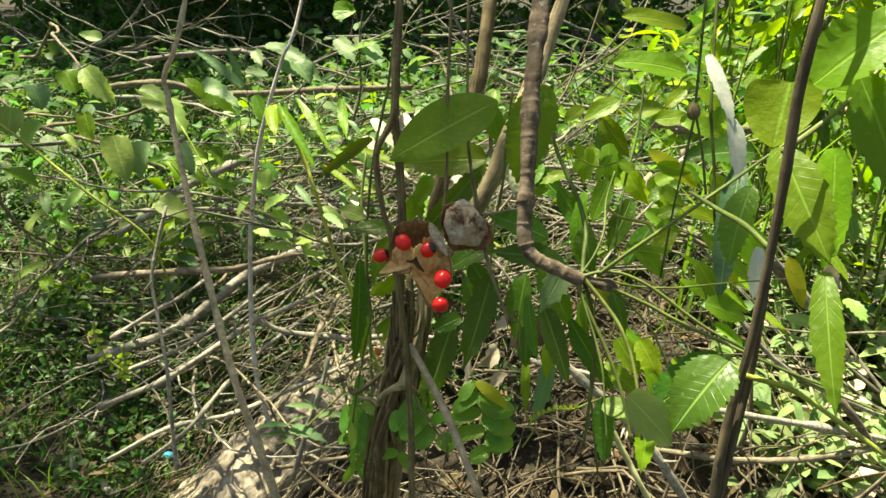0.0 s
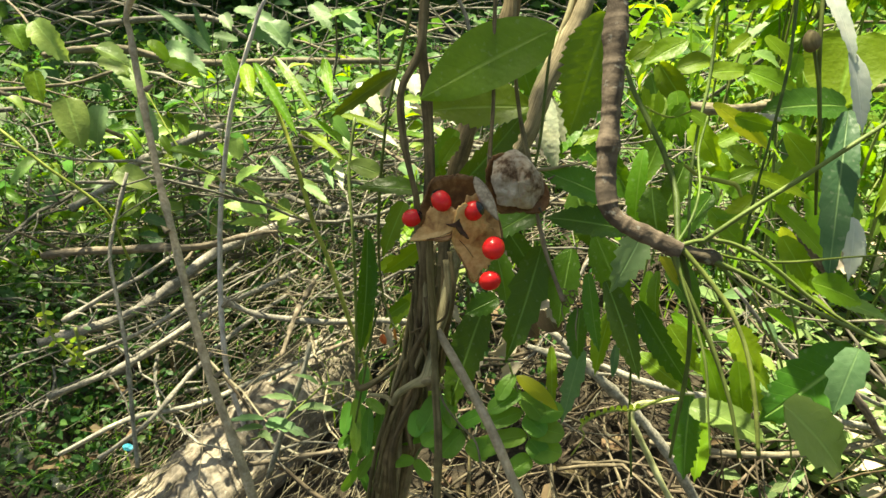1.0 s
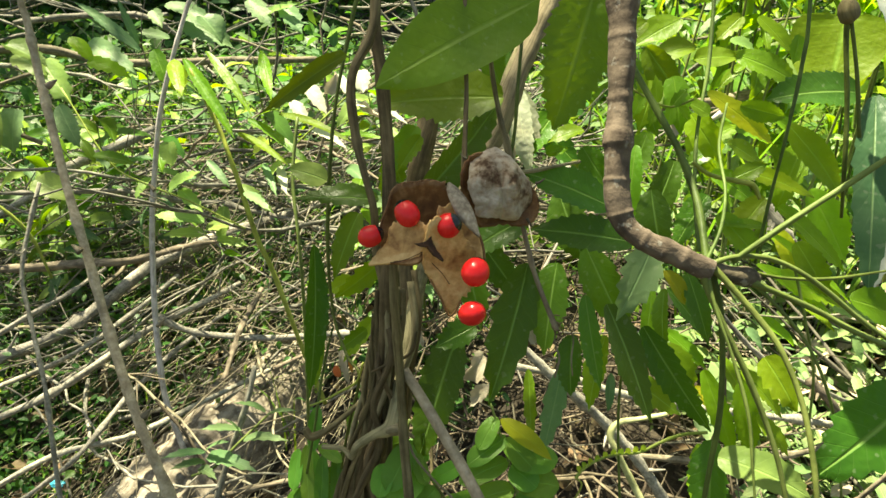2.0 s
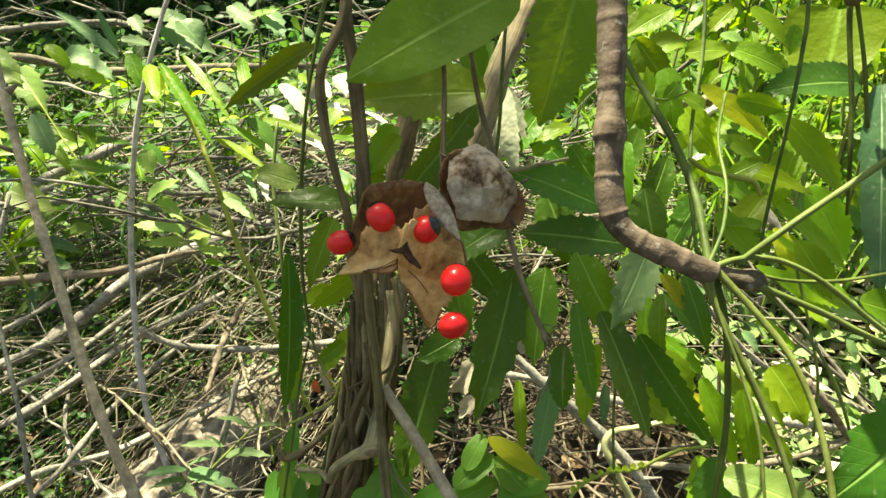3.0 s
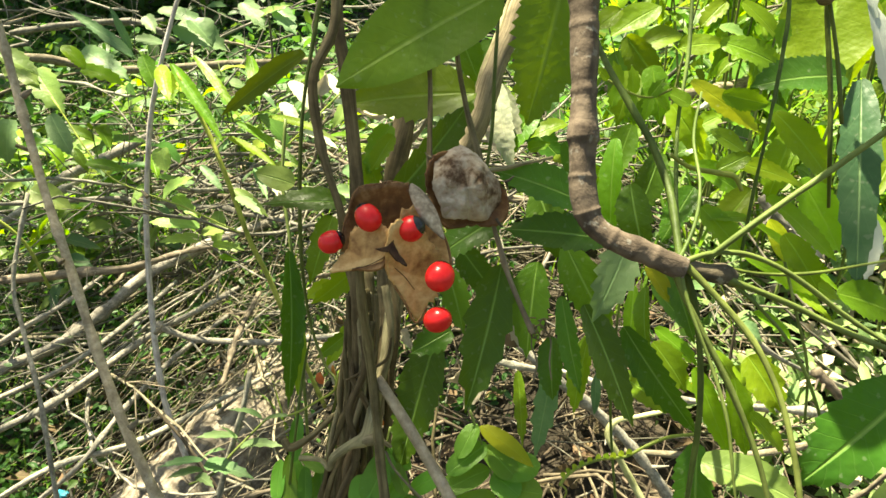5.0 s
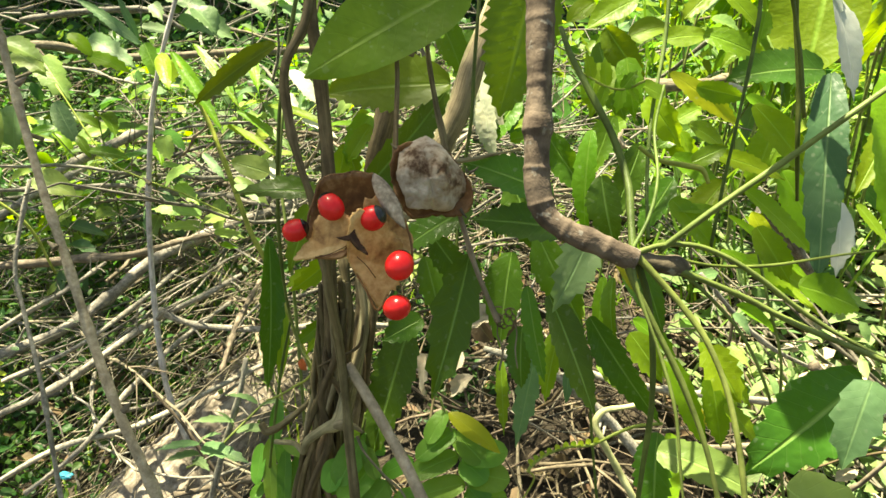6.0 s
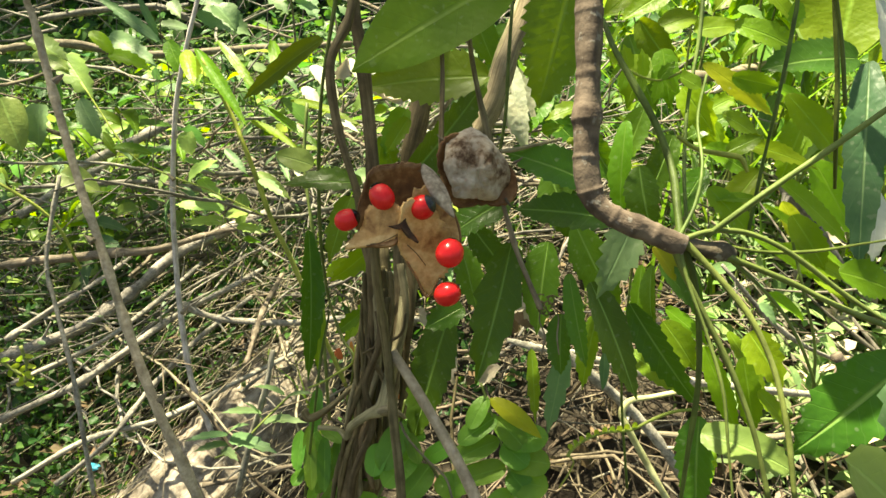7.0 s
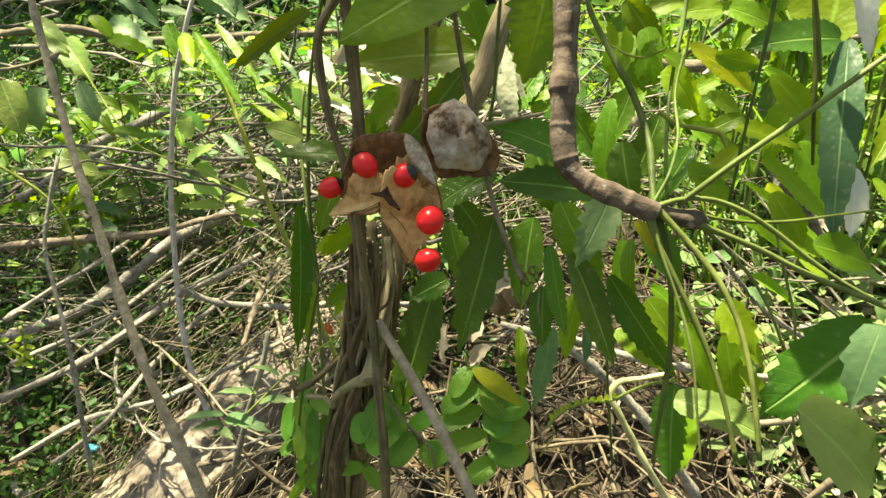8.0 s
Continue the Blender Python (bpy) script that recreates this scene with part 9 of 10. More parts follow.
leaf(curl, "blade", PALE_DRY, (-0.0162, 0.3862, 0.4596), (-0.0165, 0.3794, 0.4422), 0.0086, (-0.61, -0.73, 0.30), kind="ovate", teeth=5, bend=1.3, fold=0.7, wave=0.3)
curl = thing("dry_leaf", (0.0044, 0.4034, 0.4397), "curled bleached dry leaf caught among stems", "dry leaf", group="dry leaves")
leaf(curl, "blade", PALE_DRY, (0.0044, 0.4034, 0.4397), (-0.0069, 0.3972, 0.4283), 0.0079, (-0.25, -0.73, 0.64), kind="ovate", teeth=5, bend=1.3, fold=0.7, wave=0.3)
curl = thing("dry_leaf", (0.2669, 0.7019, 0.4313), "curled bleached dry leaf caught among stems", "dry leaf", group="dry leaves")
leaf(curl, "blade", PALE_DRY, (0.2669, 0.7019, 0.4313), (0.2828, 0.6989, 0.4171), 0.0203, (0.23, -0.87, 0.44), kind="ovate", teeth=5, bend=1.3, fold=0.7, wave=0.3)
curl = thing("dry_leaf", (0.0921, 0.429, 0.4977), "curled bleached dry leaf caught among stems", "dry leaf", group="dry leaves")
leaf(curl, "blade", PALE_DRY, (0.0921, 0.429, 0.4977), (0.0985, 0.4268, 0.4894), 0.0071, (-0.61, -0.75, -0.27), kind="ovate", teeth=5, bend=1.3, fold=0.7, wave=0.3)
curl = thing("dry_leaf", (-0.0044, 0.4961, 0.5697), "curled bleached dry leaf caught among stems", "dry leaf", group="dry leaves")
leaf(curl, "blade", PALE_DRY, (-0.0044, 0.4961, 0.5697), (0.0053, 0.489, 0.5477), 0.0122, (-0.31, -0.94, 0.16), kind="ovate", teeth=5, bend=1.3, fold=0.7, wave=0.3)
curl = thing("dry_leaf", (-0.1674, 0.6881, 0.5717), "curled bleached dry leaf caught among stems", "dry leaf", group="dry leaves")
leaf(curl, "blade", PALE_DRY, (-0.1674, 0.6881, 0.5717), (-0.1762, 0.6793, 0.5527), 0.0132, (0.75, -0.66, -0.04), kind="ovate", teeth=5, bend=1.3, fold=0.7, wave=0.3)
curl = thing("dry_leaf", (-0.1408, 0.6831, 0.5481), "curled bleached dry leaf caught among stems", "dry leaf", group="dry leaves")
leaf(curl, "blade", PALE_DRY, (-0.1408, 0.6831, 0.5481), (-0.1101, 0.6834, 0.5364), 0.0101, (-0.18, -0.85, -0.50), kind="ovate", teeth=5, bend=1.3, fold=0.7, wave=0.3)
curl = thing("dry_leaf", (-0.069, 0.3715, 0.471), "curled bleached dry leaf caught among stems", "dry leaf", group="dry leaves")
leaf(curl, "blade", PALE_DRY, (-0.069, 0.3715, 0.471), (-0.0653, 0.366, 0.4554), 0.0050, (-0.03, -0.94, 0.33), kind="ovate", teeth=5, bend=1.3, fold=0.7, wave=0.3)
curl = thing("dry_leaf", (-0.0347, 0.3719, 0.486), "curled bleached dry leaf caught among stems", "dry leaf", group="dry leaves")
leaf(curl, "blade", PALE_DRY, (-0.0347, 0.3719, 0.486), (-0.0303, 0.3697, 0.4785), 0.0054, (0.61, -0.58, 0.54), kind="ovate", teeth=5, bend=1.3, fold=0.7, wave=0.3)
curl = thing("dry_leaf", (0.0181, 0.3342, 0.514), "curled bleached dry leaf caught among stems", "dry leaf", group="dry leaves")
leaf(curl, "blade", PALE_DRY, (0.0185, 0.3344, 0.5144), (0.0089, 0.3207, 0.511), 0.0098, (0.08, -0.55, 0.83), kind="ovate", teeth=4, bend=0.6, fold=0.4)
curl = thing("withered_leaf", (-0.0568, 0.3173, 0.4941), "small rusty orange withered leaf on the vine", "dry leaf", group="dry leaves")
leaf(curl, "blade", RUSTY, (-0.0568, 0.3173, 0.4941), (-0.0547, 0.316, 0.4898), 0.0036, (0.03, -0.95, 0.31), kind="ovate", teeth=0, bend=0.9, fold=0.5)
curl = thing("withered_leaf", (-0.026, 0.3029, 0.5004), "small rusty orange withered leaf on the vine", "dry leaf", group="dry leaves")
leaf(curl, "blade", RUSTY, (-0.026, 0.3029, 0.5004), (-0.024, 0.3014, 0.4957), 0.0030, (-0.06, -0.96, 0.29), kind="ovate", teeth=0, bend=0.9, fold=0.5)
curl = thing("withered_leaf", (-0.0514, 0.3193, 0.4969), "small rusty orange withered leaf on the vine", "dry leaf", group="dry leaves")
leaf(curl, "blade", RUSTY, (-0.0514, 0.3193, 0.4969), (-0.0497, 0.3175, 0.4916), 0.0018, (-0.01, -0.95, 0.32), kind="ovate", teeth=0, bend=0.9, fold=0.5)
curl = thing("withered_leaf", (-0.029, 0.2992, 0.4921), "small rusty orange withered leaf on the vine", "dry leaf", group="dry leaves")
leaf(curl, "blade", RUSTY, (-0.029, 0.2992, 0.4921), (-0.0255, 0.2975, 0.4862), 0.0025, (-0.01, -0.96, 0.28), kind="ovate", teeth=0, bend=0.9, fold=0.5)
pebble("plastic_scrap", BLUE_SCRAP, (-0.4651, 0.615, 0.1289), 0.008, (1.0, 0.6, 0.35), "crumpled scrap of blue plastic beside the log", "litter")
pebble("stone", STONE, (-0.5382, 0.5848, 0.089), 0.015, (1.0, 0.8, 0.6), "pale bluish white stone beside the log", "stone")
pebble("stone", STONE, (-0.6197, 0.6105, 0.0872), 0.014, (0.7, 0.7, 1.3), "upright beige stone among twigs", "stone")


# ---- ground ----
def ground_sheet():
    n = 150
    u = np.linspace(-1, 1, n)
    ax = np.sign(u) * (np.abs(u) * 1.6 + np.abs(u) ** 6 * 70)
    verts = [(float(x), float(y) + 0.9, ground_height(float(x), float(y) + 0.9)) for y in ax for x in ax]
    faces = [(j * n + i, j * n + i + 1, (j + 1) * n + i + 1, (j + 1) * n + i) for j in range(n - 1) for i in range(n - 1)]
    ob = new("ground", mesh_of("ground", verts, faces, SOIL))
    return tagged(ob, "dry brown soil under leaf litter and brushwood", "ground", kind="structure")


ground_sheet()


def log():
    """A half buried rotten log, flaking, under the twigs."""
    ob = thing("fallen_log", (-0.36, 0.70, 0.14), "pale rotten fallen log under dry twigs and straw", "log")
    rows = spline([(-0.378, 0.485, 0.085, 0.054), (-0.358, 0.565, 0.105, 0.059), (-0.326, 0.645, 0.128, 0.060), (-0.295, 0.724, 0.153, 0.059), (-0.264, 0.820, 0.171, 0.053), (-0.235, 0.930, 0.182, 0.040)], 16)
    v, f, u = tube(spline(rows, 2), 72, 0.03, 0.0)
    along = Vector((0.29, 1.0, 0.28)).normalized()
    out = []
    for p in v:
        q = Vector(p)
        s = q.dot(along)
        w = q - along * s
        k = noise.noise(q * 14) * 0.012 + noise.noise(w * 90 + along * s * 5) * 0.006 + noise.noise(w * 300 + along * s * 14) * 0.003
        out.append(q + Vector((k * 0.3, -k, k)))
    part = new("log_wood", mesh_of("log_wood", out, f, LOG, u))
    link_part(part, ob)


log()


# ---- undergrowth, litter and far shrubs ----
def scatter_leaves(name, rng, points, size, up, material, label, category, wide=0.5, droop=0.0, lift=None):
    """One mesh of many small folded leaves at points; up: how far their faces turn to the sky."""
    n = len(points)
    p = np.asarray(points, float)
    yaw = rng.uniform(0, 2 * np.pi, n)
    pitch = rng.normal(droop, 0.5, n)
    d = np.stack([np.cos(yaw) * np.cos(pitch), np.sin(yaw) * np.cos(pitch), np.sin(pitch)], 1)
    nrm = rng.normal(0, 1 - up, (n, 3)) + np.array([0, -0.15, up])
    side = np.cross(d, nrm)
    side /= np.linalg.norm(side, axis=1)[:, None] + 1e-9
    nn = np.cross(side, d)
    ln = size * rng.uniform(0.55, 1.35, n)[:, None]
    wd = ln * wide * rng.uniform(0.8, 1.2, n)[:, None] * 0.5
    fold = rng.uniform(0.0, 0.5, n)[:, None]
    rows = []
    for s, c in ((0, 0), (0.22, -0.8), (0.25, 0), (0.22, 0.8), (0.6, -0.85), (0.6, 0), (0.6, 0.85), (1, 0)):
        rows.append(p + d * ln * s + side * wd * c + nn * (wd * fold * abs(c) - ln * 0.25 * s * s))
    verts = np.stack(rows, 1).reshape(-1, 3)
    pat = [(0, 2, 1), (0, 3, 2), (1, 2, 5, 4), (2, 3, 6, 5), (4, 5, 7), (5, 6, 7)]
    uv1 = np.array([(0, 0.5), (0.22, 0.1), (0.25, 0.5), (0.22, 0.9), (0.6, 0.08), (0.6, 0.5), (0.6, 0.92), (1, 0.5)])
    faces = [tuple(i * 8 + k for k in f) for i in range(n) for f in pat]
    ob = new(name, mesh_of(name, verts, faces, material, np.tile(uv1, (n, 1)), smooth=True))
    return tagged(ob, label, category, kind="stuff")


RNG = np.random.default_rng(11)


def herb_points(rng, count, x0, x1, y0, y1, height, spread, leaves, floor=ground_height):
    """Leaf places of many small plants on the ground."""
    out = []
    for _ in range(count):
        x, y = rng.uniform(x0, x1), rng.uniform(y0, y1)
        if x1 - x0 > 1.4:
            x += rng.normal(0, 0.12 * (x1 - x0))
            y += abs(rng.normal(0, 0.15 * (y1 - y0)))
        h = height * rng.uniform(0.3, 1.2)
        for _ in range(int(leaves * rng.uniform(0.5, 1.5))):
            k = rng.uniform(0.1, 1)
            px, py = x + rng.normal(0, spread * k), y + rng.normal(0, spread * k)
            out.append((px, py, floor(px, py) + h * k))
    return out


scatter_leaves("undergrowth", RNG, herb_points(RNG, 900, -2.4, 0.4, 0.9, 2.6, 0.12, 0.035, 16), 0.015, 0.7, HERB, "low carpet of small green herbs", "undergrowth")
# Dark leaf colour stands in for shade in the gaps between twigs.
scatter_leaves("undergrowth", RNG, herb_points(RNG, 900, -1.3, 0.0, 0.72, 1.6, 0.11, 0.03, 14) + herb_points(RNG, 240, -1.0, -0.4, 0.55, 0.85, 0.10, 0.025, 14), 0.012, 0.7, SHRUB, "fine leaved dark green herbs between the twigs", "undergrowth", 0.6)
scatter_leaves("undergrowth", RNG, herb_points(RNG, 330, -2.6, 1.6, 1.2, 2.6, 0.22, 0.07, 14), 0.040, 0.7, HERB, "broad green herbs behind the brushwood", "undergrowth", 0.6)
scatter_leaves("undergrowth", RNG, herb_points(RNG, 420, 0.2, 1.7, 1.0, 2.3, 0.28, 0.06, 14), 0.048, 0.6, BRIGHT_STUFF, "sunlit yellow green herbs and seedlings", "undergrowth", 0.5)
scatter_leaves("undergrowth", RNG, herb_points(RNG, 150, -1.7, 0.5, 0.95, 2.2, 0.22, 0.07, 9), 0.055, 0.75, HERB_BLUE, "broad leaved grey green seedlings over the twigs", "undergrowth", 0.5)
# Same shade darkened leaf colour, up among the heap's twigs.
scatter_leaves("undergrowth", np.random.default_rng(61), herb_points(np.random.default_rng(60), 90, -0.95, -0.12, 0.72, 1.25, 0.08, 0.03, 14, heap_height), 0.013, 0.6, SHRUB, "fine dark green herbs growing up through the brushwood", "undergrowth", 0.5)
scatter_leaves("undergrowth", RNG, herb_points(RNG, 1100, -1.9, 0.1, 0.75, 2.2, 0.12, 0.03, 16), 0.011, 0.6, HERB, "fine feathery green herbs under the twigs", "undergrowth", 0.5)
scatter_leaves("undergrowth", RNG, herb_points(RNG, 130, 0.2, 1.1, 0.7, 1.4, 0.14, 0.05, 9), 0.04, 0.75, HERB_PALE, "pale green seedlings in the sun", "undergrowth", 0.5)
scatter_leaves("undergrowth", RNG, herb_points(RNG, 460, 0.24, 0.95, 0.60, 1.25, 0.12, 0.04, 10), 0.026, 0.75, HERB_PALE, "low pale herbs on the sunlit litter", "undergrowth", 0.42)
scatter_leaves("undergrowth", RNG, herb_points(RNG, 500, -3.5, 3.5, 2.8, 5.5, 0.4, 0.12, 16), 0.06, 0.6, HERB, "taller green herbs at the edge of the shade", "undergrowth", 0.5)
litter = [(x, y, ground_height(x, y) + RNG.uniform(0.003, 0.03)) for x, y in zip(RNG.uniform(-0.6, 1.3, 1500), RNG.uniform(0.3, 1.5, 1500))]
scatter_leaves("leaf_litter", RNG, litter, 0.035, 0.8, DRY_LEAF, "brown dry leaf litter on the soil", "leaf litter", 0.5)

litter = [(x, y, ground_height(x, y) + RNG.uniform(0.02, 0.075)) for x, y in zip(RNG.normal(0.60, 0.19, 1300), RNG.normal(0.88, 0.2, 1300)) if x > 0.26]
scatter_leaves("leaf_litter", RNG, litter, 0.03, 0.9, PALE_DRY, "sun bleached pale leaf litter", "leaf litter", 0.5)


def blades(name, rng, points, length, width, lean, material, label, category):
    """Grass: narrow, arched blades in one mesh."""
    verts, faces, uvs = [], [], []
    for x, y, z in points:
        a = rng.uniform(0, 6.283)
        l = length * rng.uniform(0.5, 1.3)
        t = lean * rng.uniform(0.3, 1.2)
        dx, dy = math.cos(a), math.sin(a)
        o = len(verts)
        for i in range(5):
            s = i / 4
            out, up = l * math.sin(t * s) * s, l * s * math.cos(t * s * 0.8)
            w = width * (1 - s**2 * 0.95) / 2
            for c in (-1, 0, 1):
                verts.append((x + dx * out - dy * w * c, y + dy * out + dx * w * c, z + up + abs(c) * w * 0.4))
                uvs.append((s, 0.5 + c * 0.5))
        for i in range(4):
            for c in (0, 1):
                p = o + i * 3 + c
                faces.append((p, p + 1, p + 4, p + 3))
    return tagged(new(name, mesh_of(name, verts, faces, material, uvs)), label, category, kind="stuff")


pts = [(x, y, ground_height(x, y) - 0.005) for x, y in zip(RNG.uniform(-1.8, 0.2, 1500), RNG.uniform(0.85, 2.0, 1500))]
blades("grass", RNG, pts, 0.12, 0.003, 1.1, GRASS, "thin green grass between the twigs", "grass")
pts = [(x, y, ground_height(x, y) - 0.005) for x, y in zip(RNG.uniform(0.15, 1.1, 190), RNG.uniform(0.85, 1.5, 190))]
blades("grass", RNG, pts, 0.35, 0.005, 0.9, GRASS, "long sunlit grass blades among seedlings", "grass")


blade_rng = np.random.default_rng(62)
pts = [(x, y, heap_height(x, y) - 0.03) for x, y in zip(blade_rng.uniform(-0.95, -0.2, 220), blade_rng.uniform(0.68, 1.2, 220))]
blades("grass", blade_rng, pts, 0.09, 0.0024, 1.1, GRASS, "thin green grass growing up through the brushwood", "grass")
pts = [(x, y, ground_height(x, y) - 0.005) for x, y in zip(RNG.uniform(-1.0, -0.38, 900), RNG.uniform(0.52, 1.0, 900))]
blades("grass", RNG, pts, 0.07, 0.0022, 1.2, GRASS, "short fine grass beside the log", "grass")


def random_twig(rng, x, y, z, length, radius, heading, rise, sides=5, forks=2, wob=0.10):
    """Rows of a crooked twig with a few side shoots, as joined tubes."""
    n = max(5, int(length / 0.035))
    p = np.array([x, y, z])
    d = np.array([math.cos(heading) * math.cos(rise), math.sin(heading) * math.cos(rise), math.sin(rise)])
    rows, pieces = [], []
    for i in range(n + 1):
        s = i / n
        rows.append((*p, radius * (1 - 0.65 * s)))
        d = d + rng.normal(0, wob, 3)
        d /= np.linalg.norm(d)
        p = p + d * length / n
    pieces.append(tube(rows, sides, 0.18, 0.5, cap=False))
    for _ in range(forks):
        k = int(rng.integers(1, n))
        q = np.array(rows[k][:3])
        e = d + rng.normal(0, 0.8, 3)
        e /= np.linalg.norm(e)
        l2 = length * rng.uniform(0.03, 0.3)
        m = 4
        sub = []
        for i in range(m + 1):
            sub.append((*q, rows[k][3] * 0.6 * (1 - 0.7 * i / m)))
            e = e + rng.normal(0, 0.12, 3)
            e /= np.linalg.norm(e)
            q = q + e * l2 / m
        pieces.append(tube(sub, 4, 0.1, 0, cap=False))
    return pieces


def heading_of(rng, x, y):
    """Twigs fan out from behind the vine, down the slope."""
    if rng.random() < 0.3:
        return rng.uniform(0, 6.283)
    return math.atan2(1.05 - y, 0.15 - x) + rng.normal(0, 0.55)


def brushwood():
    rng = np.random.default_rng(9)
    for i in range(185):
        x, y = rng.uniform(-1.0, -0.02), rng.uniform(0.66, 1.35)
        l = rng.uniform(0.22, 0.65)
        z = heap_height(x, y) + rng.uniform(0.015, 0.075)
        parts = random_twig(rng, x, y, z, l, rng.uniform(0.0010, 0.0027 + 0.0010 * (y > 0.9)), heading_of(rng, x, y), float(np.clip(rng.normal(0.16, 0.16), -0.2, 0.36)), 6, int(rng.integers(5, 11)), 0.17)
        v, f, u = parts[0]
        o = Vector(v[0])
        mat = BARK_GREY if i % 3 else BARK_TWIG
        ob = new("twig", mesh_of("twig", [Vector(p) - o for p in v], f, mat, u))
        ob.location = o
        tagged(ob, "pale grey dry twig in the brushwood heap" if i % 3 else "brown dry twig in the brushwood heap", "twig", "brushwood twigs")
        for v, f, u in parts[1:]:
            spur = new("side_shoot", mesh_of("side_shoot", [Vector(p) - o for p in v], f, mat, u))
            spur.parent = ob
    for i in range(66):
        x, y = rng.uniform(-1.7, 0.4), rng.uniform(0.95, 2.1)
        z = ground_height(x, y) + rng.uniform(0.12, 0.26)
        parts = random_twig(rng, x, y, z, rng.uniform(0.3, 0.9), rng.uniform(0.002, 0.005), rng.normal(0.2, 0.5) + (math.pi if i % 2 else 0), rng.normal(0.05, 0.12), 6, 4, 0.12)
        v, f, u = parts[0]
        o = Vector(v[0])
        ob = new("twig", mesh_of("twig", [Vector(p) - o for p in v], f, BARK_GREY if i % 4 else BARK_TWIG, u))
        ob.location = o
        tagged(ob, "dry twig lying among the herbs", "twig", "brushwood twigs")
        for v, f, u in parts[1:]:
            spur = new("side_shoot", mesh_of("side_shoot", [Vector(p) - o for p in v], f, BARK_GREY, u))
            spur.parent = ob
    for x0, x1, y0, y1, count, mat, name, label, cat, rad, ln in (
        (-0.9, 0.1, 0.62, 1.2, 290, BARK_STUFF, "brushwood", "tangle of thin dry twigs", "brushwood", (0.0006, 0.0016), (0.08, 0.32)),
        (-0.50, -0.16, 0.46, 0.95, 620, STRAW, "straw", "dry pale straw strewn over the log", "straw", (0.0003, 0.0008), (0.05, 0.16)),
        (0.22, 1.2, 0.45, 1.5, 360, BARK_STUFF, "brushwood", "dry twigs under the seedlings", "brushwood", (0.0008, 0.003), (0.1, 0.45)),
        (-0.12, 0.3, 0.40, 0.85, 320, BARK_TWIG_STUFF, "brushwood", "brown dry stalks and rootlets behind the vine, darkened for shade", "brushwood", (0.0006, 0.0022), (0.08, 0.25)),
        (-1.7, 0.4, 1.1, 2.2, 130, BARK_STUFF, "brushwood", "thin dry twigs lying among the herbs", "brushwood", (0.0008, 0.0022), (0.12, 0.45)),
    ):
        pieces = []
        for _ in range(count):
            x, y = rng.uniform(x0, x1), rng.uniform(y0, y1)
            low = heap_height(x, y)
            if cat == "straw" and x < -0.1:
                near = max(0.0, 1 - abs(x + 0.335 - (y - 0.645) * 0.29) / 0.09)
                low = max(low, 0.06 + (0.08 + 0.28 * (y - 0.485)) * near)
            z = low + rng.uniform(0.0, 0.02 if cat == "straw" else 0.05)
            turn = rng.normal(1.29, 0.3) + (math.pi if rng.random() < 0.5 else 0) if cat == "straw" else heading_of(rng, x, y)
            pieces.extend(random_twig(rng, x, y, z, rng.uniform(*ln), rng.uniform(*rad), turn, rng.normal(0.25 if math.sin(turn) > 0 else -0.25, 0.12) if cat == "straw" else rng.normal(0.12, 0.25), 4, 0 if cat == "straw" else 1, 0.24 if mat is BARK_TWIG_STUFF else 0.08))
        v, f, u = join(pieces)
        tagged(new(name, mesh_of(name, v, f, mat, u)), label, cat, kind="stuff")


def dry_stalks():
    """Bent dry stalks that stand and lean behind the vine, dark barks for shade."""
    rng = np.random.default_rng(17)
    for i in range(36):
        x, y = rng.uniform(-0.06, 0.30), rng.uniform(0.44, 0.82)
        z = ground_height(x, y) - 0.01
        parts = random_twig(rng, x, y, z, rng.uniform(0.12, 0.34), rng.uniform(0.0011, 0.0034), rng.uniform(0, 6.283), rng.uniform(0.3, 1.2), 7, int(rng.integers(1, 4)), 0.2)
        v, f, u = parts[0]
        o = Vector(v[0])
        mat = (BARK_BLACK, BARK_DARK, BARK_TWIG)[i % 3]
        ob = new("dry_stalk", mesh_of("dry_stalk", [Vector(p) - o for p in v], f, mat, u))
        ob.location = o
        tagged(ob, ("dark brown dead stalk leaning behind the vine", "olive brown dead stalk leaning behind the vine", "brown dead stalk leaning behind the vine")[i % 3], "stalk", "dry stalks")
        for v, f, u in parts[1:]:
            spur = new("side_shoot", mesh_of("side_shoot", [Vector(p) - o for p in v], f, mat, u))
            spur.parent = ob


brushwood()
dry_stalks()


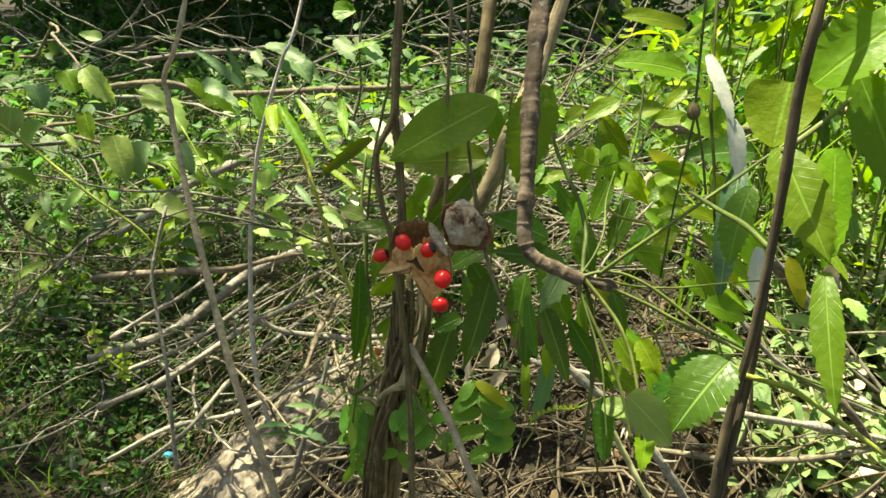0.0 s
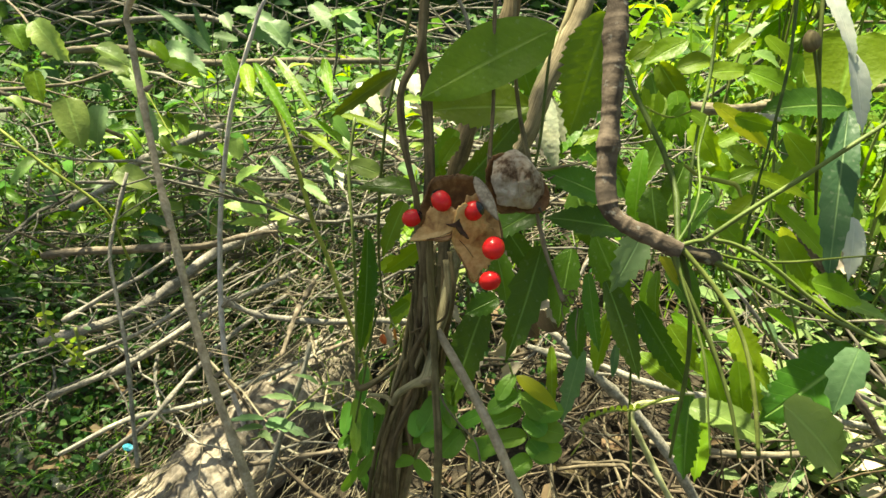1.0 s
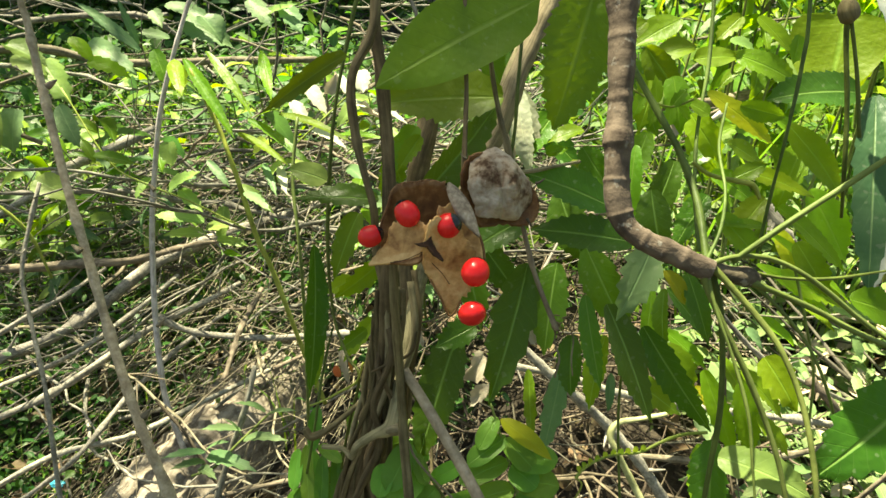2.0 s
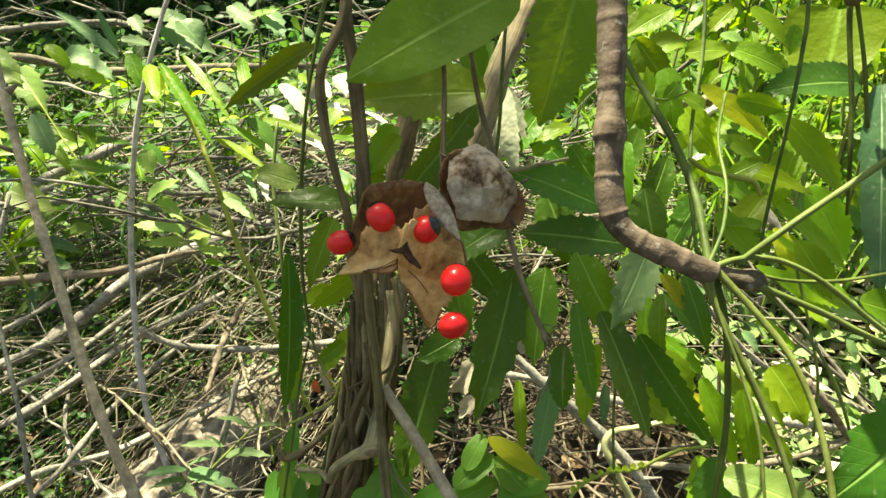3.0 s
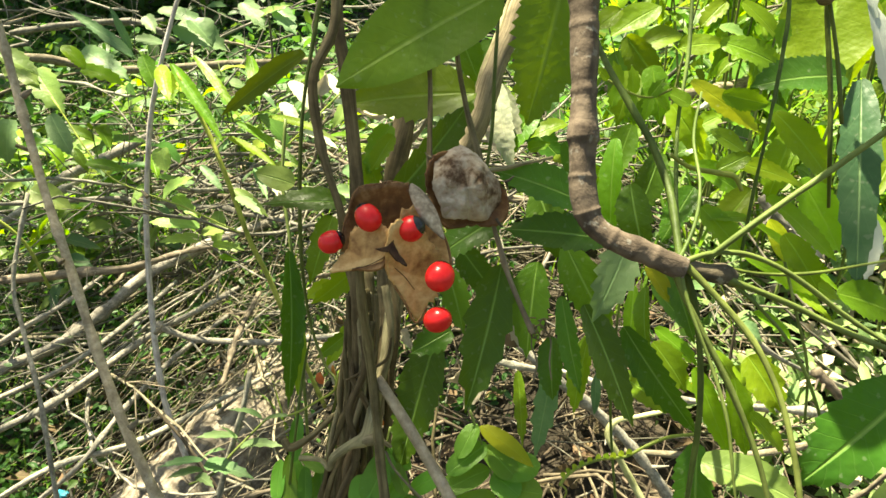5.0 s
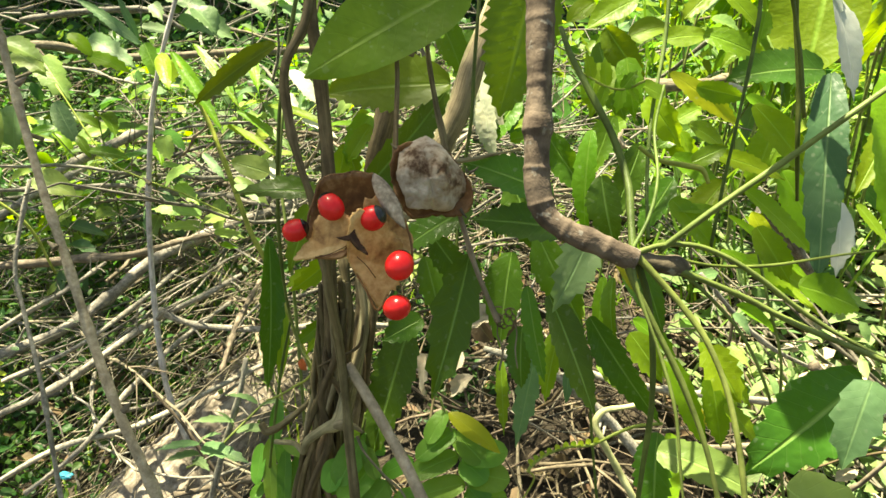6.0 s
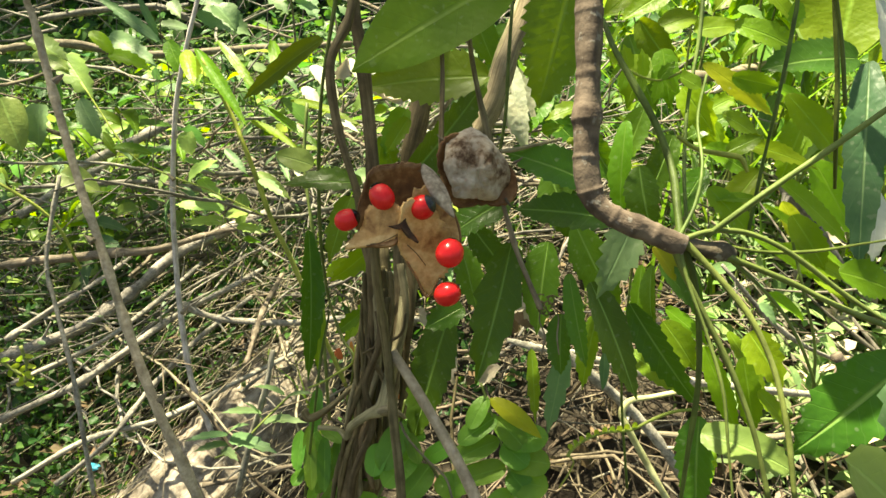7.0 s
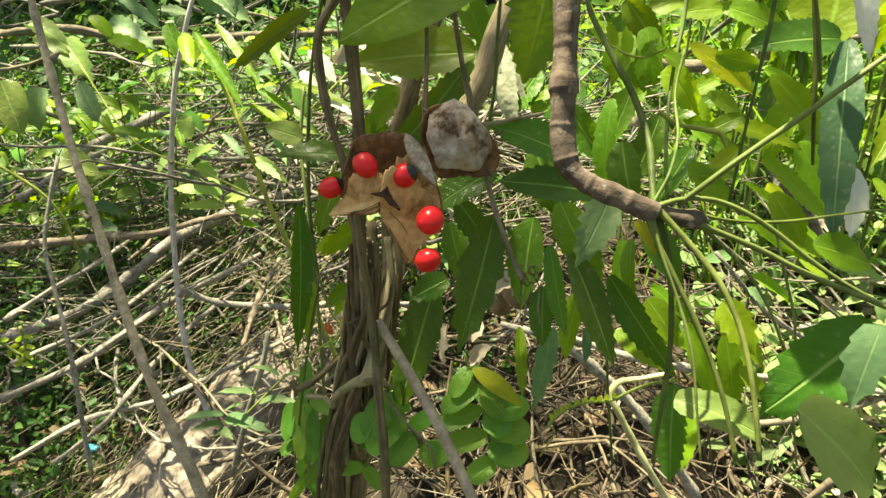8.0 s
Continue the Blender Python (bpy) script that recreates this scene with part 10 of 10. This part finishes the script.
def hanging_foliage():
    """Seedlings and low neem shoots behind the branch, leaf by leaf on thin stems."""
    rng = np.random.default_rng(21)
    mats = (NEEM_BRIGHT, NEEM, NEEM_BRIGHT, PALE_LEAF, NEEM, NEEM, BLUE_LEAF)
    shapes = []
    for k in range(6):
        for m, mat in enumerate(mats):
            kind = ("neem", "neem", "neem", "ovate")[k % 4]
            v, f, u = leaf_data(kind, 0.05, (0.012, 0.014, 0.0165, 0.021)[k % 4], 0.35, (0.5, 0.9, 0.6, 1.1)[k % 4], 0.5 * (k % 3), 0.08, 0.35 * (k - 2), (9, 7, 10, 7)[k % 4], seed=k)
            shapes.append(mesh_of("leaf", v, f, mat, u))
    for s in range(46):
        y = 0.56 + rng.uniform(0.0, 0.68)
        x = 0.115 + 0.16 * (y - 0.38) + 0.55 * rng.random() ** 1.4
        if x < 0.5 and y < 0.85:
            y += 0.35
        z = ground_height(x, y) - 0.01
        top = rng.uniform(0.46, 0.74) if s % 5 else rng.uniform(0.15, 0.4)
        ob = thing("seedling", (x, y, z), "slender sunlit neem seedling with yellow green serrated leaves", "seedling", "neem seedlings")
        lean = rng.normal(0, 0.06, 2)
        rows = [(x, y, z, 0.0022), (x + lean[0] * 0.5, y + lean[1] * 0.5, z + top * 0.5, 0.0018), (x + lean[0] * 1.4, y + lean[1] * 1.4, z + top, 0.0010)]
        stem(ob, "stem", STALK if s % 3 else STALK_DARK, rows, 6)
        for i in range(int(rng.integers(12, 20))):
            t = rng.uniform(0.70, 1.0) if s % 5 else rng.uniform(0.5, 1.0)
            b = Vector((x + lean[0] * 1.4 * t, y + lean[1] * 1.4 * t, z + top * t))
            a = rng.uniform(0, 6.283)
            d = Vector((math.cos(a), math.sin(a), rng.normal(-0.45, 0.5))).normalized()
            l = rng.uniform(0.035, 0.07)
            leafob = new("leaf", shapes[int(rng.integers(0, len(shapes)))])
            face = Vector((rng.normal(0, 0.35), -0.3 + rng.normal(0, 0.35), 1.3))
            leafob.matrix_basis = leaf_pose(b, b + d, face) @ Matrix.Diagonal((l * 20, l * 20, l * 20, 1))
            link_part(leafob, ob)


hanging_foliage()


def weeds():
    """Toothed seedlings that grow through the brushwood."""
    rng = np.random.default_rng(33)
    pale = [mesh_of("leaf", *leaf_data("neem", 0.05, 0.015 + 0.002 * k, 0.4, 0.5 + 0.3 * k, 0.4, 0.1, 0.3 * (k - 1), 6 + k, seed=k)[:2], mat, leaf_data("neem", 1.0, 0.3, teeth=6 + k)[2]) for k in range(3) for mat in (BLUE_LEAF, PALE_LEAF, NEEM)]
    for s in range(36):
        y = 0.78 + 0.85 * rng.random()
        x = rng.uniform(-0.95, -0.05) * (0.6 + 0.4 * y)
        z, top, count = heap_height(x, y) - 0.02, rng.uniform(0.10, 0.26), int(rng.integers(8, 16))
        ob = thing("seedling", (x, y, z), "grey green toothed seedling growing through dry brushwood", "seedling", "weed seedlings")
        lean = rng.normal(0, 0.03, 2)
        stem(ob, "stem", STALK if s % 2 else STALK_DARK, [(x, y, z, 0.0018), (x + lean[0] * 0.4, y + lean[1] * 0.4, z + top * 0.5, 0.0014), (x + lean[0], y + lean[1], z + top, 0.0008)], 6)
        turn = rng.uniform(0, 6.283)
        for i in range(count):
            t = 0.35 + 0.65 * i / count
            b = Vector((x + lean[0] * t, y + lean[1] * t, z + top * t))
            a = turn + i * 2.4 + rng.normal(0, 0.3)
            d = Vector((math.cos(a), math.sin(a), rng.normal(0.0, 0.35))).normalized()
            l = rng.uniform(0.04, 0.075)
            leafob = new("leaf", pale[int(rng.integers(0, len(pale)))])
            leafob.matrix_basis = leaf_pose(b, b + d, Vector((rng.normal(0, 0.35), -0.3 + rng.normal(0, 0.35), 1.0))) @ Matrix.Diagonal((l * 20, l * 20, l * 20, 1))
            link_part(leafob, ob)


weeds()


def shrub(x, y, size, leaves, leaf_size, material, label, seed):
    rng = np.random.default_rng(seed)
    z = ground_height(x, y)
    ob = thing("shrub", (x, y, z), label, "shrub", "background shrubs")
    pts = []
    for i in range(7):
        a = rng.uniform(0, 6.283)
        lean = size * rng.uniform(0.2, 0.55)
        hgt = size * rng.uniform(0.7, 1.15)
        rows = [(x, y, z - 0.03, 0.02 * size), (x + math.cos(a) * lean * 0.35, y + math.sin(a) * lean * 0.35, z + hgt * 0.5, 0.013 * size), (x + math.cos(a) * lean, y + math.sin(a) * lean, z + hgt, 0.005 * size)]
        stem(ob, "limb", BARK_SAPLING, rows, 6)
        line = spline(rows, 10)
        for _ in range(14):
            c = line[int(rng.integers(4, len(line)))][:3] + rng.normal(0, 0.13 * size, 3)
            for _ in range(leaves // 98):
                pts.append(c + rng.normal(0, 0.07 * size, 3))
    crown = scatter_leaves("crown", rng, pts, leaf_size, 0.5, material, "", "")
    link_part(crown, ob)
    for key in ("kind",):
        del crown[key]


# Shaded and sunlit shrubs differ by the light put into their leaf colour.
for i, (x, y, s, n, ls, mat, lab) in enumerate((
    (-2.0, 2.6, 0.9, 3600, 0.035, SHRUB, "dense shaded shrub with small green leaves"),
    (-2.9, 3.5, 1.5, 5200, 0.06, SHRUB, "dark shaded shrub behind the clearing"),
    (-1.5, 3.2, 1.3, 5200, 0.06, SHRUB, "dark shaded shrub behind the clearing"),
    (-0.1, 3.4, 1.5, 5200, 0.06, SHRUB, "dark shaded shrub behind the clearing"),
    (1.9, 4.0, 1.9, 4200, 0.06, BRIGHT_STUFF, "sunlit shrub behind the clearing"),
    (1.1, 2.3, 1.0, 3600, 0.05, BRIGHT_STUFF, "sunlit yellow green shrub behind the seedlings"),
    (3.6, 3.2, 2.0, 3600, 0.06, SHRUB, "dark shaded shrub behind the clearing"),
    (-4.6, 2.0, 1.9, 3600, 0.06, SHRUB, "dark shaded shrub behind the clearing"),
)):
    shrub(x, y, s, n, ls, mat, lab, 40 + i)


def tree(x, y, height, spread, leaves, seed):
    """A broad tree, its unseen crown added to shade the wood behind the clearing."""
    rng = np.random.default_rng(seed)
    z = ground_height(x, y)
    ob = thing("tree", (x, y, z), "tall leafy tree added with unseen crown to shade the wood behind", "tree", "background trees")
    stem(ob, "trunk", BARK_DARK, [(x, y, z - 0.1, 0.13), (x + 0.05, y, z + height * 0.4, 0.10), (x, y + 0.1, z + height * 0.75, 0.06)], 10)
    pts = []
    for i in range(9):
        a = 6.283 * i / 9 + rng.uniform(0, 0.5)
        r, h = spread * rng.uniform(0.5, 1.0), height * rng.uniform(0.75, 1.1)
        rows = [(x, y, z + height * 0.42, 0.05), (x + math.cos(a) * r * 0.5, y + math.sin(a) * r * 0.5, z + h * 0.8, 0.035), (x + math.cos(a) * r, y + math.sin(a) * r, z + h, 0.012)]
        stem(ob, "limb", BARK_DARK, rows, 6)
        line = spline(rows, 10)
        for _ in range(16):
            c = line[int(rng.integers(6, len(line)))][:3] + rng.normal(0, 0.22 * spread, 3) * (1, 1, 0.5)
            for _ in range(leaves // 144):
                pts.append(c + rng.normal(0, 0.17, 3))
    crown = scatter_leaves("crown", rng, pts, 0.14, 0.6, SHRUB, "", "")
    link_part(crown, ob)
    del crown["kind"]


# Places chosen so that the crowns' shadows darken the far growth.
for i, (x, y, h, sp) in enumerate(((-3.4, 3.9, 3.0, 1.3), (-2.4, 3.8, 3.0, 1.2), (-3.2, 4.6, 3.2, 2.0), (-1.3, 5.0, 3.4, 2.0), (0.8, 5.6, 3.6, 2.0), (4.4, 5.6, 3.8, 2.0), (-5.6, 4.2, 3.8, 2.1), (-2.2, 8.0, 4.5, 2.4), (1.4, 8.6, 4.6, 2.4), (5.0, 8.6, 4.6, 2.4), (-6.0, 7.4, 4.6, 2.4))):
    tree(x, y, h, sp, 6000, 80 + i)


def unseen_neem_tree():
    """An unseen neem, its limbs added over the clearing to dapple the heap."""
    rng = np.random.default_rng(7)
    x, y = -3.0, 0.5
    z = ground_height(x, y)
    ob = thing("unseen_neem_tree", (x, y, z), "unseen neem tree added so its high leafy limbs dapple the clearing", "tree")
    stem(ob, "trunk", BARK_SAPLING, [(x, y, z - 0.1, 0.09), (x + 0.1, y, 1.2, 0.075), (x + 0.3, y, 2.0, 0.055)], 12)
    pts = []
    # Leaf clumps set where their shadows fall on pod, heap and hollow.
    for tx, ty, clumps, wide, first in ((-0.48, 0.43, 14, 0.055, 21), (-0.51, 0.57, 13, 0.06, 21), (-1.25, 1.2, 13, 0.1, 21), (-0.8, 1.25, 11, 0.1, 21), (-0.53, 0.70, 12, 0.06, 21), (-1.05, 0.95, 11, 0.1, 21), (-0.42, 1.02, 3, 0.06, 24)):
        rng = np.random.default_rng(int(1000 - tx * 700 + ty * 100))
        bx, by = x + 0.3, y
        rows = [(bx, by, 1.95, 0.03), ((bx + tx) / 2, (by + ty) / 2, 2.4, 0.02), (tx, ty, 2.2, 0.006)]
        stem(ob, "limb", BARK_SAPLING, rows, 8)
        line = spline(rows, 12)
        for _ in range(clumps):
            c = line[int(rng.integers(first, len(line)))][:3] + rng.normal(0, wide, 3) * (1, 1, 0.5)
            for _ in range(22):
                pts.append(c + rng.normal(0, wide * 0.7, 3))
    rng = np.random.default_rng(5)
    crown = scatter_leaves("crown", rng, pts, 0.052, 0.6, SHRUB, "", "", 0.35)
    link_part(crown, ob)
    del crown["kind"]


unseen_neem_tree()


# ---- sparse growth round and behind the camera ----
scatter_leaves("undergrowth", RNG, [p for p in herb_points(RNG, 2600, -5, 5, -4, 4, 0.2, 0.1, 10) if p[1] < -0.3 or abs(p[0]) > 1.7], 0.05, 0.6, HERB, "loose herbs on the trodden soil", "undergrowth", 0.5)
